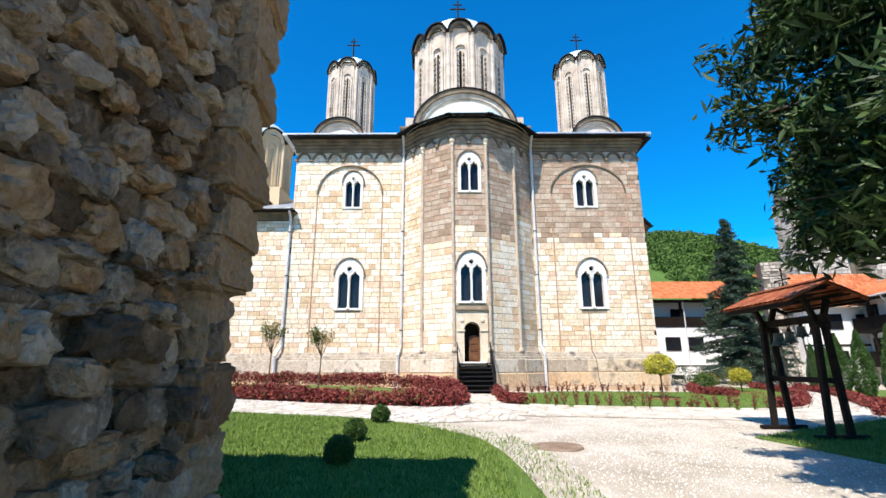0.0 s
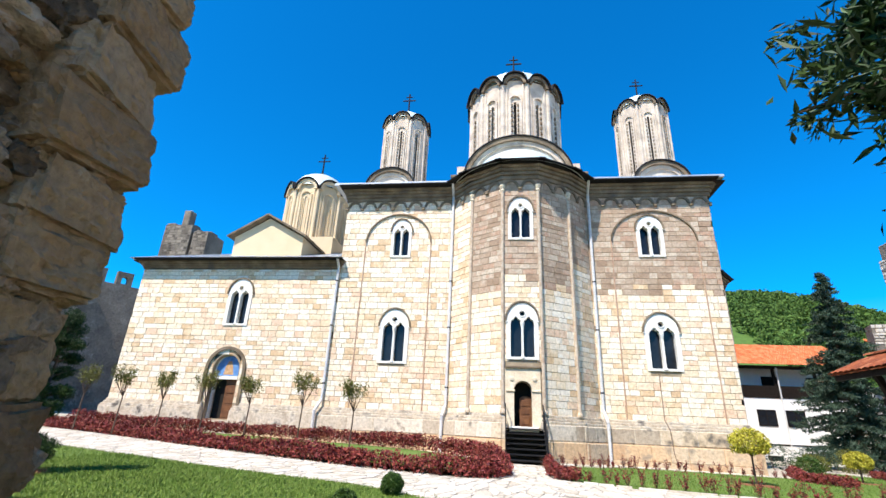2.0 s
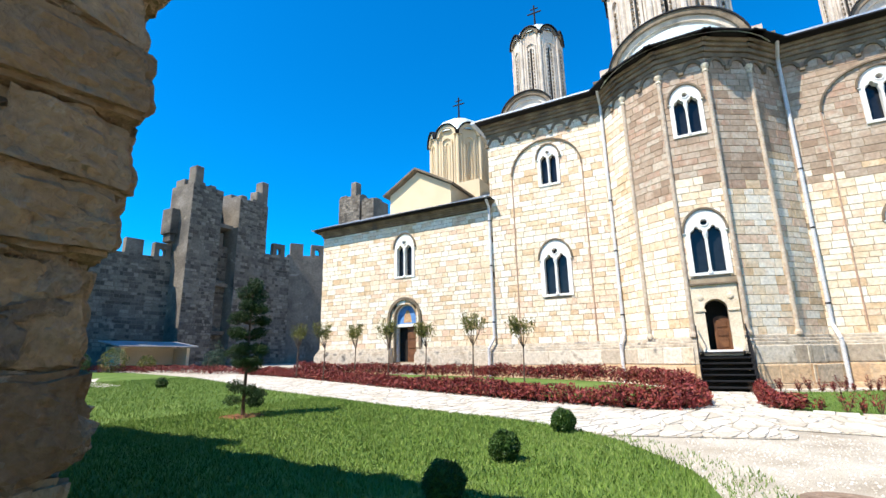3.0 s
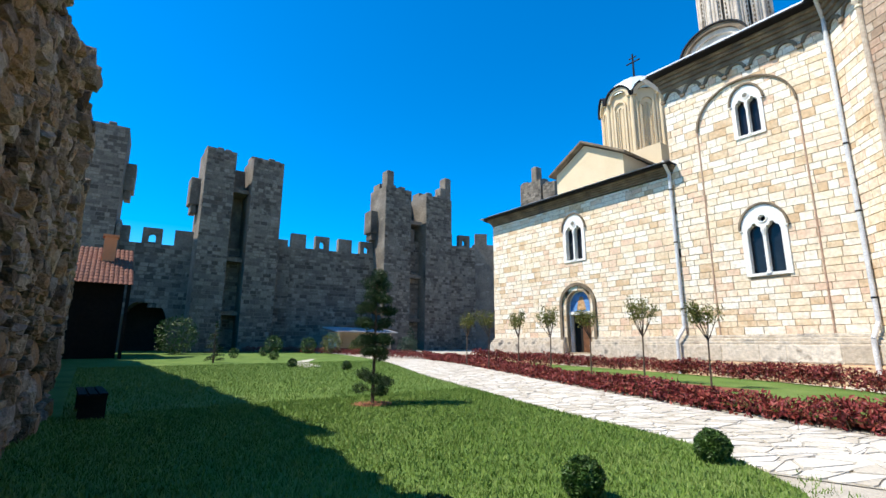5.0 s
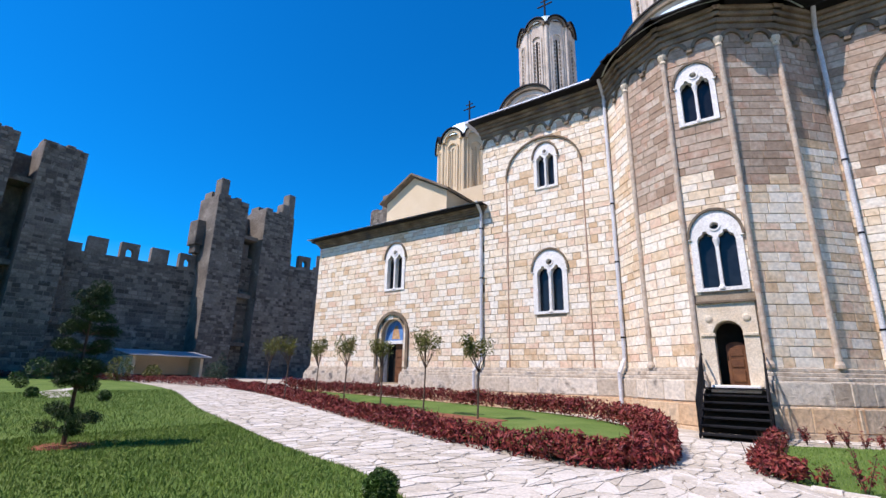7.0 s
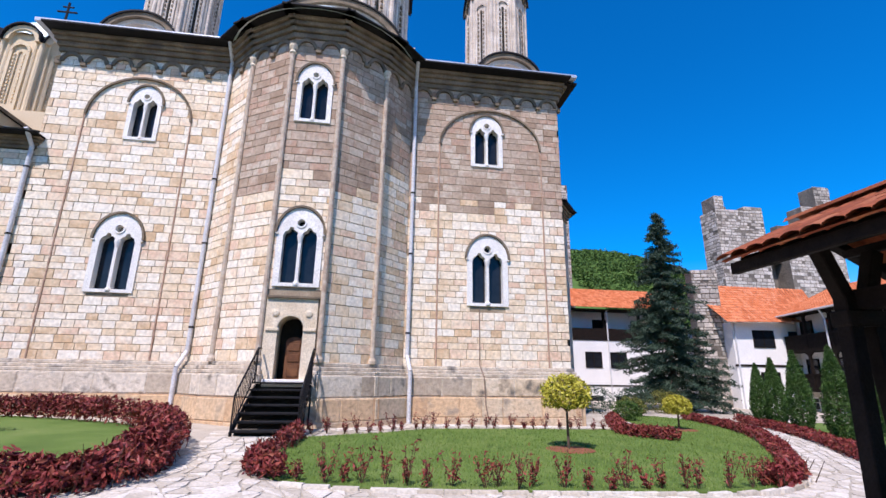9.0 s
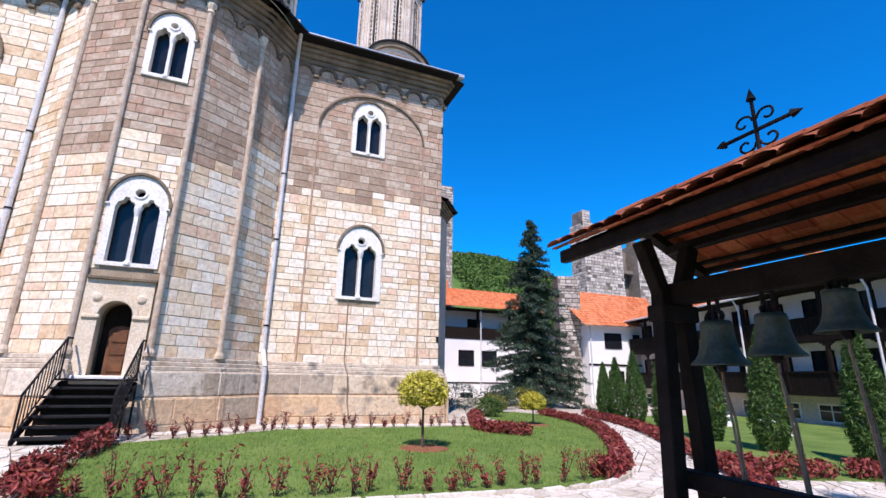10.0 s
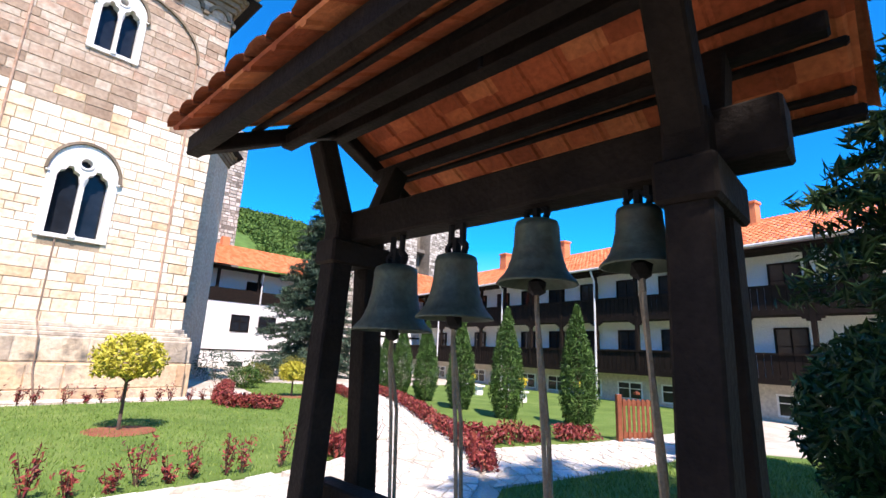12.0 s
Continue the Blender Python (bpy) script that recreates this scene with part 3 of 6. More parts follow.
plinth([(NX0, FY), (-1.55, FY)], 0)
plinth([APSE[0], APSE[1], APSE[2], (1.24, 23.85)], 0)
plinth([(2.92, 23.85), APSE[3], APSE[4], APSE[5]], 0)
plinth([(5.71, FY), (NX1, FY), (NX1, 44)], 0)
plinth([(VX0, 40), (VX0, FY + 0.03), (-14.6, FY + 0.03)], 0)
plinth([(-12.64, FY + 0.03), (NX0, FY + 0.03)], 0)


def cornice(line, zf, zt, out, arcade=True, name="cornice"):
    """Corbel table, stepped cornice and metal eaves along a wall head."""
    th = thing(name, "weathered stone cornice with a corbel table, eaves shade in its colour", "cornice", "church cornice", "structure")
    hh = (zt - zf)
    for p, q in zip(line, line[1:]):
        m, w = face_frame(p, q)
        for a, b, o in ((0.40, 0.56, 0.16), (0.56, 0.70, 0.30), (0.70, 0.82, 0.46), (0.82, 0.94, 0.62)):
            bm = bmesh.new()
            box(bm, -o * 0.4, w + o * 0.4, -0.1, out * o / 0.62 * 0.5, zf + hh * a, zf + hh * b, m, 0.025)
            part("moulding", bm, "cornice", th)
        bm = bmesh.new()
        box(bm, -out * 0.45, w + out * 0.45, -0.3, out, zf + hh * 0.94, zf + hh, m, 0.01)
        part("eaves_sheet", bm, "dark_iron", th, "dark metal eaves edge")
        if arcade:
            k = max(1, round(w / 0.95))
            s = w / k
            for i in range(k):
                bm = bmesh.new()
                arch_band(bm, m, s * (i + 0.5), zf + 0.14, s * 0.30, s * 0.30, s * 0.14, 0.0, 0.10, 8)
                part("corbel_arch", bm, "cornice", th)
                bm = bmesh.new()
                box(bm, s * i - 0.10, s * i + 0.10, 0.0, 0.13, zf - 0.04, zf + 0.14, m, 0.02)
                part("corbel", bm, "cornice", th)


ZC = 14.68
cornice([(NX0, FY), (-1.55, FY)], WALL_TOP, ZC, 0.85)
cornice(APSE, 13.36, ZC + 0.04, 0.88, name="apse_cornice")
cornice([(5.71, FY), (NX1, FY), (NX1, 44)], WALL_TOP, ZC, 0.85)
cornice([(VX0, 43), (VX0, FY + 0.03), (NX0, FY + 0.03)], 9.44, 10.2, 0.65, arcade=False, name="narthex_cornice")

# blind arches and slender strips on the bays
for m_, cx, hw, ob in ((ml, -4.7 - NX0, 1.83, "L"), (mr, 9.08 - 5.71, 2.12, "R")):
    th = thing("blind_arch", "slim weathered stone blind arch on the church wall", "arch", "blind arches", "structure")
    bm = bmesh.new()
    arch_band(bm, m_, cx, 11.33, hw, 1.68, 0.07, 0.0, 0.10, 24)
    part("arch_moulding", bm, "cornice", th)
    for s in (-1, 1):
        bm = bmesh.new()
        rod(bm, m_ @ Vector((cx + s * (hw + 0.05), 0.02, PL)), m_ @ Vector((cx + s * (hw + 0.05), 0.02, 11.33)), 0.035, 0.035, 8)
        part("strip", bm, "grey_b", th)

# apse colonnettes
for p in APSE[1:5]:
    th = thing("apse_colonnette", "slender round stone shaft on the apse corner", "column", "apse shafts", "structure")
    c = Vector((*p, 0)) + (Vector((*p, 0)) - Vector((CX, 28.5, 0))).normalized() * 0.05
    bm = bmesh.new()
    lathe(bm, [(0.0, PL), (0.14, PL), (0.14, PL + 0.1), (0.085, PL + 0.2), (0.085, 13.2), (0.0, 13.2)], 10, (c.x, c.y, 0))
    part("shaft", bm, "grey_b", th)
    bm = bmesh.new()
    lathe(bm, [(0.0, 13.2), (0.09, 13.2), (0.12, 13.24), (0.10, 13.32), (0.16, 13.48), (0.16, 13.56), (0.0, 13.56)], 10, (c.x, c.y, 0))
    part("capital", bm, "cream_trim", th, "cream carved capital")

# roofs
bm = bmesh.new()
prism(bm, [(NX0 - 0.7, FY - 0.7), (NX1 + 0.7, FY - 0.7), (NX1 + 0.7, 44.7), (NX0 - 0.7, 44.7)], 14.70, 14.84)
box(bm, NX0 + 0.3, NX1 - 0.3, 29.0, 41.0, 14.84, 15.7)
tagged(part("roof_naos", bm, "lead"), "grey metal church roof behind the cornice", "roof", "", "structure")
bm = bmesh.new()
box(bm, CX - 3.75, CX + 3.75, 27.5, 42.5, 14.84, 17.0)
tagged(part("dome_base", bm, "drum"), "square stone base under the central dome", "base", "", "structure")
# half dome over the apse
bm = bmesh.new()
lathe(bm, [(3.9, -0.35), (3.2, 0.0), (2.75, 0.62), (2.3, 1.25), (1.5, 1.85), (0.7, 2.15), (0.02, 2.25)], 20, (CX, 26.9, 14.95), 180, 360)
tagged(part("apse_roof", bm, "copper"), "pale green copper half dome over the apse", "roof", "", "structure")


def big_gable(cx, y, zs, hw, rise, zb, label, w=0.55):
    """A round-headed stone gable with a moulded archivolt."""
    th = thing("gable", label, "gable", "round gables", "structure")
    I = Matrix.Translation((0, y, 0)) @ Matrix.Diagonal((1, -1, 1, 1))
    bm = bmesh.new()
    plate(bm, I, arch_loop(cx, zb, zs, hw + 0.1, rise + 0.1), [], -1.6, 0.0)
    part("tympanum", bm, "drum", th)
    for o, d, ww, mt in ((0.0, 0.12, w * 0.5, "drum"), (w * 0.5, 0.28, w * 0.5, "cornice"), (w, 0.36, 0.07, "dark_iron")):
        bm = bmesh.new()
        arch_band(bm, I, cx, zs, hw - 0.1 + o, rise - 0.1 + o, ww, -1.55, d, 22)
        part("archivolt", bm, mt, th)
    for s in (-1, 1):
        bm = bmesh.new()
        box(bm, cx + s * (hw + 0.1), cx + s * (hw + w + 0.55), -1.5, 0.1, zb, zs + 0.05, I)
        part("shoulder", bm, "drum", th)
        bm = bmesh.new()
        box(bm, cx + s * (hw - 0.05), cx + s * (hw + w + 0.75), -1.6, 0.25, zs + 0.05, zs + 0.2, I)
        part("shoulder_cap", bm, "cornice", th)
    return th


big_gable(CX, 27.0, 15.8, 2.75, 2.35, 14.7, "large round stone gable above the apse roof")
big_gable(-5.65, 26.75, 15.15, 1.15, 0.95, 14.7, "small round stone gable at a tower foot", 0.42)
big_gable(10.1, 26.75, 15.15, 1.15, 0.95, 14.7, "small round stone gable at a tower foot", 0.42)


def cross(th, at, h, name="cross", mt="dark_iron"):
    bm = bmesh.new()
    x, y, z = at
    rod(bm, (x, y, z), (x, y, z + h), 0.035 * h, 0.03 * h, 6)
    rod(bm, (x - h * 0.27, y, z + h * 0.66), (x + h * 0.27, y, z + h * 0.66), 0.03 * h, 0.03 * h, 6)
    rod(bm, (x - h * 0.15, y, z + h * 0.84), (x + h * 0.15, y, z + h * 0.84), 0.025 * h, 0.025 * h, 6)
    part(name, bm, mt, th, "dark metal cross")


def drum(name, cx, cy, zb, zt, R, n, cap, tip, label, body="drum", roof="copper", trim="cornice", sub=2):
    """A many-sided domed tower: faces with sunk slits, shafts, scalloped eaves, cap and cross."""
    th = thing(name, label, "tower", "church domes", "")
    th.matrix_basis = pose(cx, cy, zb)
    H = zt - zb
    pts = [(R * math.cos(2 * math.pi * (i + 0.5) / n), R * math.sin(2 * math.pi * (i + 0.5) / n)) for i in range(n)]
    bm = bmesh.new()
    lathe(bm, [(R * 0.90, -0.6), (R * 0.90, H + 0.3)], n)
    part("core", bm, "void" if body == "drum" else body, th)
    bm = bmesh.new()
    prism(bm, [(p[0] * 1.1, p[1] * 1.1) for p in pts], -0.8, 0.0)
    part("base", bm, trim, th)
    w = 2 * R * math.sin(math.pi / n)
    for i in range(n):
        m, _ = face_frame(pts[i], pts[(i + 1) % n])
        m = Matrix.Translation((0, 0, 0)) @ m
        # frame points outward when going counter-clockwise
        bm = bmesh.new()
        hole = arch_loop(w / 2, H * 0.12, H * 0.80, w * 0.055, w * 0.055, 6)
        plate(bm, m, rect(0.0, w, 0.0, H + w * 0.15), [hole], -R * 0.07, 0.0)
        part("face", bm, body, th)
        for s in (-1, 1):
            bm = bmesh.new()
            rod(bm, m @ Vector((w / 2 + s * w * 0.34, 0.0, 0.0)), m @ Vector((w / 2 + s * w * 0.34, 0.0, H - w * 0.1)), R * 0.035, None, 6)
            part("slim_shaft", bm, body, th)
        bm = bmesh.new()
        for s in (-1, 1):
            box(bm, w / 2 + s * w * 0.22 - 0.03 * R, w / 2 + s * w * 0.22 + 0.03 * R, 0.0, R * 0.045, 0.0, H * 0.82, m)
        arch_band(bm, m, w / 2, H * 0.82, w * 0.20, w * 0.20, w * 0.07, 0.0, R * 0.05, 8)
        part("niche_moulding", bm, body, th)
        bm = bmesh.new()
        for k in range(14):
            zz = H * (0.15 + 0.66 * k / 14)
            for s in (-1, 1):
                box(bm, w / 2 + s * w * 0.125 - 0.018 * R, w / 2 + s * w * 0.125 + 0.018 * R, 0.0, R * 0.03, zz, zz + H * 0.022, m)
        tagged(part("dentil_strip", bm, trim, th), kind="stuff")
        bm = bmesh.new()
        arch_band(bm, m, w / 2, H - w * 0.12, w * 0.34, w * 0.36, w * 0.13, -R * 0.05, R * 0.09, 10)
        part("eaves_arch", bm, trim, th)
        bm = bmesh.new()
        arch_band(bm, m, w / 2, H - w * 0.12, w * 0.49, w * 0.51, w * 0.04, -R * 0.3, R * 0.15, 10)
        part("eaves_lip", bm, "dark_iron", th)
        bm = bmesh.new()
        x, y = pts[i]
        rod(bm, (x, y, 0), (x, y, H - w * 0.1), R * 0.055, R * 0.055, 8)
        part("shaft", bm, body, th)
    bm = bmesh.new()
    k = cap - H - zb
    lathe(bm, [(R * 1.02, H + w * 0.12), (R * 0.93, H + w * 0.34), (R * 0.75, H + w * 0.42 + (k - w * 0.42) * 0.45), (R * 0.5, H + w * 0.42 + (k - w * 0.42) * 0.75), (R * 0.2, H + k * 0.96), (0.03, H + k)], n * sub)
    part("cap", bm, roof, th, "pale copper dome cap")
    bm = bmesh.new()
    bmesh.ops.create_icosphere(bm, subdivisions=2, radius=0.16 + R * 0.03, matrix=Matrix.Translation((0, 0, cap - zb + 0.12)))
    part("ball", bm, "dark_iron", th)
    cross(th, (0, 0, cap - zb + 0.2), tip - cap - 0.2)
    return th


drum("central_dome_tower", CX, 35.0, 17.4, 26.75, 3.55, 12, 29.9, 32.6, "tall pale stone central dome tower with fluted sides")
drum("south_west_dome_tower", -5.72, 29.9, 16.2, 21.55, 1.56, 8, 22.85, 24.8, "small pale stone dome tower with fluted sides")
drum("south_east_dome_tower", 10.42, 29.9, 16.2, 21.95, 1.62, 8, 23.3, 25.1, "small weathered stone dome tower with fluted sides")
for cx, nm in ((-5.75, "north_west_dome_tower"), (10.25, "north_east_dome_tower")):
    drum(nm, cx, 40.5, 16.4, 19.4, 1.55, 8, 20.6, 22.6, "far small stone dome tower behind the roof")
for cx in (-5.75, 10.25):
    bm = bmesh.new()
    box(bm, cx - 1.75, cx + 1.75, 28.0, 32.0, 14.8, 16.0)
    tagged(part("tower_base", bm, "drum"), "square stone base under a dome tower", "base", "", "structure")
drum("narthex_dome_tower", -12.9, 32.6, 13.4, 17.5, 2.2, 8, 19.5, 21.5, "ochre plastered narthex dome tower with a pale cap", body="plaster_y", trim="plaster_y")
bm = bmesh.new()
box(bm, -15.6, -10.2, 29.9, 35.3, 10.5, 13.3)
tagged(part("narthex_dome_base", bm, "plaster_y"), "ochre plastered base of the narthex dome", "base", "", "structure")
# narthex roof: lean slope with standing seams, plastered gable
bm = bmesh.new()
v = [bm.verts.new(c) for c in ((VX0 - 0.6, 25.4, 10.22), (NX0 - 0.02, 25.4, 10.22), (NX0 - 0.02, 34, 13.7), (VX0 + 4, 34, 13.7), (VX0 - 0.6, 43, 10.22))]
bm.faces.new((v[0], v[1], v[2], v[3]))
bm.faces.new((v[0], v[3], v[4]))
ob = part("roof_narthex", bm, "lead")
tagged(ob, "pale grey sheet metal narthex roof with standing seams", "roof", "", "structure")
for i in range(16):
    x = VX0 + 0.3 + i * 0.75
    bm = bmesh.new()
    k = min(1.0, (x - VX0 + 0.6) / 4.6)
    rod(bm, (x, 25.42, 10.235), (x, 25.4 + 8.6 * k, 10.235 + 3.48 * k), 0.02, 0.02, 5)
    part("seam", bm, "lead", ob)
ga = thing("narthex_gable", "ochre plastered pediment with a metal coping", "gable", "", "structure")
bm = bmesh.new()
prism(bm, [(-15.4, 10.6), (-10.9, 10.6), (-10.9, 12.1), (-13.3, 13.4), (-15.4, 12.15)], 0, 3.5, Matrix(((1, 0, 0, 0), (0, 0, 1, 27.1), (0, 1, 0, 0), (0, 0, 0, 1))))
part("pediment", bm, "plaster_y", ga)
for a, b in (((-15.75, 12.05), (-13.3, 13.5)), ((-13.3, 13.5), (-10.6, 12.0))):
    bm = bmesh.new()
    beam(bm, (a[0], 28.7, a[1] + 0.06), (b[0], 28.7, b[1] + 0.06), 3.9, 0.12)
    part("coping", bm, "cornice", ga, "brown coping")

# altar apse at the east end
bm = bmesh.new()
prism(bm, [(12.4, 31.6), (14.4, 32.2), (15.6, 33.8), (15.6, 36.4), (14.4, 38.0), (12.4, 38.6)], -0.3, 11.4)
tagged(part("altar_apse", bm, "grey_b"), "faceted stone altar apse on the east end", "apse", "", "structure")
cornice([(12.5, 31.6), (14.4, 32.2), (15.6, 33.8), (15.6, 36.4), (14.4, 38.0)], 10.4, 11.6, 0.6, arcade=False, name="altar_cornice")


# ---- apse door, steps and portal ----
def door_leaf(th, x0, x1, y, z0, z1, mt="wood_door", arched=True):
    bm = bmesh.new()
    if arched:
        plate(bm, Matrix.Translation((0, y, 0)) @ Matrix.Diagonal((1, -1, 1, 1)), arch_loop((x0 + x1) / 2, z0, z1 - 0.16, (x1 - x0) / 2, 0.16), [], -0.06, 0)
    else:
        box(bm, x0, x1, y, y + 0.06, z0, z1)
    leaf = part("door_leaf", bm, mt, th)
    h = z1 - z0
    for a, b in ((0.06, 0.34), (0.40, 0.60), (0.66, 0.86)):
        bm = bmesh.new()
        box(bm, x0 + 0.09, x1 - 0.09, y - 0.025, y, z0 + h * a, z0 + h * b, None, 0.02)
        part("door_panel", bm, mt, leaf)
    return leaf


AY = 23.85
d1 = thing("door_1", "brown panelled wooden door in a carved pale stone portal", "door", "", "structure")
bm = bmesh.new()
plate(bm, Matrix.Translation((CX - 0.02, AY, 0)) @ Matrix.Diagonal((1, -1, 1, 1)), rect(-0.78, 0.78, 1.8, 4.28), [arch_loop(0, 1.8, 3.34, 0.385, 0.385)], -0.35, 0.06)
part("portal", bm, "cream_trim", d1, "pale stone door frame")
bm = bmesh.new()
arch_band(bm, Matrix.Translation((CX - 0.02, AY, 0)) @ Matrix.Diagonal((1, -1, 1, 1)), 0, 3.34, 0.40, 0.40, 0.12, 0.05, 0.10)
part("portal_arch", bm, "cream_trim", d1)
for s in (-1, 1):
    bm = bmesh.new()
    box(bm, CX + s * 0.56 - 0.20, CX + s * 0.56 + 0.20, AY - 0.11, AY, 3.26, 3.36, None, 0.02)
    part("impost", bm, "cream_trim", d1)
    bm = bmesh.new()
    lathe(bm, [(0.11, 0), (0.11, 0.03), (0.06, 0.05), (0.0, 0.05)], 12, m=Matrix.Translation((CX + s * 0.5, AY - 0.06, 3.82)) @ pose(0, 0, 0, 90))
    part("rosette", bm, "cream_trim", d1)
bm = bmesh.new()
box(bm, CX - 0.8, CX + 0.8, AY - 0.14, AY, 4.28, 4.36, None, 0.01)
part("lintel_ledge", bm, "cornice", d1)
door_leaf(d1, CX - 0.17, CX + 0.36, AY + 0.34, 1.84, 3.12)
bm = bmesh.new()
box(bm, CX - 0.6, CX + 0.6, AY + 0.75, AY + 0.8, 1.5, 4.0)
part("dark_inside", bm, "void", d1)
bm = bmesh.new()
box(bm, CX - 0.62, CX + 0.62, AY - 0.45, AY + 0.4, 1.62, 1.83, None, 0.02)
part("threshold", bm, "white_stone", d1)

st = thing("entrance_steps", "black iron steps with railings before the apse door", "steps")
SX0, SX1, NSTEP = 1.28, 2.9, 7
SY1, SY0 = AY - 0.42, AY - 0.42 - 2.0
zg = G(2, 22) - 0.02
rise = (1.76 - zg) / NSTEP
for i in range(NSTEP):
    bm = bmesh.new()
    y = SY0 + (SY1 - SY0) * i / NSTEP
    box(bm, SX0, SX1, y, y + 0.30, zg + rise * (i + 1) - 0.05, zg + rise * (i + 1), None, 0.006)
    part("tread", bm, "dark_iron", st)
    # added near-black board painting the shade in the open gap between treads
    bm = bmesh.new()
    box(bm, SX0 + 0.03, SX1 - 0.03, y + 0.27, y + 0.28, zg + rise * i - 0.02, zg + rise * (i + 1) - 0.06)
    part("riser", bm, "void", st)
for x in (SX0 + 0.02, SX1 - 0.02):
    bm = bmesh.new()
    beam(bm, (x, SY0 - 0.05, zg + 0.08), (x, SY1, 1.62), 0.04, 0.16)
    part("stringer", bm, "dark_iron", st)
    bm = bmesh.new()
    pipe(bm, [(x, SY0, zg + 1.0), (x, SY1 - 0.1, 2.72), (x, SY1 + 0.25, 2.72)], 0.025, 6)
    part("handrail", bm, "dark_iron", st)
    bm = bmesh.new()
    pipe(bm, [(x, SY0, zg + 0.22), (x, SY1 - 0.1, 1.95), (x, SY1 + 0.25, 1.95)], 0.018, 6)
    part("lower_rail", bm, "dark_iron", st)
    for i in range(13):
        f = i / 12
        y = SY0 + (SY1 - 0.1 - SY0) * f
        z = zg + (1.72 - zg) * f
        bm = bmesh.new()
        rod(bm, (x, y, z + (0.0 if i in (0, 12) else 0.22)), (x, y, z + 1.0), 0.022 if i in (0, 12) else 0.012, None, 6)
        part("baluster", bm, "dark_iron", st)
    for f in (0.0, 0.5, 1.0):
        y = SY0 + (SY1 - SY0) * f
        bm = bmesh.new()
        rod(bm, (x, y, zg - 0.1), (x, y, zg + 0.05 + (1.6 - zg) * f), 0.025, None, 6)
        part("leg", bm, "dark_iron", st)

d2 = thing("door_2", "half-open brown door in an arched portal with a blue fresco", "door", "", "structure")
PX, PY = -13.62, FY + 0.03
I2 = Matrix.Translation((PX, PY, 0)) @ Matrix.Diagonal((1, -1, 1, 1))
for k, (hw, dd) in enumerate(((0.70, -0.25), (0.86, 0.0), (1.0, 0.12))):
    bm = bmesh.new()
    arch_band(bm, I2, 0, 4.05, hw, hw + 0.05, 0.16, -0.5, dd)
    for s in (-1, 1):
        box(bm, s * hw, s * (hw + 0.16), -0.5, dd, 1.5, 4.05, I2)
    part("portal_order", bm, "white_stone" if k != 2 else "cornice", d2)
bm = bmesh.new()
plate(bm, I2, arch_loop(0, 3.72, 4.05, 0.72, 0.74), [], -0.34, -0.30)
part("fresco", bm, "fresco_b", d2, "blue fresco in the lunette")
bm = bmesh.new()
plate(bm, I2, [(-0.28, 3.8), (-0.2, 4.25), (-0.08, 4.5), (0.1, 4.52), (0.22, 4.2), (0.3, 3.8)], [], -0.30, -0.29)
part("fresco_patch", bm, "fresco_r", d2)
bm = bmesh.new()
box(bm, PX - 0.75, PX + 0.75, PY + 0.2, PY + 0.45, 3.55, 3.72)
part("lintel", bm, "white_stone", d2)
door_leaf(d2, PX - 0.05, PX + 0.7, PY + 0.4, 1.5, 3.55, arched=False)
bm = bmesh.new()
box(bm, PX - 0.8, PX + 0.8, PY + 0.66, PY + 0.7, 1.3, 3.6)
part("dark_inside", bm, "void", d2)
bm = bmesh.new()
box(bm, PX - 1.0, PX + 1.0, PY - 0.5, PY + 0.5, 0.4, 1.48)
part("threshold", bm, "plinth", d2)

# downpipes
for pts, nm in (([(-1.62, FY - 0.8, 14.7), (-1.62, FY - 0.12, 14.1), (-1.62, FY - 0.12, 2.7), (-1.75, FY - 0.5, 2.15), (-1.75, FY - 0.5, 0.5)], "pale"), ([(5.85, FY - 0.8, 14.7), (5.85, FY - 0.12, 14.1), (5.85, FY - 0.12, 2.7), (5.95, FY - 0.5, 2.15), (5.95, FY - 0.5, 0.4)], "pale"), ([(-7.98, FY - 0.6, 10.3), (-7.98, FY - 0.12, 9.8), (-7.98, FY - 0.12, 2.7), (-8.15, FY - 0.5, 2.15), (-8.15, FY - 0.5, 0.5)], "dark")):
    dp = thing("downpipe", "painted metal downpipe fixed to the church wall", "pipe", "church downpipes")
    bm = bmesh.new()
    pipe(bm, pts, 0.075, 10)
    part("pipe", bm, "pipe_white", dp)
    for z in (3.5, 6.5, 9.0):
        bm = bmesh.new()
        lathe(bm, [(0.09, -0.03), (0.09, 0.03)], 10, (pts[1][0], pts[1][1], z))
        part("clamp", bm, "dark_iron", dp)
cb = thing("lightning_cable", "thin dark cable running down the church wall", "cable")
bm = bmesh.new()
pipe(bm, [(8.55, FY - 0.03, 4.6), (8.56, FY - 0.03, 2.4), (8.62, FY - 0.45, 2.0), (8.66, FY - 0.48, 1.1), (8.8, FY - 0.5, 0.35)], 0.022, 6)
part("cable", bm, "rust", cb)


# ---- fortress ----
def crenels(th, p, q, z, h, mer=1.15, gap=0.75, thick=0.7, mt="fort", arches=()):
    m, w = face_frame(p, q)
    u, i = 0.0, 0
    while u + mer < w:
        bm = bmesh.new()
        if i % 2 == 1:
            plate(bm, m, rect(u, u + mer, z, z + h), [arch_loop(u + mer / 2, z + 0.15, z + h * 0.45, mer * 0.2, mer * 0.2, 6)], -thick, 0)
        else:
            box(bm, u, u + mer, -thick, 0, z, z + h, m)
        part("merlon", bm, mt, th)
        u += mer + gap
        i += 1


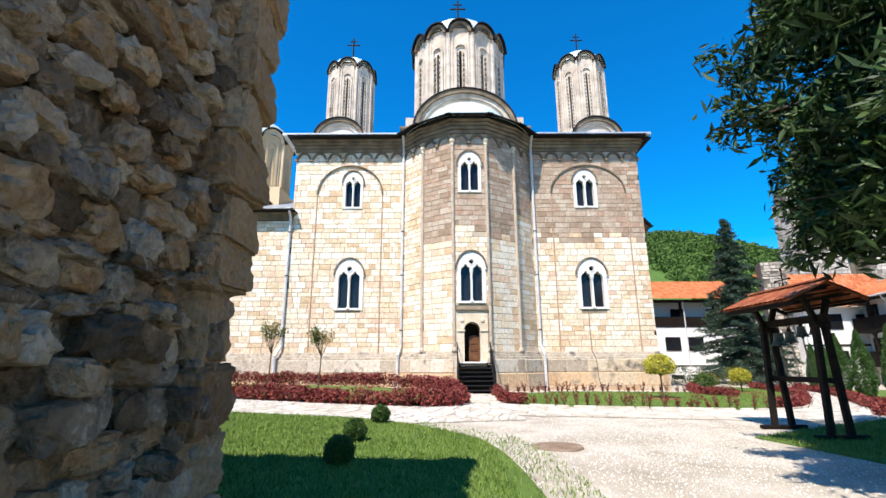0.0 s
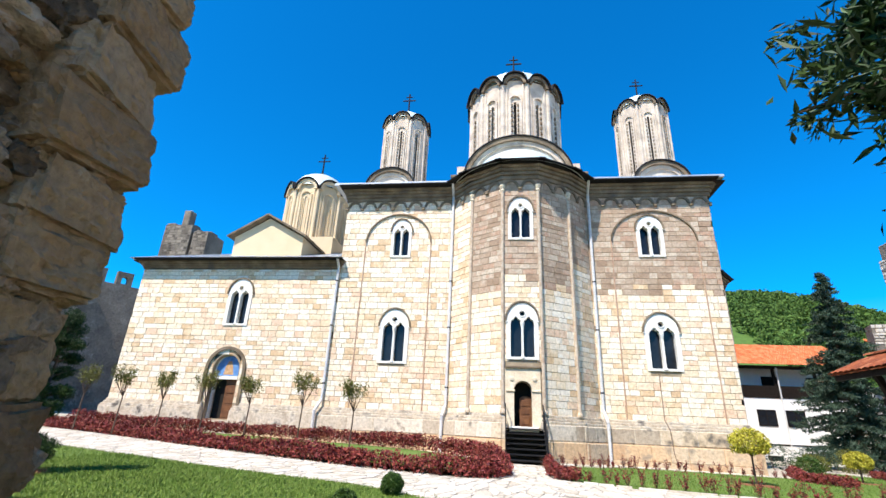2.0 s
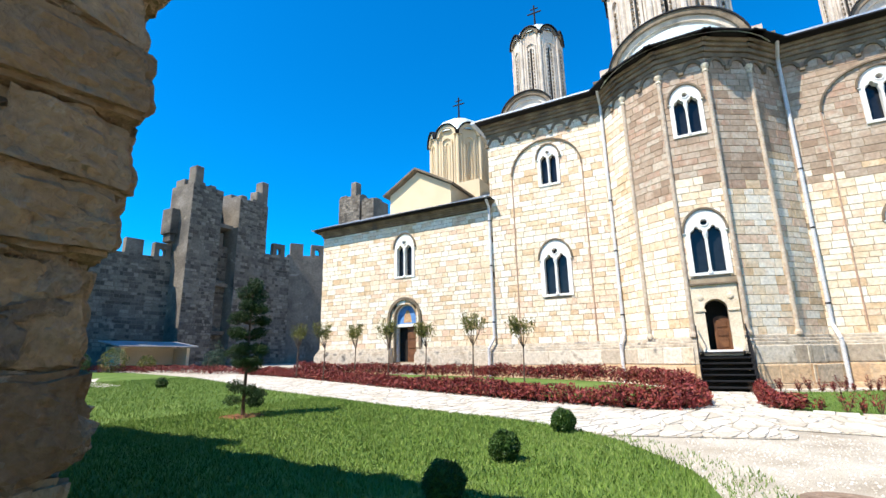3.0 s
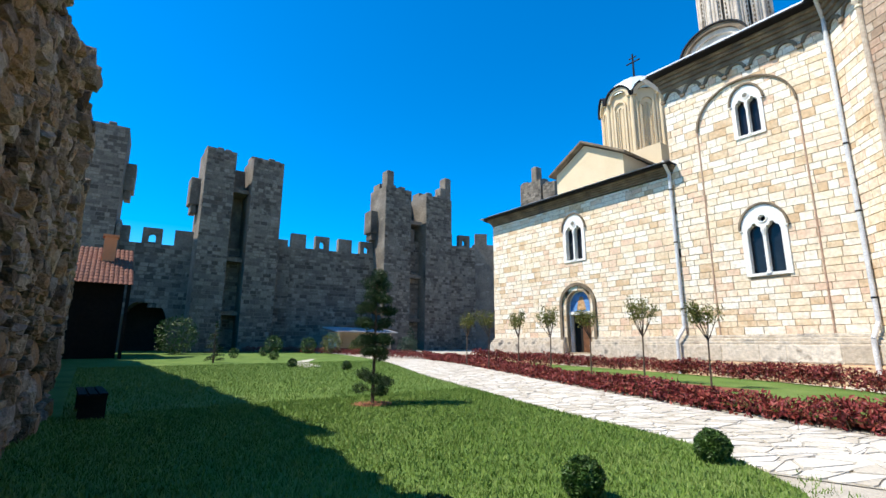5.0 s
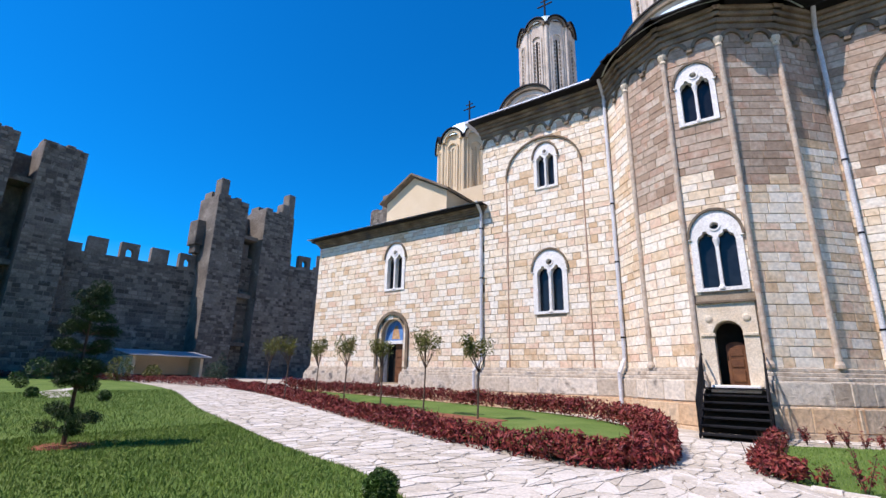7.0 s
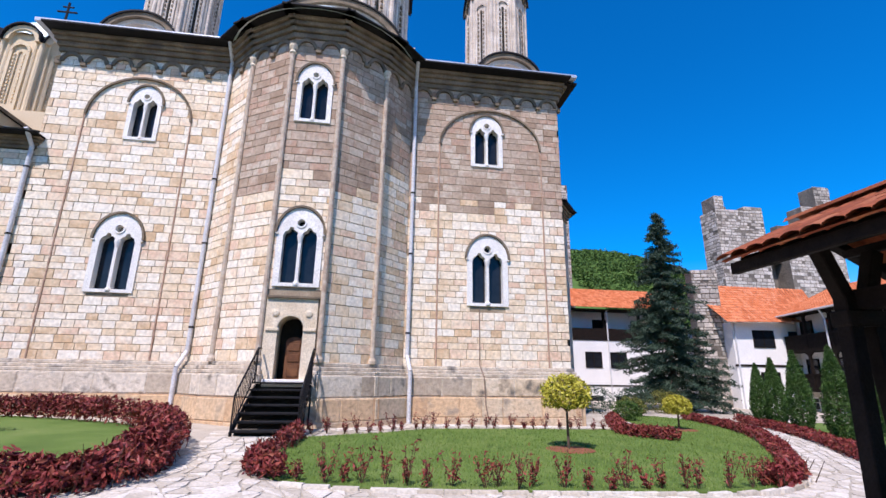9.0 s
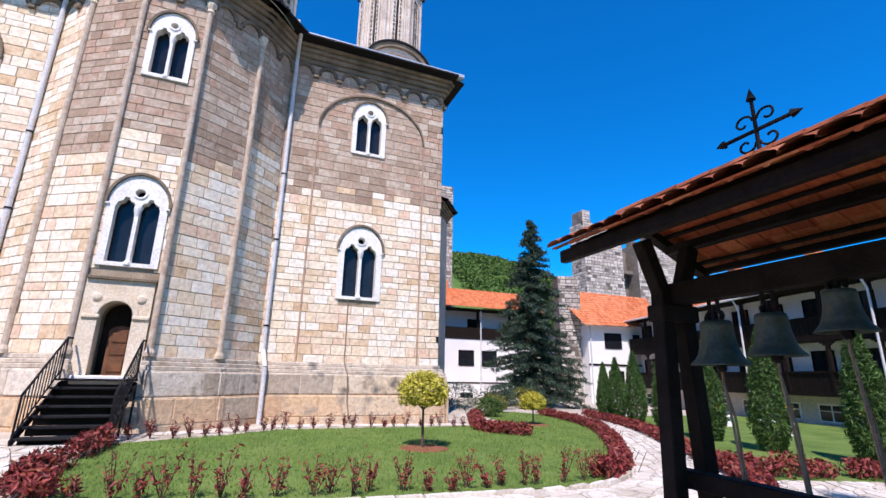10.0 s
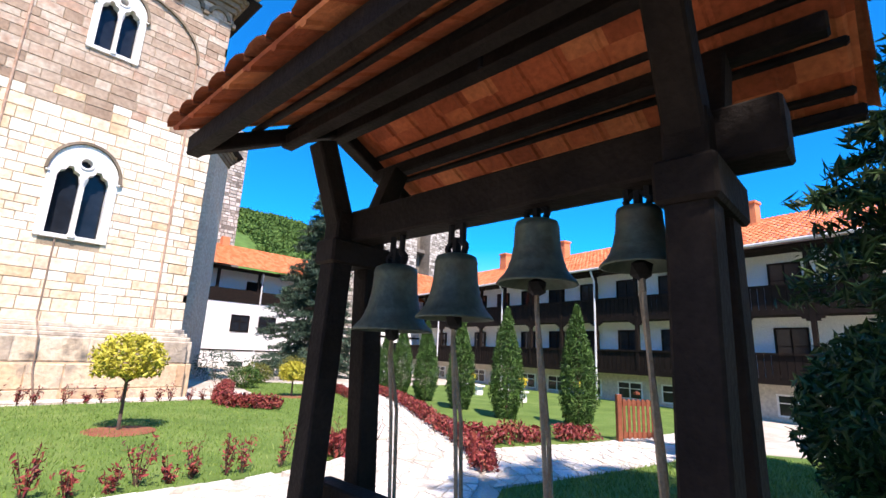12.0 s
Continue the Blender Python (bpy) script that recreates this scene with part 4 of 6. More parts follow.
def rough_blocks(th, m, u0, u1, z0, z1, bw, bh, mt, depth=0.05, name="facing_stones", skip=0.12):
    """Joined field stones that stand proud of a wall face."""
    V, F = [], []
    z = z0
    while z < z1 - 0.05:
        hh = bh * rng.uniform(0.7, 1.3)
        u = u0 - rng.uniform(0, bw)
        while u < u1:
            ww = bw * rng.uniform(0.55, 1.5)
            a, b = max(u, u0), min(u + ww - 0.03, u1)
            if b - a > 0.08 and rng.uniform() > skip:
                d = depth * rng.uniform(0.2, 1.0)
                zt = min(z + hh - 0.03, z1)
                j = rng.uniform(-0.04, 0.04, 8) * min(bw, bh)
                q = [(a, -.02, z), (b, -.02, z), (b, -.02, zt), (a, -.02, zt), (a + .03 + j[0], d, z + .03 + j[1]), (b - .03 + j[2], d, z + .03 + j[3]), (b - .03 + j[4], d, zt - .03 + j[5]), (a + .03 + j[6], d, zt - .03 + j[7])]
                k = len(V)
                V += [m @ Vector(p) for p in q]
                F += [(k + 7, k + 6, k + 5, k + 4), (k + 4, k + 5, k + 1, k), (k + 5, k + 6, k + 2, k + 1), (k + 6, k + 7, k + 3, k + 2), (k + 7, k + 4, k, k + 3)]
            u += ww
        z += hh
    ob = new(name, mesh_raw(name, V, F, mt))
    ob.parent = th
    return tagged(ob, "", "", "", "stuff")


def split_tower(p, q, depth, z1, z2, gap, label, mt="fort", st="fort_st", zb=-0.5, blocks=True):
    """An open-backed tower: two tall piers with a dark slot between, a machicolation and ragged tops."""
    th = thing("fortress_tower", label, "tower", "fortress towers", "structure")
    m, w = face_frame(p, q)
    a, b = gap
    for u0, u1, zt in ((0, a, z1), (b, w, z2)):
        bm = bmesh.new()
        box(bm, u0, u1, -depth, 0.0, zb, zt, m)
        part("pier", bm, mt, th)
        bm = bmesh.new()
        s0, s1 = (u0 + 0.3, u1 - 0.3) if st == "fort_pale" else (u1 - 0.1, u1 + 0.8) if z2 < z1 - 5 else (u0 - 0.8, u0 + 0.1)
        if u0 > 0:
            s0, s1 = u0 + 0.05, u1 - 0.05
        box(bm, s0, s1, -depth * 0.95, -depth * 0.5, zt - 5.2, zt - 2.6, m, 0.05)
        box(bm, s0 + 0.2, s1 - 0.2, -depth * 0.9, -depth * 0.55, zt - 6.0, zt - 5.2, m, 0.05)
        part("machicolation", bm, mt, th)
        bm = bmesh.new()
        box(bm, u0 + (u1 - u0) * 0.1, u0 + (u1 - u0) * 0.45, -depth, -depth * 0.6, zt, zt + 0.9, m)
        part("merlon", bm, mt, th)
        if blocks:
            rough_blocks(th, m, u0, u1, 0.3, zt, 0.5, 0.32, st)
    for u0, u1, zt in ((0, a, z1), (b, w, z2)):
        for k in range(6):
            f = rng.uniform(0, 0.8)
            bm = bmesh.new()
            box(bm, u0 + (u1 - u0) * f, u0 + (u1 - u0) * (f + 0.2), -depth * rng.uniform(0.4, 1.0), -0.05 if k < 2 else -depth * 0.3, zt - 0.1, zt + rng.uniform(0.1, 0.45), m, 0.05)
            part("broken_course", bm, mt, th)
    bm = bmesh.new()
    box(bm, a - 0.1, b + 0.1, -depth, -depth + 0.5, zb, min(z1, z2) - 0.6, m)
    part("slot_back", bm, mt, th)
    # added slabs that keep skylight out so the slot stays dark
    for z in (4.5, 9.5, min(z1, z2) - 3.6):
        bm = bmesh.new()
        box(bm, a - 0.05, b + 0.05, -depth + 0.4, -0.9, z, z + 0.4, m)
        part("slot_floor", bm, mt, th)
    return th


WLINE = [(-50.0, -4.0), (-46.6, 5.5), (-45.2, 14.0), (-44.8, 20.8), (-43.4, 33.4), (-41.5, 43.0), (-30, 60), (0, 68), (30, 66)]
fw = thing("wall_fortress_west", "tall dark rubble fortress wall with battlements", "wall", "", "structure")
for i, (p, q) in enumerate(zip(WLINE, WLINE[1:])):
    m, w = face_frame(p, q)
    bm = bmesh.new()
    hh = (11.0, 10.7, 11.0, 11.8, 14.0, 14.4, 13.5, 12.5)[i]
    ops = [arch_loop(w * 0.40, -0.6, 3.9, 1.65, 1.75)] if i == 1 else []
    plate(bm, m, rect(-0.3, w + 0.3, -1.0, hh), ops, -2.2, 0)
    part("curtain", bm, "fort", fw)
    if i == 1:
        bm = bmesh.new()
        box(bm, w * 0.40 - 2.5, w * 0.40 + 2.5, -2.6, -2.25, -1, 6, m)
        part("gate_dark", bm, "void", fw)
    crenels(fw, p, q, hh, 1.45, 1.5, 1.0)
    if i < 5:
        rough_blocks(fw, m, 0, w, 0.3 if i != 1 else 5.0, hh, 0.55, 0.34, "fort_st")
def spike(th, p, q, u0, u1, z0, z1, mt="fort", depth=1.2):
    """A taller broken remnant standing on a tower head."""
    m, _ = face_frame(p, q)
    bm = bmesh.new()
    box(bm, u0, u1, -depth, 0.01, z0, z1, m, 0.08)
    part("wall_remnant", bm, mt, th)


T1 = ((-45.8, 3.0), (-45.5, 6.3))
tw = split_tower(*T1, 4.0, 20.8, 12.0, (2.9, 3.0), "tall ruined rubble fortress tower")
spike(tw, *T1, -1.4, 0.0, 9.0, 17.6, depth=3.5)
split_tower((-43.0, 11.9), (-43.0, 18.95), 3.6, 19.8, 19.8, (2.55, 4.1), "open-backed rubble fortress tower with a dark slot")
T3 = ((-41.5, 29.9), (-41.5, 39.2))
tw = split_tower(*T3, 3.6, 19.5, 19.5, (3.4, 5.5), "open-backed rubble fortress tower with ragged top")
spike(tw, *T3, 0.1, 1.0, 19.3, 21.4)
spike(tw, *T3, 7.6, 8.3, 19.3, 20.9)
spike(tw, *T3, 8.3, 9.2, 19.3, 22.3)
T4 = ((-43.8, 54.0), (-37.4, 54.0))
tw = split_tower(*T4, 3.6, 25.3, 24.3, (3.9, 4.3), "distant ruined fortress tower above the church roof")
spike(tw, *T4, 2.2, 3.2, 25.0, 27.4)

# pale ruined towers behind the lodging
PT_A, PT_B = (40.0, 51.0), (54.8, 51.0)
pale = split_tower(PT_A, PT_B, 2.4, 19.8, 18.0, (5.6, 7.9), "pale ruined stone tower behind the lodging roof", "fort", "fort_pale")
for u0, u1, z0, z1 in ((0.0, 1.1, 19.6, 21.3), (3.4, 5.6, 19.6, 20.3), (10.6, 12.6, 17.8, 20.8), (12.6, 14.6, 17.8, 23.3)):
    spike(pale, PT_A, PT_B, u0, u1, z0, z1, "fort", 2.0)
    rough_blocks(pale, face_frame(PT_A, PT_B)[0], u0, u1, z0, z1, 0.5, 0.32, "fort_pale")
m_, w_ = face_frame((40.0, 53.4), (40.0, 51.0))
rough_blocks(pale, m_, 0, w_, 4.0, 19.8, 0.5, 0.32, "fort_pale")
t3 = thing("fortress_tower", "slim pale ruined tower beside the church", "tower", "fortress towers", "structure")
m3, w3 = face_frame((19.0, 51.0), (23.4, 51.0))
bm = bmesh.new()
box(bm, 0, w3, -4, 0, -0.5, 21.2, m3)
part("pier", bm, "fort", t3)
rough_blocks(t3, m3, 0, w3, 8, 21.2, 0.5, 0.32, "fort_pale")
t4 = thing("ruined_wall", "pale rubble wall stub between the lodging wings", "wall", "", "structure")
m4, w4 = face_frame((29.6, 42.2), (31.4, 41.6))
bm = bmesh.new()
box(bm, 0, w4, -1.5, 0, -0.5, 10.6, m4)
part("stub", bm, "fort", t4)
rough_blocks(t4, m4, 0, w4, 0.0, 10.6, 0.45, 0.3, "fort_pale", 0.09)

# hill
def hill_top(x):
    return max(20.0, min(103.0, 99 - 0.25 * (x - 190))) + 5 * noise.noise((x * 0.02, 0, 3))


hv, hf = [], []
NXH, NYH = 60, 14
for i in range(NXH + 1):
    for j in range(NYH + 1):
        x = -150 + 900 * i / NXH
        y = 150 + 260 * j / NYH
        k = j / NYH
        top = hill_top(x)
        hv.append((x, y, -3 + (top + 3) * math.sin(k * math.pi / 2) + 2.0 * noise.noise((x * 0.06, y * 0.06, 1))))
for i in range(NXH):
    for j in range(NYH):
        a = i * (NYH + 1) + j
        hf.append((a, a + NYH + 1, a + NYH + 2, a + 1))
hill = new("hill", mesh_raw("hill", hv, hf, "forest"))
tagged(hill, "green wooded hill behind the monastery", "hill", "", "structure")
pts = []
for _ in range(4200):
    x, k = rng.uniform(110, 330), rng.uniform(0.15, 1.0)
    y = 150 + 260 * k
    top = hill_top(x)
    z = -3 + (top + 3) * math.sin(k * math.pi / 2)
    s = rng.uniform(2.0, 4.2)
    c = rng.normal(size=(40, 3))
    c /= np.linalg.norm(c, axis=1)[:, None]
    pts.append(c * np.array([s, s, s * 0.9]) * rng.uniform(0.7, 1.0, (40, 1)) + (x, y, z + s * 0.5))
leaves("hill_woods", np.concatenate(pts), 1.1, "forest", hill, "stuff", aspect=0.9)


# ---- lodging ----
def tile_roof(th, a, b, c, d, cols, rows, name="roof_tiles", mt="tile"):
    """Barrel tiles on a slope: a, b along the eaves, c, d along the ridge above b, a."""
    a, b, c, d = (Vector(p) for p in (a, b, c, d))
    V, F = [], []
    nrm = (b - a).cross(d - a).normalized()
    for r in range(rows):
        for k in range(cols):
            f0, f1 = k / cols, (k + 1) / cols
            g0, g1 = r / rows, min(1.0, (r + 1.12) / rows)
            p00, p10 = (a.lerp(b, f0)).lerp(d.lerp(c, f0), g0), (a.lerp(b, f1)).lerp(d.lerp(c, f1), g0)
            p01, p11 = (a.lerp(b, f0)).lerp(d.lerp(c, f0), g1), (a.lerp(b, f1)).lerp(d.lerp(c, f1), g1)
            wv = (p10 - p00)
            hgt = wv.length * 0.22
            lift0, lift1 = nrm * (hgt * 0.5), nrm * 0.0
            base = len(V)
            for s, e in ((0.0, 0.0), (0.3, 1.0), (0.62, 1.0), (0.95, 0.0)):
                V.append(p00.lerp(p10, s) + nrm * hgt * e + lift0)
                V.append(p01.lerp(p11, s) + nrm * hgt * e * 0.9 + lift1)
            for q in range(3):
                F.append((base + 2 * q, base + 2 * q + 2, base + 2 * q + 3, base + 2 * q + 1))
            F.append((base, base + 2, base + 4, base + 6))
    me = mesh_raw(name, V, F, mt)
    ob = new(name, me)
    ob.parent = th
    return tagged(ob, "orange terracotta tiles", "", "", "stuff")


def house_window(th, m, u, z, w, h, mt="wood_brown", name="window", bars=2):
    bm = bmesh.new()
    box(bm, u, u + w, -0.06, 0.02, z, z + h, m)
    g = part(name, bm, "glass", th)
    bm = bmesh.new()
    for a, b, c, d in ((u - .07, u, z - .07, z + h + .07), (u + w, u + w + .07, z - .07, z + h + .07), (u, u + w, z - .07, z), (u, u + w, z + h, z + h + .07)):
        box(bm, a, b, -0.06, 0.06, c, d, m)
    for k in range(1, bars):
        box(bm, u + w * k / bars - 0.03, u + w * k / bars + 0.03, -0.05, 0.045, z, z + h, m)
    box(bm, u, u + w, -0.05, 0.04, z + h * 0.6, z + h * 0.6 + 0.04, m)
    part("frame", bm, mt, g)


def balcony(th, m, u0, u1, z, bays, deep=1.2):
    """A dark timber gallery: deck, boarded parapet, posts with curved brackets."""
    bm = bmesh.new()
    box(bm, u0, u1, 0.0, deep, z - 0.2, z, m)
    part("deck", bm, "wood_brown", th)
    n = int((u1 - u0) / 0.26)
    for i in range(n):
        bm = bmesh.new()
        box(bm, u0 + i * 0.26, u0 + i * 0.26 + 0.24, deep - 0.06, deep - 0.03, z - 0.1, z + 0.95, m)
        part("parapet_board", bm, "wood_brown", th)
    bm = bmesh.new()
    box(bm, u0, u1, deep - 0.1, deep + 0.02, z + 0.93, z + 1.02, m)
    part("rail", bm, "wood_brown", th)
    for i in range(bays + 1):
        u = u0 + 0.08 + (u1 - u0 - 0.16) * i / bays
        bm = bmesh.new()
        box(bm, u - 0.08, u + 0.08, deep - 0.15, deep + 0.01, z, z + 2.55, m)
        for s in (-1, 1):
            for k in range(3):
                box(bm, u + s * (0.08 + 0.14 * k), u + s * (0.22 + 0.14 * k), deep - 0.13, deep - 0.01, z + 2.25 + 0.09 * k, z + 2.55, m)
        part("post", bm, "wood_brown", th)


lo = thing("lodging_north", "white lodging with an orange tile roof and dark gallery", "building")
mB, wB = face_frame((11.0, 46.0), (30.2, 46.0))
bm = bmesh.new()
box(bm, 0, wB, -9, 0, -0.8, 5.1, mB)
part("wall", bm, "plaster_w", lo)
bm = bmesh.new()
box(bm, 0, wB, -9, -1.4, 5.1, 7.7, mB)
part("gallery_wall", bm, "plaster_w", lo)
bm = bmesh.new()
box(bm, 0, wB, -0.14, 0.06, 5.12, 6.1, mB)
box(bm, 0, wB, -0.2, 0.1, 7.5, 7.75, mB)
for k in range(7):
    box(bm, k * wB / 6 - 0.09, k * wB / 6 + 0.09, -0.2, 0.0, 6.0, 7.6, mB)
part("gallery_front", bm, "wood_brown", lo)
bm = bmesh.new()
box(bm, 0, wB, 0.0, 0.05, 1.45, 1.55, mB)
part("string_course", bm, "wood_brown", lo)
for u in (1.2, 4.4, 7.6, 11.0, 13.2, 16.8):
    house_window(lo, mB, u, 2.95, 1.3, 1.15)
    house_window(lo, mB, u + 0.2, -0.2, 1.0, 0.8)
for u in (2.0, 8.0, 12.4, 16.0):
    bm = bmesh.new()
    box(bm, u, u + 1.4, -1.4, -1.33, 5.2, 7.0, mB)
    part("gallery_door", bm, "wood_brown", lo)
tile_roof(lo, (11, 45.1, 7.75), (30.8, 45.1, 7.75), (30.8, 50.5, 10.3), (11, 50.5, 10.3), 90, 16)
bm = bmesh.new()
box(bm, 0, wB, -9, -0.2, 7.7, 7.8, mB)
part("ceiling_board", bm, "wood_brown", lo)
bm = bmesh.new()
box(bm, 11.0, 11.6, -4.6, -4.0, 8.6, 10.9, mB)
part("chimney", bm, "tile", lo)
bm = bmesh.new()
rod(bm, mB @ Vector((13.0, 0.12, 0)), mB @ Vector((13.0, 0.12, 7.6)), 0.06, None, 8)
part("downpipe", bm, "pipe_white", lo)

lc = thing("lodging_corner", "white lodging block with a hipped orange tile roof", "building")
mC, wC = face_frame((31.2, 40.6), (37.2, 40.0))
bm = bmesh.new()
box(bm, 0, wC, -8, 0, -1.0, 6.3, mC)
part("wall", bm, "plaster_w", lc)
bm = bmesh.new()
box(bm, -0.1, wC, 0.0, 0.06, 3.05, 3.2, mC)
part("string_course", bm, "wood_brown", lc)
house_window(lc, mC, 1.6, 4.5, 1.5, 1.15)
house_window(lc, mC, 1.8, 1.6, 1.3, 1.0)
house_window(lc, mC, 4.4, 4.4, 1.0, 1.2)
tile_roof(lc, (30.4, 39.9, 6.2), (38.0, 39.2, 6.3), (42, 44.5, 9.9), (30.4, 44.6, 9.9), 36, 14)
bm = bmesh.new()
rod(bm, mC @ Vector((0.15, 0.1, -0.5)), mC @ Vector((0.15, 0.1, 6.2)), 0.06, None, 8)
part("downpipe", bm, "pipe_white", lc)

le = thing("lodging_east", "long white lodging with dark timber galleries and orange roof", "building")
mE, wE = face_frame((36.2, 40.4), (29.7, 8.8))
bm = bmesh.new()
box(bm, 0, wE, -9, 0, -1.2, 1.55, mE)
part("stone_base", bm, "fort_pale", le, "pale stone ground storey")
bm = bmesh.new()
box(bm, 0, wE, -9, -0.05, 1.55, 7.3, mE)
part("wall", bm, "plaster_w", le)
nb = 13
for z in (1.55, 4.25):
    balcony(le, mE, 0.2, wE - 0.2, z, nb, 1.0)
for i in range(nb):
    u = 0.2 + (wE - 0.4) * (i + 0.5) / nb
    for z in (1.7, 4.4):
        house_window(le, mE, u - 0.45, z + 0.1, 1.05, 1.75)
    house_window(le, mE, u - 0.6, 0.15, 1.3, 0.75, "plaster_w", "basement_window")
p0, p1 = mE @ Vector((-0.5, 1.35, 6.75)), mE @ Vector((wE + 0.3, 1.35, 7.0))
p2, p3 = mE @ Vector((wE + 0.3, -3.6, 9.4)), mE @ Vector((-0.5, -3.6, 9.1))
tile_roof(le, p0, p1, p2, p3, 130, 14)
bm = bmesh.new()
box(bm, 0, wE, -8, 1.1, 6.72, 6.86, mE)
part("soffit", bm, "wood_brown", le)
bm = bmesh.new()
rod(bm, mE @ Vector((0, 1.42, 6.72)), mE @ Vector((wE, 1.42, 6.95)), 0.07, None, 8)
part("gutter", bm, "pipe_white", le)
for i in (2, 5, 8, 11):
    u = wE * i / nb
    bm = bmesh.new()
    pipe(bm, [mE @ Vector((u, 1.42, 6.75)), mE @ Vector((u, 1.12, 6.2)), mE @ Vector((u, 1.12, -0.6))], 0.055, 8)
    part("downpipe", bm, "pipe_white", le)
for u in (8, 14, 20, 26):
    bm = bmesh.new()
    box(bm, u, u + 0.7, -3.2, -2.6, 8.3, 10.1, mE)
    box(bm, u - 0.06, u + 0.76, -3.26, -2.54, 10.0, 10.12, mE)
    part("chimney", bm, "tile", le)
bm = bmesh.new()
box(bm, wE, wE + 9, -9, 1.0, -1.2, 6.6, mE)
part("end_wall", bm, "plaster_w", le)

# small tiled house and stone shed by the west wall
ho = thing("small_house", "dark timber house with a shade-darkened tile roof and chimney", "house")
bm = bmesh.new()
box(bm, -41.5, -33.5, -1.0, 6.7, 0.0, 5.7)
part("wall", bm, "wood_brown", ho)
tile_roof(ho, (-32.6, -1.5, 5.45), (-32.6, 7.1, 5.45), (-37.5, 7.1, 8.4), (-37.5, -1.5, 8.4), 34, 12, mt="tile_shade")
bm = bmesh.new()
box(bm, -36.2, -35.5, 5.3, 6.0, 6.6, 8.9)
box(bm, -36.3, -35.4, 5.2, 6.1, 8.9, 9.05)
part("chimney", bm, "tile", ho)
for y in (0.4, 3.6, 6.9):
    bm = bmesh.new()
    box(bm, -33.0, -32.8, y - 0.1, y + 0.1, 0.3, 5.5)
    part("post", bm, "wood_brown", ho)
sh = thing("open_shed", "small open stone shed with a grey metal roof", "shed")
bm = bmesh.new()
box(bm, -40.2, -39.9, 23.4, 29.0, 0.6, 3.1)
part("back_wall", bm, "plaster_y", sh)
for y in (23.4, 28.75):
    bm = bmesh.new()
    box(bm, -39.9, -38.0, y, y + 0.25, 0.6, 3.0)
    part("side_wall", bm, "plaster_y", sh)
bm = bmesh.new()
beam(bm, (-40.6, 26.2, 3.55), (-37.5, 26.2, 3.1), 6.5, 0.1)
part("roof", bm, "lead", sh)
bm = bmesh.new()
box(bm, -39.6, -39.0, 23.8, 28.6, 1.5, 1.6)
part("shelf", bm, "wood_brown", sh)


# ---- ruined gate wall beside the start ----
RW = thing("wall_ruined_gate", "rough broken rubble wall of grey and brown stones", "wall", "", "structure")
HR = 5.9
bm = bmesh.new()
prism(bm, [(-1.14, -3.0), (-1.14, 4.2), (-7, 4.45), (-7, 1.4), (-4.4, 1.2), (-4.4, -3.0)], -0.3, HR)
prism(bm, [(-7.01, 1.6), (-7.01, 4.46), (-32, 3.8), (-32, 1.6)], -0.3, 6.4)
part("core", bm, "rubble_m", RW)


# ---- belfry ----
BX = 8.13
YN, YS = 11.64, 10.10
RY0, RY1 = 9.74, 11.95
bz = G(BX, 10.5)
be = thing("belfry", "dark timber open belfry with a terracotta tile roof", "belfry")
PT = 2.62
for y in (YN, YS):
    for s in (-1, 1):
        bm = bmesh.new()
        beam(bm, (BX + s * 0.20, y, bz - 0.1), (BX + s * 0.085, y, PT), 0.11, 0.11, (0, 1, 0))
        part("post", bm, "wood_dark", be)
        bm = bmesh.new()
        beam(bm, (BX + s * 0.09, y, PT - 0.06), (BX + s * 0.235, y, 2.94), 0.10, 0.10, (0, 1, 0))
        part("brace", bm, "wood_dark", be)
    bm = bmesh.new()
    box(bm, BX - 0.50, BX + 0.50, y - 0.065, y + 0.065, bz - 0.05, bz + 0.10, None, 0.01)
    part("foot_beam", bm, "wood_dark", be)
    bm = bmesh.new()
    box(bm, BX - 0.17, BX + 0.17, y - 0.075, y + 0.075, 2.37, 2.485, None, 0.01)
    part("saddle", bm, "wood_dark", be)
for s in (-1, 1):
    bm = bmesh.new()
    beam(bm, (BX + s * 0.29, RY0 + 0.06, 2.985), (BX + s * 0.29, RY1 - 0.06, 2.985), 0.065, 0.065)
    part("wall_plate", bm, "wood_dark", be)
bm = bmesh.new()
beam(bm, (BX, YS - 0.2, 2.56), (BX, YN + 0.12, 2.56), 0.13, 0.15)
part("bell_beam", bm, "wood_dark", be)
bm = bmesh.new()
beam(bm, (BX, YS - 0.1, 1.36), (BX, YN + 0.1, 1.36), 0.10, 0.11)
part("lower_rail", bm, "wood_dark", be)
EV, RG, HE = 2.87, 3.22, 0.72
bm = bmesh.new()
beam(bm, (BX, RY0 + 0.04, RG - 0.08), (BX, RY1 - 0.04, RG - 0.08), 0.07, 0.08)
part("ridge_beam", bm, "wood_dark", be)
for y in (RY1 - 0.06,):
    for s in (-1, 1):
        bm = bmesh.new()
        beam(bm, (BX, y, RG - 0.05), (BX + s * (HE - 0.02), y, EV - 0.05), 0.07, 0.09, (0, 1, 0))
        part("rafter", bm, "wood_dark", be)
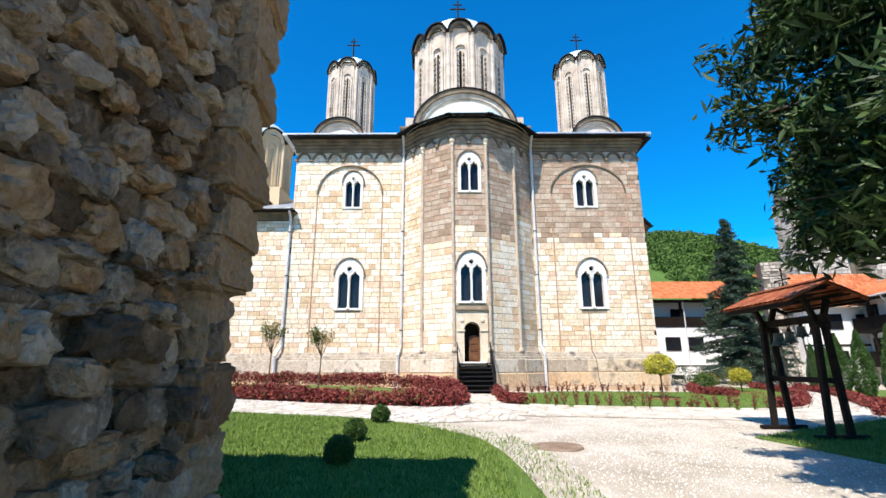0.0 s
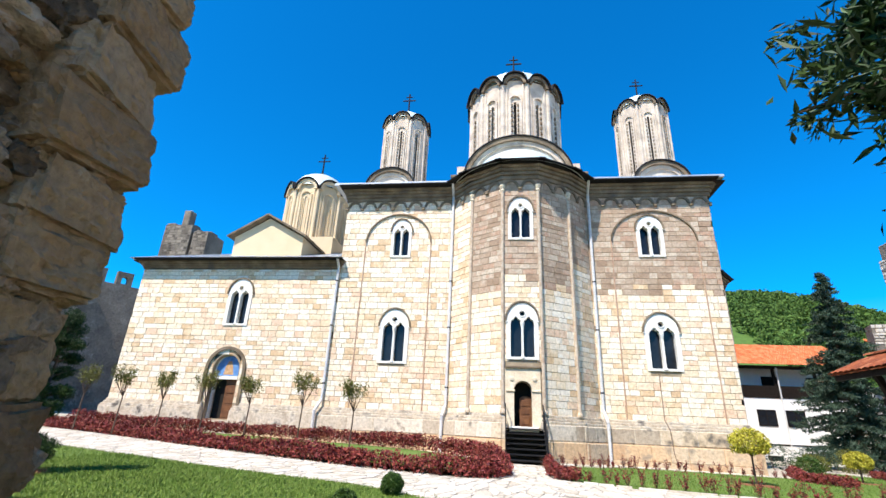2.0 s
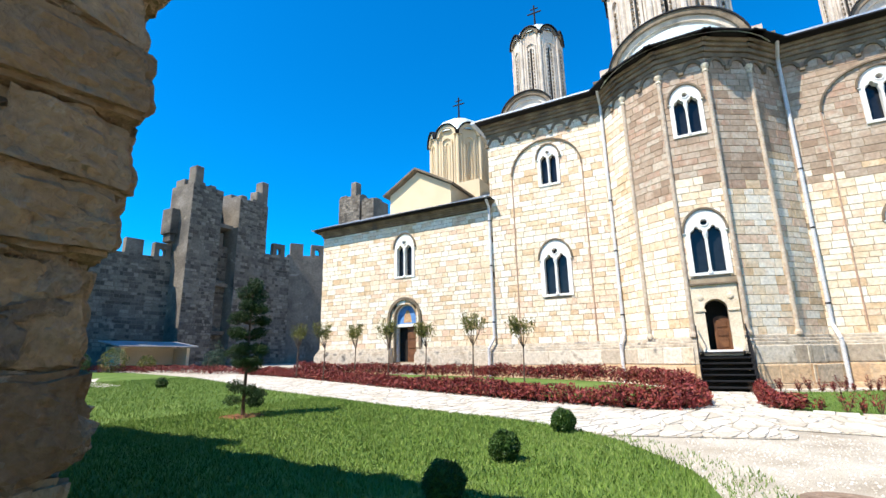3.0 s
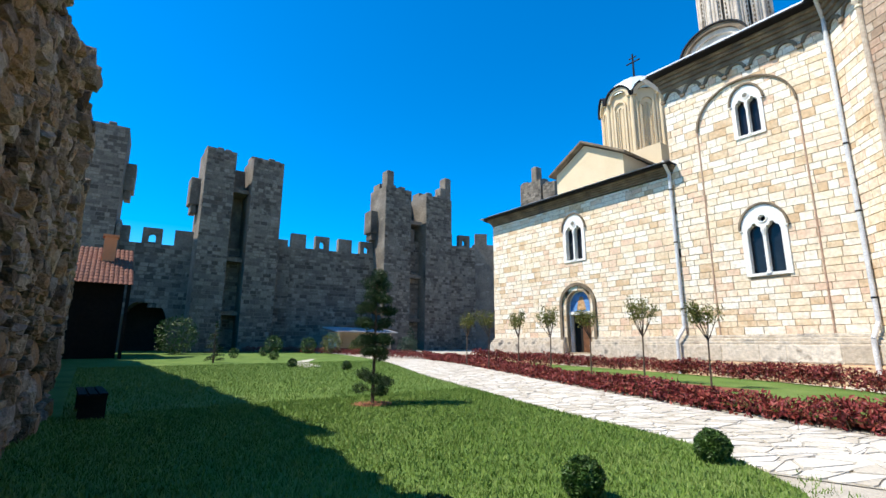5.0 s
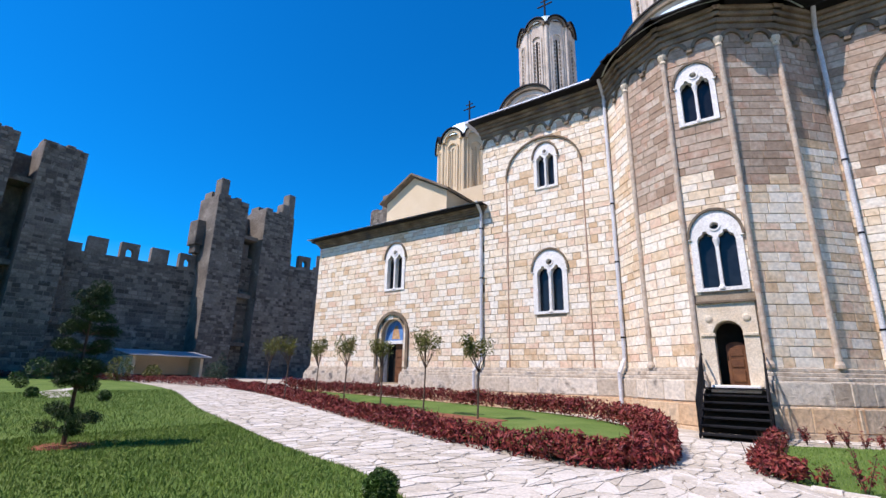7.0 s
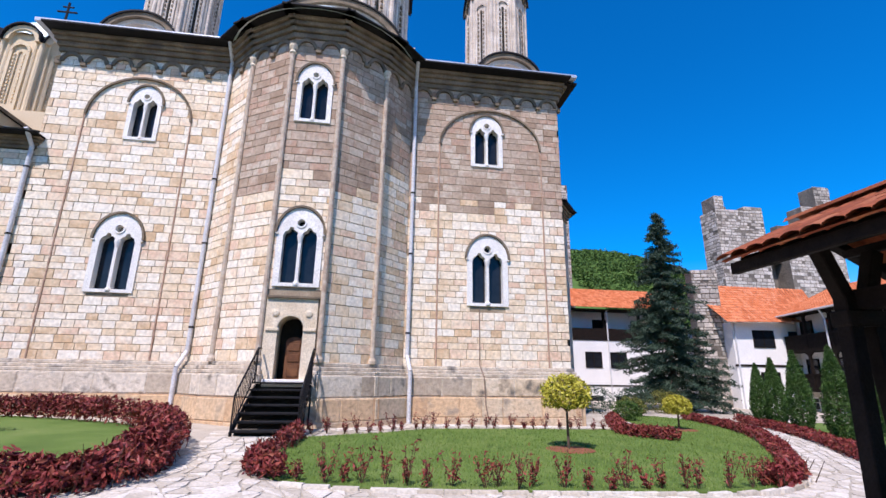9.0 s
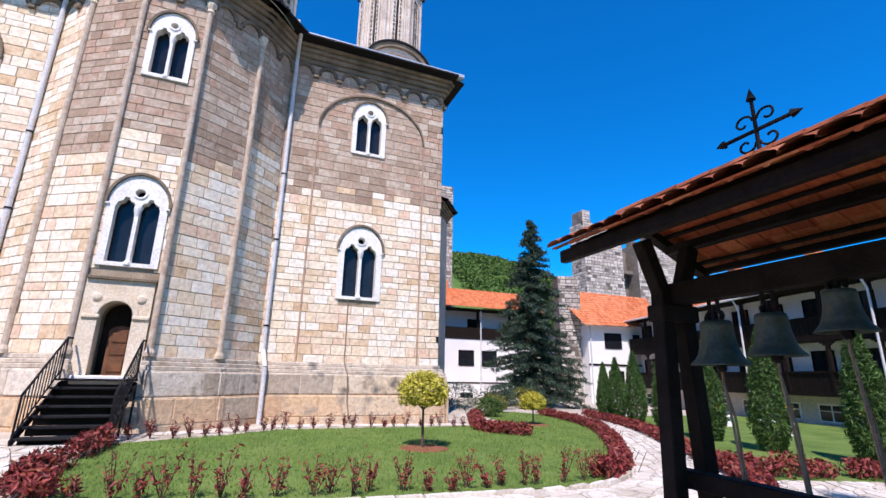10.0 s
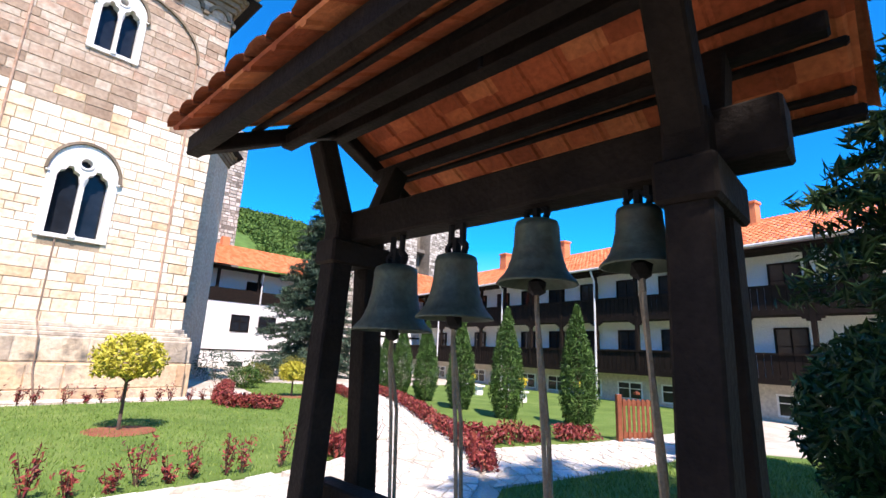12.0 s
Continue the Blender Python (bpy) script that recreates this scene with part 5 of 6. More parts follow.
for s in (-1, 1):
    for k in range(4):
        f = 0.12 + 0.25 * k
        bm = bmesh.new()
        x, z = BX + s * HE * f, RG + (EV - RG) * f - 0.002
        beam(bm, (x, RY0 + 0.02, z), (x, RY1 - 0.02, z), 0.03, 0.03)
        part("batten", bm, "wood_dark", be)
    bm = bmesh.new()
    fd = 0.09 if s < 0 else 0.05
    beam(bm, (BX + s * (HE - 0.03), RY0, EV + 0.01 - fd / 2), (BX + s * (HE - 0.03), RY1, EV + 0.01 - fd / 2), 0.06, fd)
    part("fascia", bm, "wood_dark", be)


def barrel_tile():
    v, f = [], []
    n = 5
    for t in (0.0, 0.018):
        for e in (0, 1):
            for i in range(n + 1):
                a = math.pi * i / n
                w = 0.5 - 0.06 * e
                v.append(((w) * math.cos(a), e, 0.34 * math.sin(a) + t))
    k = n + 1
    for i in range(n):
        f += [(i, i + 1, k + i + 1, k + i), (2 * k + i, 3 * k + i, 3 * k + i + 1, 2 * k + i + 1), (i, 2 * k + i, 2 * k + i + 1, i + 1), (k + i, k + i + 1, 3 * k + i + 1, 3 * k + i)]
    return mesh_raw("roof_tile", v, f, "tile_o")


tile_me = barrel_tile()
slope = math.hypot(HE + 0.06, RG - EV)
tilt = math.atan2(RG - EV, HE + 0.06)
NT, NR = 15, 4
for s in (-1, 1):
    ylen = RY1 - RY0 + 0.06
    for i in range(NT):
        for r in range(NR):
            y = RY0 - 0.03 + ylen * (i + 0.5) / NT
            d = slope * (1 - r / NR)
            x = BX + s * math.cos(tilt) * (d + 0.02)
            z = RG + 0.03 - math.sin(tilt) * d + rng.uniform(0, 0.008)
            q = Vector((-s * math.cos(tilt), 0, math.sin(tilt)))
            xx = Vector((0, 1.0 * s, 0))
            zz = xx.cross(q)
            if zz.z < 0:
                xx, zz = -xx, -zz
            m = Matrix((xx, q, zz)).transposed().to_4x4()
            m.translation = (x, y, z)
            shared("roof_tile", tile_me, m @ Matrix.Diagonal((ylen / NT * 1.12, slope / NR * 1.15, 0.10, 1)), be)
for i in range(8):
    ylen = RY1 - RY0 + 0.06
    m = Matrix.Translation((BX, RY0 - 0.03 + ylen * i / 8, RG + 0.06))
    shared("ridge_tile", tile_me, m @ Matrix.Diagonal((0.24, ylen / 8 * 1.1, 0.16, 1)), be)
pan_me = mesh_raw("pan_tile", [(-.5, 0, 0), (.5, 0, 0), (.5, 1, 0), (-.5, 1, 0), (-.5, 0, 1), (.5, 0, 1), (.5, 1, 1), (-.5, 1, 1), (-.32, 0, -.8), (-.22, 0, -.8), (-.22, 1, -.8), (-.32, 1, -.8), (-.38, 0, 0), (-.16, 0, 0), (-.16, 1, 0), (-.38, 1, 0)], [(0, 3, 2, 1), (4, 5, 6, 7), (0, 1, 5, 4), (2, 3, 7, 6), (1, 2, 6, 5), (3, 0, 4, 7), (8, 11, 10, 9), (12, 15, 11, 8), (9, 10, 14, 13), (8, 9, 13, 12)], "under_tile")
for s in (-1, 1):
    for i in range(13):
        for r in range(4):
            y = RY0 + (RY1 - RY0) * (i + 0.5) / 13
            d = slope * (1 - r / 4)
            q = Vector((-s * math.cos(tilt), 0, math.sin(tilt) + 0.05)).normalized()
            xx = Vector((0, 1.0, 0)) * (1 if s > 0 else -1)
            zz = xx.cross(q)
            if zz.z < 0:
                xx, zz = -xx, -zz
            m = Matrix((xx, q, zz)).transposed().to_4x4()
            m.translation = (BX + s * math.cos(tilt) * d, y, RG + 0.014 - math.sin(tilt) * d)
            shared("pan_tile", pan_me, m @ Matrix.Diagonal(((RY1 - RY0) / 13 * 1.02, slope / 4 * 1.04, 0.012, 1)), be)
# iron cross with scrolls on the ridge
ic = thing("roof_cross", "black wrought iron cross with scrolls on the belfry roof", "cross", at=(BX - 0.03, 10.85, RG - 0.11))
bm = bmesh.new()
rod(bm, (0, 0, 0), (0, 0, 0.57), 0.016, 0.012, 6)
rod(bm, (0, 0, 0.57), (0, 0, 0.65), 0.03, 0.002, 6)
part("upright", bm, "dark_iron", ic)
bm = bmesh.new()
rod(bm, (0, -0.21, 0.36), (0, 0.21, 0.36), 0.014, 0.014, 6)
for s in (-1, 1):
    rod(bm, (0, s * 0.21, 0.36), (0, s * 0.27, 0.36), 0.03, 0.002, 6)
part("arm", bm, "dark_iron", ic)
for sy in (-1, 1):
    for sz in (-1, 1):
        bm = bmesh.new()
        pts_ = []
        for k in range(19):
            a = k / 18 * 5.6
            q = 0.062 * (1 - k / 26)
            pts_.append((0, sy * (0.075 - q * math.cos(a)), 0.36 + sz * (0.075 + q * math.sin(a) * 0.9)))
        pipe(bm, pts_, 0.008, 5)
        part("scroll", bm, "dark_iron", ic)


def bell(x, y, zt, r, h, label):
    th = thing("bell", label, "bell", "bells on the belfry beam", at=(x, y, zt))
    bm = bmesh.new()
    lathe(bm, [(0.0, 0.0), (r * 0.42, -0.005), (r * 0.52, -h * 0.05), (r * 0.55, -h * 0.12), (r * 0.56, -h * 0.14), (r * 0.55, -h * 0.16), (r * 0.58, -h * 0.42), (r * 0.66, -h * 0.66), (r * 0.70, -h * 0.70), (r * 0.70, -h * 0.73), (r * 0.80, -h * 0.85), (r * 0.98, -h * 0.97), (r, -h), (r * 0.93, -h), (r * 0.72, -h * 0.82), (r * 0.5, -h * 0.4), (r * 0.4, -h * 0.1), (0, -h * 0.08)], 24)
    for f in bm.faces:
        f.smooth = True
    part("body", bm, "bronze", th)
    bm = bmesh.new()
    for s in (-1, 1):
        pipe(bm, [(0, s * r * 0.25, 0), (0, s * r * 0.32, h * 0.12), (0, s * r * 0.12, h * 0.22), (0, 0, h * 0.22)], r * 0.09, 6)
        rod(bm, (0.0, s * 0.03, h * 0.15), (0.0, s * 0.03, 2.50 - zt), 0.014, None, 6)
    rod(bm, (0, 0, 0), (0, 0, h * 0.26), r * 0.12, None, 6)
    part("crown", bm, "dark_iron", th)
    bm = bmesh.new()
    rod(bm, (0, 0, -h * 0.2), (0, 0, -h * 1.02), 0.012, None, 6)
    bmesh.ops.create_icosphere(bm, subdivisions=1, radius=0.035, matrix=Matrix.Translation((0, 0, -h * 1.04)))
    part("clapper", bm, "dark_iron", th)
    rp = thing("bell_rope", "worn rope hanging from a bell clapper to the beam below", "rope", "bell ropes")
    for k in (-1, 1):
        bm = bmesh.new()
        pipe(bm, [(x, y, zt - h * 1.05), (x + 0.012 * k, y + 0.008 * k, zt - h * 1.4), (x + 0.015 * k + 0.02, y - 0.02, 1.75), (x + 0.03 + 0.012 * k, y - 0.03, 1.41)], 0.008, 5)
        part("strand", bm, "rope", rp)
    return th


bell(BX, 11.32, 2.355, 0.172, 0.285, "dark bronze bell hanging from the belfry beam")
bell(BX, 10.97, 2.365, 0.15, 0.25, "green bronze bell with a long iron hanger")
bell(BX, 10.61, 2.445, 0.135, 0.222, "green bronze bell hanging from the belfry beam")
bell(BX, 10.27, 2.43, 0.115, 0.18, "small brown bronze bell hanging from the belfry beam")


# ---- plants ----
def hedge_run(line, h, w, mt, label, dens=260, gap=0.0, group="hedges", lift=0.0):
    th = thing("hedge", label, "hedge", group, "")
    P, tw = [], bmesh.new()
    for x, y, dx, dy in resample(line, 0.5):
        if rng.uniform() < gap:
            continue
        n = int(dens * 1.15 * rng.uniform(0.8, 1.2))
        hh = h * rng.uniform(0.82, 1.15)
        a = rng.uniform(-0.32, 0.32, n)
        b = rng.normal(0, w * 0.33, n).clip(-w * 0.62, w * 0.62)
        z = hh * rng.beta(2.2, 1.5, n) * (1 - 0.35 * (np.abs(b) / (w * 0.62)) ** 2)
        px, py = x + dx * a - dy * b, y + dy * a + dx * b
        P.append(np.stack([px, py, G(px, py) + lift + z], 1))
        for _ in range(3):
            ox, oy = rng.uniform(-0.25, 0.25, 2)
            rod(tw, (x + ox, y + oy, G(x, y)), (x + ox * 1.6, y + oy * 1.6, G(x, y) + hh * rng.uniform(0.7, 1.15)), 0.01, 0.004, 4, False)
    tagged(part("twigwork", tw, "twig", th), kind="stuff")
    leaves("foliage", np.concatenate(P), 0.06, mt, th, aspect=0.8)
    return th


hedge_run(HEDGE_F, 0.52, 0.72, "hedge", "dense dark red barberry hedge along the pale path", 420)
hedge_run(HEDGE_B, 0.60, 0.65, "hedge", "dense dark red barberry hedge at the church foot", 380, lift=0.16)
hedge_run([(-25, 23.4), (-31, 23.2), (-40, 20.0), (-42, 16)], 0.55, 0.7, "hedge", "low dark red hedge before the fortress wall", 160)
hedge_run(RL_FRONT[2:14], 0.42, 0.34, "hedge", "loose red barberry bushes beside the steps path", 260, 0.15)
hedge_run(RL_FRONT[28:], 0.36, 0.34, "hedge", "low red barberry hedge curving along the path", 330, 0.05)
hedge_run(smooth([(14.6, 28.0), (13.3, 25.2), (12.5, 23.2), (13.5, 22.3)]), 0.4, 0.42, "hedge", "short red barberry hedge by the church corner", 330)
hedge_run(RP_EDGE[8:], 0.36, 0.34, "hedge", "red barberry hedge bordering the lodging lawn", 300, 0.05)
hedge_run([(14.6, 16.2), (16.5, 15.5), (18.2, 15.1)], 0.42, 0.5, "hedge", "low red barberry hedge before the thujas", 280, 0.1)


def sparse_shrub(x, y, h):
    th = thing("barberry_shrub", "sparse young barberry shrub with bare twigs", "shrub", "young barberry shrubs", at=(x, y, G(x, y)))
    bm = bmesh.new()
    P = []
    for _ in range(6):
        a, t = rng.uniform(0, 6.28), rng.uniform(0.05, 0.5)
        hh = h * rng.uniform(0.5, 1.1)
        e = Vector((math.cos(a) * t * hh, math.sin(a) * t * hh, hh))
        rod(bm, (0, 0, -0.02), e, 0.008, 0.004, 4, False)
        k = int(rng.uniform(8, 26))
        f = rng.uniform(0.3, 1.05, (k, 1))
        P.append(np.array(e) * f + rng.normal(0, 0.03, (k, 3)))
    tagged(part("twigwork", bm, "twig", th), kind="stuff")
    leaves("foliage", np.concatenate(P), 0.04, "hedge", th, aspect=0.7)


for x, y, _, _ in resample(RL_FRONT[14:30], 0.34):
    sparse_shrub(x + rng.uniform(-0.1, 0.1), y + 0.2 + rng.uniform(-0.1, 0.1), rng.uniform(0.3, 0.62))
for x, y, _, _ in resample([(3.2, 22.3), (5.0, 22.9), (6.6, 24.1), (9.2, 24.5), (13.4, 24.7)], 0.42):
    sparse_shrub(x + rng.uniform(-0.1, 0.1), y + rng.uniform(-0.1, 0.1), rng.uniform(0.25, 0.5))


def ball_cloud(n, r, sq=(1, 1, 1), hollow=0.6):
    d = rng.normal(size=(n, 3))
    d /= np.linalg.norm(d, axis=1)[:, None]
    k = rng.uniform(hollow ** 3, 1, (n, 1)) ** (1 / 3)
    bump = np.array([1 + 0.16 * noise.noise((v[0] * 2.2, v[1] * 2.2, v[2] * 2.2 + r)) for v in d])[:, None]
    return d * k * bump * r * np.array(sq)


def bush(x, y, r, mt, label, n=1500, size=0.035, sq=(1, 1, 1)):
    th = thing("bush", label, "bush", "clipped bushes", at=(x, y, G(x, y)))
    bm = bmesh.new()
    for _ in range(5):
        rod(bm, (0, 0, -0.03), (rng.uniform(-r, r) * 0.5, rng.uniform(-r, r) * 0.5, r * 1.1), 0.012, 0.005, 4, False)
    tagged(part("stemwork", bm, "twig", th), kind="stuff")
    leaves("foliage", ball_cloud(n, r, sq) + (0, 0, r * sq[2] * 0.95), size, mt, th)


bush(-0.78, 11.62, 0.21, "leaf_g", "small round green box bush on the lawn", 5200, 0.028)
bush(-0.9, 9.18, 0.2, "leaf_g", "small round green box bush on the lawn", 5200, 0.028)
bush(-0.78, 7.36, 0.2, "leaf_g", "small round green box bush in the wall shade", 5200, 0.028)
for x, y, r in ((-27.5, 14.5, 0.3), (-31, 13, 0.35), (-33, 15.5, 0.35), (-17.5, 14.6, 0.22), (-20.5, 13.2, 0.22)):
    bush(x, y, r, "leaf_g", "small green bush on the far lawn", 500, 0.06)
for x, y, r, mt in ((-35, 21.5, 0.9, "leaf_o"), (-37, 20.3, 0.7, "leaf_g"), (-34.5, 23.5, 0.6, "leaf_o"), (-39, 18, 0.8, "leaf_g"), (-30, 25.8, 0.8, "needle")):
    bush(x, y, r, mt, "loose green shrub before the fortress wall", 900, 0.09)
bush(-38.5, 10.6, 1.5, "leaf_g", "dark green shrub before the gate arch", 1800, 0.12)
for x, y, r, mt in ((15.6, 28.6, 0.55, "leaf_g"), (17.2, 31.0, 0.6, "leaf_o"), (16.0, 32.6, 0.9, "needle"), (18.6, 33.2, 0.9, "needle"), (20.6, 33.6, 0.8, "leaf_o")):
    bush(x, y, r, mt, "rounded garden shrub near the church corner", 1200, 0.07, (1.2, 1.2, 0.8))


def sapling(x, y, h, label, mt="leaf_o", crown=0.55, stem=0.55):
    th = thing("sapling", label, "tree", "young trees", at=(x, y, G(x, y) + 0.17))
    bm = bmesh.new()
    rod(bm, (0, 0, -0.05), (0.03, 0.02, h * stem), 0.03, 0.022, 6)
    part("trunk", bm, "bark", th)
    bm = bmesh.new()
    P = []
    for _ in range(11):
        a, t = rng.uniform(0, 6.28), rng.uniform(0.15, 0.6)
        l = h * (1 - stem) * rng.uniform(0.7, 1.05)
        mid = Vector((math.cos(a) * t * l * 0.5, math.sin(a) * t * l * 0.5, h * stem + l * 0.45))
        e = Vector((math.cos(a) * t * l * 0.85, math.sin(a) * t * l * 0.85, h * stem + l))
        rod(bm, (0.03, 0.02, h * stem - 0.05), mid, 0.014, 0.009, 4, False)
        rod(bm, mid, e, 0.009, 0.004, 4, False)
        k = 75
        f = rng.uniform(0.15, 1.0, (k, 1))
        P.append(np.array(mid) * (1 - f) + np.array(e) * f + rng.normal(0, 0.075, (k, 3)))
    tagged(part("branchwork", bm, "bark", th), kind="stuff")
    leaves("crown", np.concatenate(P), 0.06, mt, th, aspect=0.55)


for x, y, h in ((-4.18, 19.41, 2.45), (-6.09, 19.27, 2.6), (-8.5, 19.9, 2.5), (-10.3, 19.83, 2.5), (-12.5, 20.31, 2.45), (-14.05, 19.98, 2.5), (-16.6, 20.8, 2.5)):
    sapling(x, y, h, "young staked tree with sparse olive leaves")


def yellow_tree(x, y, h, r):
    th = thing("yellow_tree", "small round yellow-leaved tree in a mulch ring", "tree", "", at=(x, y, G(x, y)))
    bm = bmesh.new()
    rod(bm, (0, 0, -0.05), (0.0, 0, h * 0.55), 0.035, 0.028, 7)
    part("trunk", bm, "bark", th)
    bm = bmesh.new()
    for i in range(12):
        a = i * 2.4
        rod(bm, (0, 0, h * 0.5), (math.cos(a) * r * 0.7, math.sin(a) * r * 0.7, h * 0.55 + r * rng.uniform(0.2, 1.1)), 0.012, 0.005, 4, False)
    tagged(part("branchwork", bm, "bark", th), kind="stuff")
    P = ball_cloud(2600, r, (1, 1, 0.78), 0.55)
    P = P[P[:, 2] > -r * 0.5]
    leaves("crown", P + (0, 0, h - r * 0.75), 0.06, "leaf_y", th, aspect=0.7)
    bm = bmesh.new()
    lathe(bm, [(0.0, 0.045), (0.5, 0.04), (0.62, 0.02)], 18)
    part("mulch_ring", bm, "earth", th, "red mulch ring")


yellow_tree(9.41, 20.2, 1.75, 0.62)
yellow_tree(15.7, 25.2, 1.2, 0.5)


def conifer(x, y, h, r, mt, label, tiers=16, per=9, gaps=0.0, name="spruce", start=0.08, leafn=46, size=0.11, droop=0.25, top=None):
    th = thing(name, label, "tree", "", at=(x, y, G(x, y)))
    bm = bmesh.new()
    rod(bm, (0, 0, -0.1), (0, 0, h * 0.97), 0.028 * h * 0.5 + 0.03, 0.01, 8)
    part("trunk", bm, "bark", th)
    bm = bmesh.new()
    P = []
    for t in range(tiers):
        f = t / (tiers - 1)
        z = h * (start + (0.97 - start) * f)
        rr = r * (1 - f) ** 0.8 + 0.06 * r
        for k in range(max(4, int(per * (1 - f * 0.5)))):
            if rng.uniform() < gaps:
                continue
            a = rng.uniform(0, 6.28)
            l = rr * rng.uniform(0.7, 1.12)
            zz = z + rng.uniform(-0.4, 0.4) * h / tiers
            e = Vector((math.cos(a) * l, math.sin(a) * l, zz - l * droop * rng.uniform(0.3, 1.2)))
            rod(bm, (0, 0, zz), e, 0.012 * h * 0.25 + 0.004, 0.004, 4, False)
            n = int(leafn * (0.35 + l / r))
            g = rng.uniform(0.15, 1.03, (n, 1))
            side = np.array([-math.sin(a), math.cos(a), 0.0])
            spread = rng.uniform(-1, 1, (n, 1)) * l * 0.24 * (1.1 - g)
            P.append(np.array([0, 0, zz]) * (1 - g) + np.array(e) * g + side * spread + rng.normal(0, size * 0.45, (n, 3)) * (1, 1, 0.7))
    tagged(part("branchwork", bm, "bark", th), kind="stuff")
    leaves("crown", np.concatenate(P), size, mt, th, aspect=0.35)
    return th


conifer(23.1, 36.3, 12.9, 3.3, "needle", "tall dense blue-green spruce beside the lodging", 28, 16, 0.06, leafn=110, size=0.18, start=0.06)
pn = thing("pine", "small dense dark pine with layered tufts on the lawn", "tree", at=(-7.53, 10.5, G(-7.53, 10.5)))
bm = bmesh.new()
rod(bm, (0, 0, -0.05), (0.04, 0, 2.9), 0.045, 0.012, 7)
part("trunk", bm, "bark", pn)
bm = bmesh.new()
P = []
for z, r, k in ((0.42, 0.5, 6), (0.62, 0.34, 4), (1.12, 0.36, 7), (1.45, 0.38, 8), (1.8, 0.40, 8), (2.1, 0.40, 8), (2.4, 0.36, 7), (2.65, 0.26, 6), (2.9, 0.12, 4)):
    for i in range(k):
        a = rng.uniform(0, 6.28)
        c = np.array([math.cos(a) * r * rng.uniform(0.5, 1.0), math.sin(a) * r * rng.uniform(0.5, 1.0), z + rng.uniform(-0.08, 0.12)])
        rod(bm, (0.02, 0, z - 0.1), Vector(c), 0.012, 0.006, 4, False)
        P.append(c + ball_cloud(260, 0.19, (1, 1, 0.6), 0.3))
tagged(part("branchwork", bm, "bark", pn), kind="stuff")
leaves("crown", np.concatenate(P), 0.05, "needle_d", pn, aspect=0.25)
bm = bmesh.new()
lathe(bm, [(0.0, 0.05), (0.4, 0.045), (0.5, 0.02)], 16)
part("soil_ring", bm, "earth", pn, "brown soil ring")
conifer(-25.8, 10.76, 2.3, 0.6, "needle_d", "small dark pine on the far lawn", 9, 7, 0.1, "pine", 0.12, 36, 0.07, 0.05)
conifer(-30.5, 26.4, 2.2, 1.1, "needle", "low blue spruce beside the rubble heap", 9, 8, 0, "spruce", 0.05, 30, 0.1)


def thuja(x, y, h, r):
    th = thing("thuja", "dense green column-shaped thuja on the lawn", "tree", "thuja columns", at=(x, y, G(x, y)))
    bm = bmesh.new()
    rod(bm, (0, 0, -0.05), (0, 0, h * 0.9), 0.05, 0.01, 6)
    part("trunk", bm, "bark", th)
    n = 7500
    z = rng.beta(1.15, 1.35, n) * 0.98 + 0.01
    prof = np.clip(np.minimum(0.55 + 2.2 * z, 1.0), 0, 1) * (1 - np.clip((z - 0.32) / 0.68, 0, 1) ** 1.5) + 0.03
    a = rng.uniform(0, 6.2832, n)
    lump = 1 + 0.13 * np.sin(5 * a + 9 * z) * np.sin(17 * z + 2 * a)
    rr = r * prof * lump * rng.uniform(0.62, 1.02, n)
    leaves("crown", np.stack([rr * np.cos(a), rr * np.sin(a), z * h], 1), 0.075, "thuja", th, aspect=0.4)


for x, y, h, r in ((19.3, 16.2, 3.45, 0.5), (19.0, 18.4, 3.4, 0.5), (19.4, 20.6, 3.2, 0.47), (20.1, 23.0, 3.1, 0.46), (21.2, 25.6, 3.1, 0.45), (22.0, 27.6, 2.9, 0.43), (22.8, 29.4, 2.7, 0.4)):
    thuja(x, y, h, r)

# great dark conifer overhanging the yard
TX, TY = 8.2, 4.1
bt = thing("great_conifer", "large dark green conifer with drooping feathery branches", "tree", at=(TX, TY, G(TX, TY)))
bm = bmesh.new()
rod(bm, (0, 0, -0.2), (0.1, 0.1, 6), 0.32, 0.24, 10)
rod(bm, (0.1, 0.1, 6), (0, 0.2, 15), 0.24, 0.05, 10)
part("trunk", bm, "bark", bt)


def sprays(name, centres, axes, per, length, material, parent, width=0.22, fan=0.55):
    """Feathery twigs: narrow leaflets that fan out along the axis of each spray."""
    c = np.repeat(np.asarray(centres, float), per, 0)
    ax = np.repeat(np.asarray(axes, float), per, 0)
    n = len(c)
    s = length * rng.uniform(0.5, 1.25, (n, 1))
    d = ax + rng.normal(0, fan, (n, 3))
    d /= np.linalg.norm(d, axis=1)[:, None]
    base = c + ax * rng.uniform(-0.6, 0.9, (n, 1)) * length + rng.normal(0, length * 0.33, (n, 3))
    side = np.cross(d, rng.normal(size=(n, 3)))
    side /= np.linalg.norm(side, axis=1)[:, None]
    mid = base + d * s * 0.55
    v = np.stack([base, mid + side * s * width, base + d * s, mid - side * s * width], 1).reshape(-1, 3)
    me = bpy.data.meshes.new(name)
    me.from_pydata(v.tolist(), [], np.arange(n * 4).reshape(n, 4).tolist())
    me.materials.append(M[material])
    ob = new(name, me)
    ob.parent = parent
    return ob


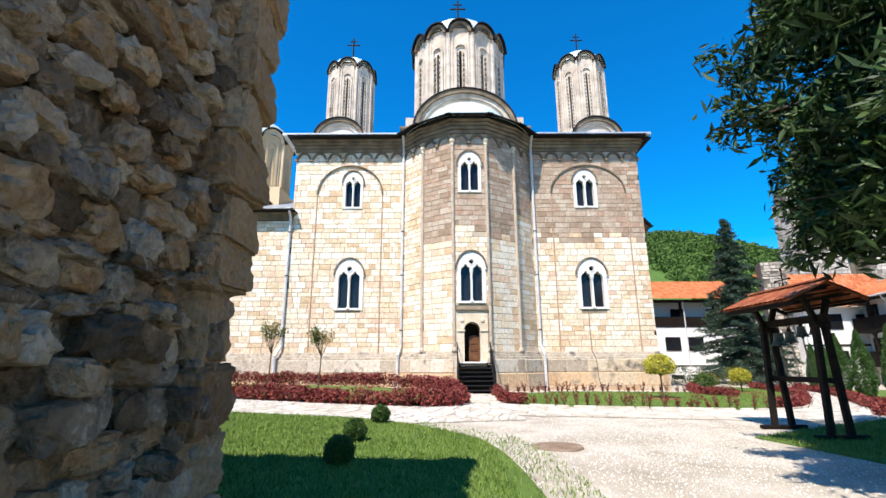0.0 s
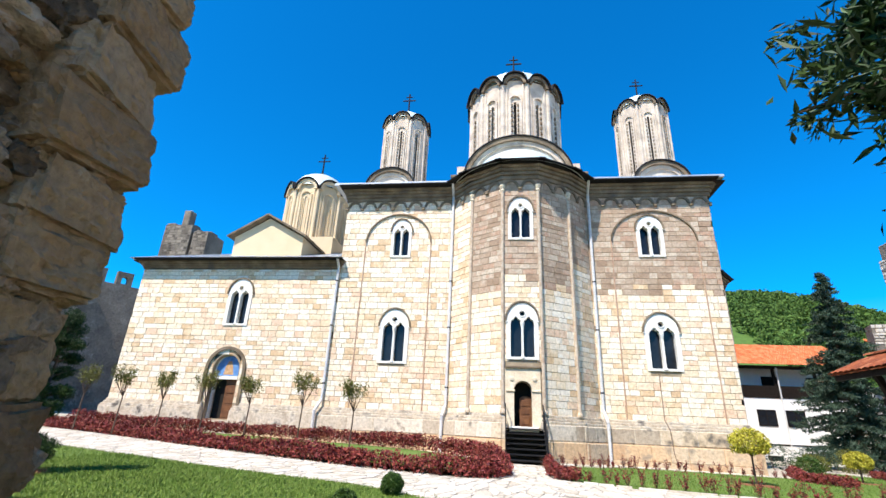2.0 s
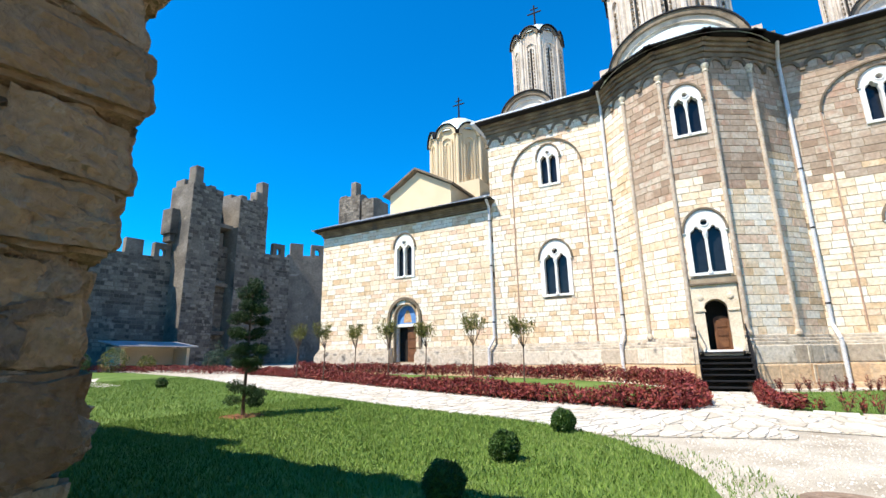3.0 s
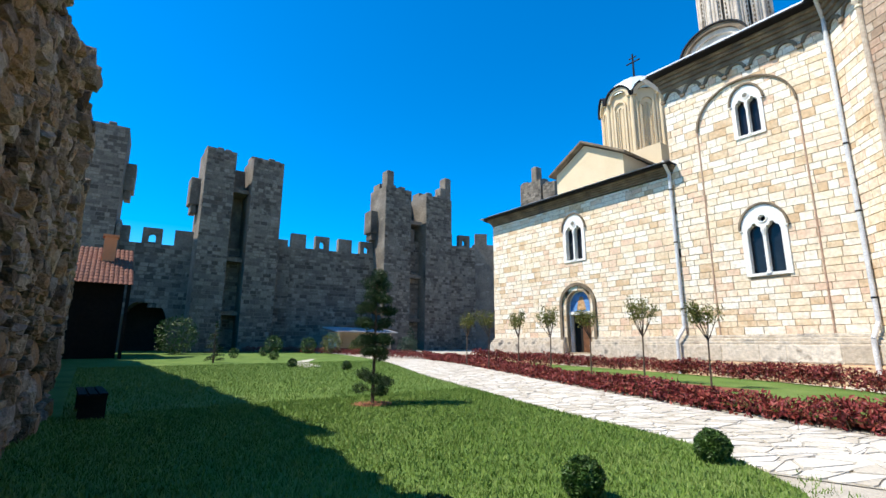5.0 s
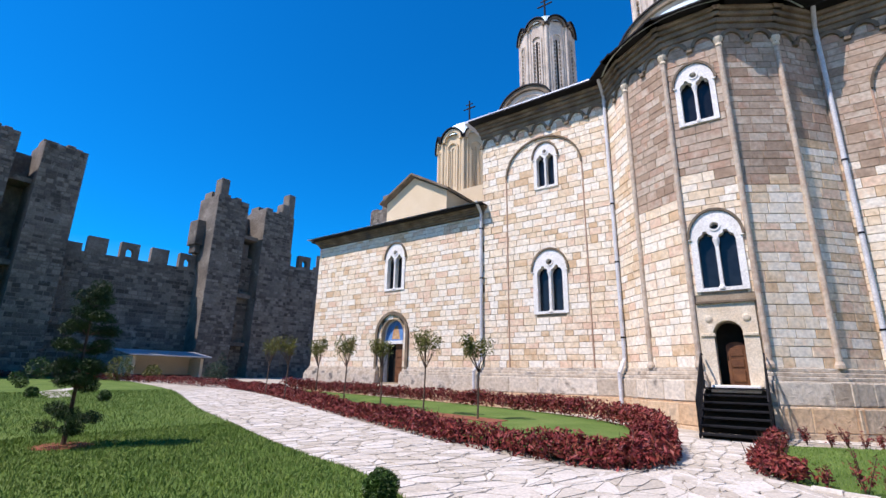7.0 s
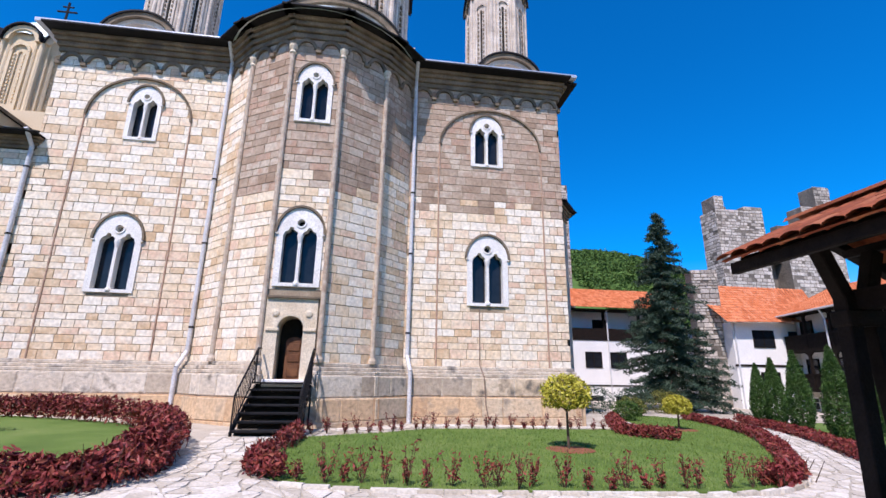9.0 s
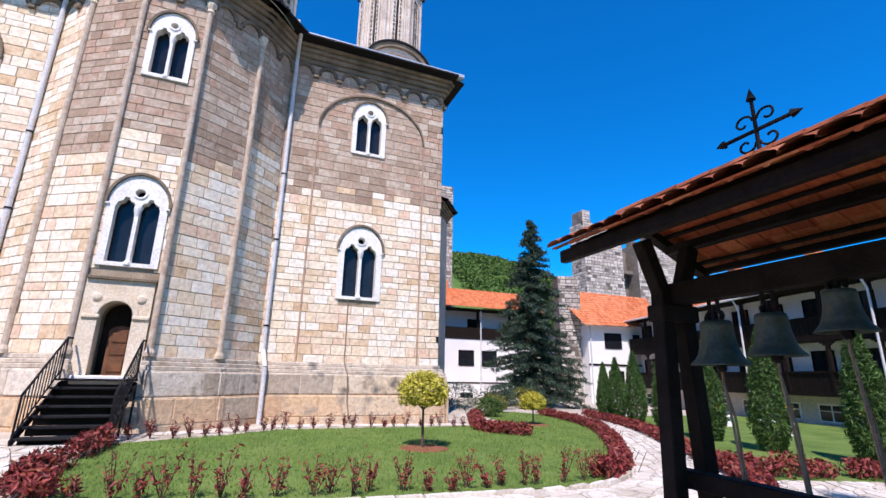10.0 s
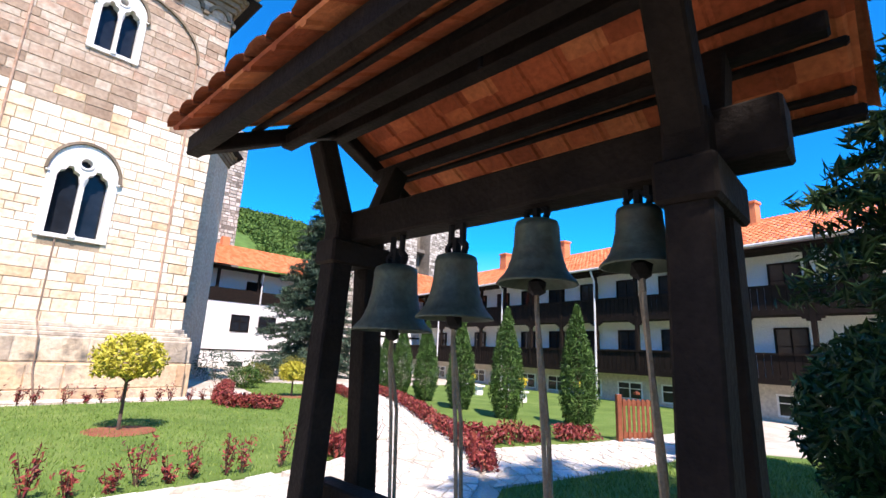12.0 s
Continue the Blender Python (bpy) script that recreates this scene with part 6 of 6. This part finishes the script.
bm = bmesh.new()
C, A, Q = [], [], []
for t in range(230):
    f = rng.uniform(0, 1) ** 1.7
    z = 2.55 + 12.5 * f
    a = rng.uniform(0, 6.28)
    l = 4.85 * (1 - f) ** 0.45 * rng.uniform(0.62, 1.02) * (0.76 + 0.24 * min(1.0, f / 0.12)) + 0.4
    l = min(l * (1 - 0.12 * max(0.0, math.sin(a)) ** 2), 4.6)
    e = Vector((math.cos(a) * l, math.sin(a) * l, z + 0.30 * l - 0.05 * l * l))
    mid = Vector((math.cos(a) * l * 0.5, math.sin(a) * l * 0.5, z + 0.16 * l))
    root = Vector((0, 0, z - 0.3))
    rod(bm, root, mid, 0.05, 0.03, 5, False)
    rod(bm, mid, e, 0.03, 0.008, 5, False)
    out = np.array([math.cos(a), math.sin(a), 0.05])
    for k in range(int(6 + l * 4.6)):
        g = rng.uniform(0.25, 1.0) ** 0.75
        c = np.array(root.lerp(mid, g / 0.5) if g < 0.5 else mid.lerp(e, (g - 0.5) / 0.5)) + rng.normal(0, 0.16, 3)
        for _ in range(5):
            ax = out * 0.8 + rng.normal(0, 0.6, 3)
            ax[2] -= 0.25
            ax /= np.linalg.norm(ax)
            C.append(c + ax * 0.16)
            A.append(ax)
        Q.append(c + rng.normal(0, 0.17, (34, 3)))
tagged(part("limbwork", bm, "bark", bt), kind="stuff")
sprays("crown", C, A, 15, 0.11, "needle_l", bt, 0.16, 0.4)
# darker leaves at the clump centres put the crown's inner shade into colour
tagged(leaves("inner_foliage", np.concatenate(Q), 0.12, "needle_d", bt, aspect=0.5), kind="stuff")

# dark shrub with a lattice of stems by the east path
bush(14.7, 9.2, 1.35, "needle_d", "tall dark shrub behind the belfry", 15000, 0.085, (1.2, 1.2, 1.0))
conifer(15.9, 8.3, 9.5, 2.3, "needle_d", "dark conifer overhanging the path by the lodging", 22, 14, 0, "dark_conifer", 0.36, 120, 0.16, 0.3)

# ---- yard things ----
mh = thing("manhole_cover", "round rusty iron manhole cover in the gravel", "manhole", at=(2.5, 9.0, G(2.5, 9.0)))
bm = bmesh.new()
lathe(bm, [(0.0, 0.03), (0.30, 0.03), (0.31, 0.02), (0.33, 0.03), (0.40, 0.03), (0.42, 0.0)], 24)
part("lid", bm, "rust", mh)
for k in range(5):
    bm = bmesh.new()
    box(bm, -0.2, 0.2, -0.2 + 0.1 * k - 0.012, -0.2 + 0.1 * k + 0.012, 0.03, 0.037)
    part("rib", bm, "rust", mh)

for gx, gy, lab in ((18.7, 14.35, "red-brown wooden slatted gate panel standing open"), (18.4, 12.75, "red-brown wooden slatted gate panel beside the path")):
    ga_ = thing("garden_gate", lab, "gate", "garden gates", at=(gx, gy, G(gx, gy)), rz=-35)
    for x in (-0.5, 0.5):
        bm = bmesh.new()
        box(bm, x - 0.06, x + 0.06, -0.06, 0.06, -0.05, 1.1, None, 0.01)
        lathe(bm, [(0.08, 1.1), (0.08, 1.14), (0.0, 1.2)], 4, a0=45, a1=405)
        part("gate_post", bm, "wood_red", ga_)
    for z in (0.18, 0.9):
        bm = bmesh.new()
        box(bm, -0.44, 0.44, -0.025, 0.025, z - 0.06, z + 0.06)
        part("rail", bm, "wood_red", ga_)
    for k in range(7):
        bm = bmesh.new()
        x = -0.38 + 0.127 * k
        box(bm, x - 0.035, x + 0.035, -0.045, -0.025, 0.1, 1.0)
        part("slat", bm, "wood_red", ga_)
for x, y in ((22.6, 20.2), (23.4, 23.4), (24.0, 18.6)):
    rs = thing("rose_bush", "small yellow flowering bush on a thin stem", "shrub", "yellow flowers", at=(x, y, G(x, y)))
    bm = bmesh.new()
    rod(bm, (0, 0, -0.02), (0, 0, 0.85), 0.015, 0.012, 5)
    part("stem", bm, "twig", rs)
    leaves("flowers", ball_cloud(160, 0.2) + (0, 0, 0.95), 0.06, "yellow", rs)
for x, y in ((24.6, 22.0), (25.4, 25.0)):
    bn = thing("garden_bench", "pale stone garden bench on the lawn", "bench", "benches", at=(x, y, G(x, y)), rz=75)
    bm = bmesh.new()
    box(bm, -0.8, 0.8, -0.22, 0.22, 0.4, 0.48, None, 0.015)
    part("seat", bm, "white_stone", bn)
    for s in (-0.6, 0.6):
        bm = bmesh.new()
        box(bm, s - 0.08, s + 0.08, -0.18, 0.18, -0.02, 0.4)
        part("leg", bm, "white_stone", bn)
wb = thing("wooden_bench", "dark wooden bench in the shade of the ruined wall", "bench", at=(-9.2, 5.4, G(-9.2, 5.4)), rz=2)
for k in range(3):
    bm = bmesh.new()
    box(bm, -0.9, 0.9, -0.22 + 0.15 * k, -0.1 + 0.15 * k, 0.42, 0.46)
    part("seat_slat", bm, "wood_dark", wb)
for s in (-0.7, 0.7):
    bm = bmesh.new()
    box(bm, s - 0.05, s + 0.05, -0.2, 0.2, -0.02, 0.42)
    part("leg", bm, "wood_dark", wb)

kb = thing("kerb", "pale kerb stones edging the lawn by the path", "kerb", "", "structure")
kerb_me = mesh_raw("kerb_stone", [(-.5, -.5, -.5), (.5, -.5, -.5), (.5, .5, -.5), (-.5, .5, -.5), (-.48, -.42, .5), (.48, -.42, .5), (.48, .42, .5), (-.48, .42, .5)], [(3, 2, 1, 0), (4, 5, 6, 7), (0, 1, 5, 4), (1, 2, 6, 5), (2, 3, 7, 6), (3, 0, 4, 7)], "flag")
for x, y, dx, dy in resample(RL_FRONT[14:], 0.42):
    a = math.degrees(math.atan2(dy, dx)) + rng.uniform(-3, 3)
    shared("kerb_stone", kerb_me, pose(x + dy * 0.22, y - dx * 0.22, G(x, y) + 0.02, 0, 0, a) @ Matrix.Diagonal((0.39, 0.11, 0.10, 1)), kb)


# ---- pieces: ashlar, rubble, paving, grass ----
for ob, m, w, z0, z1, holes, weathered in stone_jobs:
    count = 0
    V = {"stone_b": ([], []), "grey_b": ([], [])}
    z = z0
    while z < z1 - 0.1:
        hh = min(rng.choice([0.23, 0.27, 0.31, 0.36]), z1 - z)
        u = -rng.uniform(0, 0.5)
        while u < w:
            ww = rng.uniform(0.30, 0.80)
            a, b = max(u, 0.0), min(u + ww, w)
            u += ww
            if b - a < 0.1:
                continue
            for c, d in cut(a, b, z, z + hh, holes):
                dark = weathered is not None and z > weathered + rng.uniform(-0.5, 0.35)
                depth = rng.uniform(0.010, 0.024)
                if count < 290:
                    shared("ashlar_block", unit_block["grey_a" if dark else "stone_a"], m @ Matrix.Translation(((c + d) / 2, -0.01, z + hh / 2)) @ Matrix.Diagonal((d - c - 0.010, depth + 0.01, hh - 0.010, 1)), ob)
                    count += 1
                else:
                    VV, FF = V["grey_b" if dark else "stone_b"]
                    k = len(VV)
                    e = 0.009
                    c2, d2_, zb, zt = c + 0.005, d - 0.005, z + 0.005, z + hh - 0.005
                    VV += [m @ Vector(p) for p in ((c2, -.01, zb), (d2_, -.01, zb), (d2_, -.01, zt), (c2, -.01, zt), (c2 + e, depth, zb + e), (d2_ - e, depth, zb + e), (d2_ - e, depth, zt - e), (c2 + e, depth, zt - e))]
                    FF += [(k + 7, k + 6, k + 5, k + 4), (k + 4, k + 5, k + 1, k), (k + 5, k + 6, k + 2, k + 1), (k + 6, k + 7, k + 3, k + 2), (k + 7, k + 4, k, k + 3)]
        z += hh
    for key, (VV, FF) in V.items():
        if VV:
            o = new("ashlar_courses", mesh_raw("ashlar_courses", VV, FF, key))
            o.parent = ob
            tagged(o, "", "", "", "stuff")


# rubble on the ruined wall
def rock_mesh(seed, mt):
    bm = bmesh.new()
    bmesh.ops.create_icosphere(bm, subdivisions=3, radius=0.5)
    off = Vector((seed * 7.1, 0, 0))
    for v in bm.verts:
        k = 1 + 0.45 * noise.noise(v.co * 2.6 + off) + 0.34 * noise.noise(v.co * 6.0 + off) + 0.22 * noise.noise(v.co * 13 + off)
        v.co = Vector((max(-0.42, min(0.42, v.co.x * k)), max(-0.42, min(0.42, v.co.y * k)), max(-0.4, min(0.4, v.co.z * k)))) * 1.15
    me = bpy.data.meshes.new("rock")
    bm.to_mesh(me)
    bm.free()
    me.materials.append(M[mt])
    return me


rocks = [rock_mesh(i, "rubble") for i in range(9)]
mR, wR = face_frame((-1.14, -3.0), (-1.14, 4.2))
JV, JF = [], []


def lay_rubble(m, u0, u1, z0, z1, single, sc=1.0, proud=0.10):
    z, cnt = z0, 0
    while z < z1:
        hh = rng.uniform(0.10, 0.30) * sc
        u = u0
        while u < u1:
            ww = rng.uniform(0.12, 0.48) * sc
            s = (ww * 1.12, rng.uniform(0.16, 0.40) * sc, hh * 1.15)
            mm = m @ Matrix.Translation((u + ww / 2, proud * rng.uniform(-0.7, 1.0), z + hh / 2 + rng.uniform(-0.03, 0.03))) @ pose(0, 0, 0, rng.uniform(-14, 14), rng.uniform(-14, 14), rng.uniform(-14, 14)) @ Matrix.Diagonal((*s, 1))
            me = rocks[int(rng.integers(0, 9))]
            if single and 1.0 < z < 5.0 and cnt < 290 and u > u1 - 3.2:
                shared("rubble_stone", me, mm, RW)
                cnt += 1
            else:
                k = len(JV)
                JV.extend([mm @ v.co for v in me.vertices])
                JF.extend([[k + i for i in p.vertices] for p in me.polygons])
            u += ww
        z += hh


lay_rubble(mR, 0, wR, 0, HR, True, 0.72, 0.11)
mN, wN = face_frame((-1.14, 4.2), (-7, 4.45))
lay_rubble(mN, 0.2, wN, 0, HR, False, 1.1, 0.06)
mN2, wN2 = face_frame((-7, 4.46), (-32, 3.8))
lay_rubble(mN2, 0, wN2, 0, 6.4, False, 1.9, 0.08)
# large quoins on the broken corner
quoins = []
for k in range(6):
    bm = bmesh.new()
    bmesh.ops.create_cube(bm, size=1)
    bmesh.ops.bevel(bm, geom=bm.edges[:], offset=0.07, segments=2, affect="EDGES")
    bmesh.ops.subdivide_edges(bm, edges=[e for e in bm.edges if e.calc_length() > 0.3], cuts=9, use_grid_fill=True)
    for v in bm.verts:
        o_ = v.co * 2.2 + Vector((k * 5.3, 0, 0))
        v.co *= 1 + 0.10 * noise.noise(o_) + 0.08 * noise.noise(o_ * 3) + 0.06 * noise.noise(o_ * 8)
    me = bpy.data.meshes.new("quoin_stone")
    bm.to_mesh(me)
    bm.free()
    me.materials.append(M["quoin"])
    quoins.append(me)
z = 0.1
while z < HR:
    hh = rng.uniform(0.30, 0.52)
    lean = 0.05 * max(0.0, z - 2.0)
    m_ = Matrix.Translation((-1.25 + lean + rng.uniform(-0.05, 0.06), 4.07 + lean * 0.8 + rng.uniform(-0.06, 0.06), z + hh / 2)) @ pose(0, 0, 0, rng.uniform(-5, 5), rng.uniform(-5, 5), rng.uniform(-12, 12))
    shared("quoin_stone", quoins[int(rng.integers(0, 6))], m_ @ Matrix.Diagonal((rng.uniform(0.46, 0.60), rng.uniform(0.52, 0.70), hh * 1.03, 1)), RW)
    z += hh
o = new("rubble_facing", mesh_raw("rubble_facing", JV, JF, "rubble_j"))
o.parent = RW
tagged(o, "", "", "", "stuff")

# flagstones
paths = thing("paving", "pale irregular flagstone paving between the lawns", "paving", "", "structure")


def pave(left, right, n, rows, budget):
    """Crazy paving between two edge lines."""
    def at(line, f):
        ds = [0.0]
        for a, b in zip(line, line[1:]):
            ds.append(ds[-1] + math.dist(a, b))
        t = f * ds[-1]
        for i in range(len(line) - 1):
            if ds[i + 1] >= t:
                k = (t - ds[i]) / max(1e-6, ds[i + 1] - ds[i])
                return Vector((line[i][0] + (line[i + 1][0] - line[i][0]) * k, line[i][1] + (line[i + 1][1] - line[i][1]) * k))
        return Vector(line[-1])
    bmj = bmesh.new()
    grid = {}
    for i in range(n + 1):
        a, b = at(left, i / n), at(right, i / n)
        step = (at(left, min(1, (i + 1) / n)) - a).length
        for j in range(rows + 1):
            p = a.lerp(b, j / rows)
            if 0 < j < rows:
                p = p + Vector((rng.uniform(-0.36, 0.36) * (b - a).length / rows, rng.uniform(-0.36, 0.36) * (b - a).length / rows))
            grid[i, j] = p
    base = [grid[i, 0] for i in range(n + 1)] + [grid[i, rows] for i in range(n, -1, -1)]
    for i in range(n):
        q = [grid[i, 0], grid[i + 1, 0], grid[i + 1, rows], grid[i, rows]]
        vs_ = [bmj.verts.new((p.x, p.y, G(p.x, p.y) + 0.012)) for p in q]
        bmj.faces.new(vs_)
    part("paving_bed", bmj, "joint", paths)
    V, F = [], []
    for i in range(n):
        for j in range(rows):
            q = [grid[i, j], grid[i + 1, j], grid[i + 1, j + 1], grid[i, j + 1]]
            tris = [q] if rng.uniform() < 0.6 else ([q[:3], [q[0], q[2], q[3]]] if rng.uniform() < 0.5 else [[q[0], q[1], q[3]], q[1:]])
            for t in tris:
                c = sum(t, Vector((0, 0))) / len(t)
                per = [c + (p - c) * (1 - 0.030 / max(0.1, (p - c).length)) for p in t]
                hz = 0.024 + rng.uniform(0, 0.008)
                poly = []
                for a, b in zip(per, per[1:] + per[:1]):
                    poly += [a.lerp(b, 0.14), a.lerp(b, 0.86)]
                k = len(poly)
                verts = [(p.x, p.y, G(p.x, p.y) + 0.005) for p in poly] + [(c.x + (p.x - c.x) * 0.985, c.y + (p.y - c.y) * 0.985, G(p.x, p.y) + hz) for p in poly]
                fs = [tuple(range(k, 2 * k))] + [(a, (a + 1) % k, k + (a + 1) % k, k + a) for a in range(k)]
                area = sum(poly[a].x * poly[(a + 1) % k].y - poly[(a + 1) % k].x * poly[a].y for a in range(k))
                if area < 0:
                    fs = [f[::-1] for f in fs]
                if budget[0] > 0:
                    budget[0] -= 1
                    o_ = new("flagstone", mesh_raw("flagstone", verts, fs, "flag"))
                    o_.parent = paths
                else:
                    b0 = len(V)
                    V += verts
                    F += [tuple(b0 + e for e in f) for f in fs]
    if V:
        o_ = new("flagstones_joined", mesh_raw("flagstones_joined", V, F, "flag_j"))
        o_.parent = paths
        tagged(o_, "", "", "", "stuff")


budget = [290]
pave([(1.1, 15.2), (1.45, 17.4), (1.1, 19.3), (0.6, 22.4)], [(3.2, 15.4), (2.6, 17.2), (2.65, 19.2), (3.1, 22.6)], 22, 5, budget)
pave([(2.6, 13.6), (8.0, 13.2), (10.3, 13.0), (12.3, 14.1)], [(2.5, 17.0), (5, 15.95), (8.6, 15.8), (11.0, 15.85)], 26, 8, budget)
LE = [p for p in LAWN_EDGE if p[1] > 11.5]
HF = [(p[0], p[1] - 0.42) for p in HEDGE_F if p[1] < 24 and p[0] < 1.2]
pave([(2.6, 12.6)] + LE[:-8], [(2.6, 15.2)] + HF, 120, 7, budget)
pave(smooth([(12.3, 14.1), (13.7, 15.2), (14.6, 16.5), (15.8, 18.5), (17.9, 21.5), (19.8, 24.9), (21.2, 29.0)]), smooth([(11.0, 15.85), (12.4, 16.6), (13.6, 17.95), (15.1, 19.85), (17.1, 22.6), (18.6, 25.9), (19.4, 30.0)]), 44, 6, budget)
pave([(12.3, 13.9), (14.5, 13.4), (17, 13.0), (23, 12.4)], [(13.9, 15.6), (15, 15.6), (17, 15.0), (23, 14.2)], 30, 6, budget)
pave([(3.2, 22.9), (5.0, 23.4), (6.6, 24.6), (9.2, 24.9), (13.6, 25.1), (15.0, 27.0)], [(3.2, 23.5), (4.6, 23.9), (6.4, 25.2), (9.2, 25.5), (13.2, 25.6), (14.2, 27.2)], 26, 2, budget)
pave([(-20, 13.6), (-24, 14.3), (-27, 16.4)], [(-20.2, 14.6), (-24.2, 15.4), (-28, 17.4)], 12, 2, budget)

# grass blades and gravel
def blades(name, poly, n, box_, h, parent_label):
    x = rng.uniform(box_[0], box_[1], n)
    y = rng.uniform(box_[2], box_[3], n)
    k = inside(poly, x, y)
    x, y = x[k], y[k]
    n = len(x)
    a = rng.uniform(0, 6.28, n)
    hh = h * rng.uniform(0.5, 1.4, n)
    z = G(x, y) + 0.018
    w = 0.006 + 0.004 * rng.uniform(size=n)
    dx, dy = np.cos(a), np.sin(a)
    lx, ly = rng.normal(0, 0.35, n) * hh, rng.normal(0, 0.35, n) * hh
    v = np.stack([np.stack([x - dx * w, y - dy * w, z], 1), np.stack([x + dx * w, y + dy * w, z], 1), np.stack([x + lx, y + ly, z + hh], 1)], 1).reshape(-1, 3)
    me = bpy.data.meshes.new(name)
    me.from_pydata(v.tolist(), [], np.arange(n * 3).reshape(n, 3).tolist())
    me.materials.append(M["blade"])
    tagged(new(name, me), parent_label, "grass", "", "stuff")


blades("grass_near", LAWN_L, 150000, (-9, 1.4, 3.5, 15), 0.05, "short green grass blades on the lawn")
blades("grass_far", LAWN_L, 60000, (-24, -9, 5, 20), 0.07, "short green grass blades on the far lawn")
blades("grass_south", LAWN_R, 80000, (2.5, 20, 14, 31), 0.05, "short green grass blades below the church")
blades("grass_belfry", [(6.6, 10.3), (9.6, 12.2), (12.4, 13.8), (14.5, 13.4), (17, 13.0), (19.5, 12.7), (24, 6), (22, -4), (9.4, -4), (7.2, 6.5)], 60000, (6, 19.5, 6, 14), 0.06, "shaded grass under the belfry")
blades("grass_fringe", [(1.5, 5), (2.3, 5), (2.3, 8), (1.9, 10.0), (0.7, 11.4), (-0.1, 12.0), (1.3, 9)], 5000, (-0.2, 2.4, 5, 12.4), 0.05, "ragged grass fringe at the gravel edge")
n = 16000
x, y = rng.uniform(1.0, 9.5, n), rng.uniform(3.0, 13.2, n)
V, F = [], []
for i in range(n):
    if inside(LAWN_L, x[i], y[i]) or math.hypot(x[i] - 2.5, y[i] - 9.0) < 0.45:
        continue
    s = rng.uniform(0.006, 0.02)
    k = len(V)
    z = G(x[i], y[i])
    a = rng.uniform(0, 1.57)
    for q in range(4):
        V.append((x[i] + s * math.cos(a + q * 1.57), y[i] + s * math.sin(a + q * 1.57), z - 0.002))
    V.append((x[i], y[i], z + s * 0.8))
    F += [(k + q, k + (q + 1) % 4, k + 4) for q in range(4)]
tagged(new("gravel_pebbles", mesh_raw("gravel_pebbles", V, F, "pebble")), "loose pale pebbles on the yard", "gravel", "", "stuff")

# dressed blocks on the plinth
for p, q in ((APSE[2], (1.2, 23.85)), (APSE[3], APSE[4]), (APSE[4], APSE[5]), ((5.71, FY), (NX1, FY)), ((NX0, FY), (-1.55, FY)), (APSE[0], APSE[1]), (APSE[1], APSE[2])):
    m, w = face_frame(p, q)
    if w < 0.3:
        continue
    th = thing("plinth_facing", "large dressed stone blocks on the church plinth", "plinth", "church plinth", "structure")
    for z0, z1, o, key in ((0.1, 0.62, 0.40, "plinth_low"), (0.62, 1.28, 0.40, "plinth_low"), (1.32, 1.96, 0.34, "plinth_up")):
        u = -0.15
        while u < w + 0.1:
            ww = rng.uniform(0.7, 1.7)
            b = min(u + ww, w + 0.15)
            if b - u > 0.2:
                shared("plinth_block", unit_block[key], m @ Matrix.Translation(((u + b) / 2, o - 0.01, (z0 + z1) / 2)) @ Matrix.Diagonal((b - u - 0.014, rng.uniform(0.02, 0.035), z1 - z0 - 0.012, 1)), th)
            u += ww
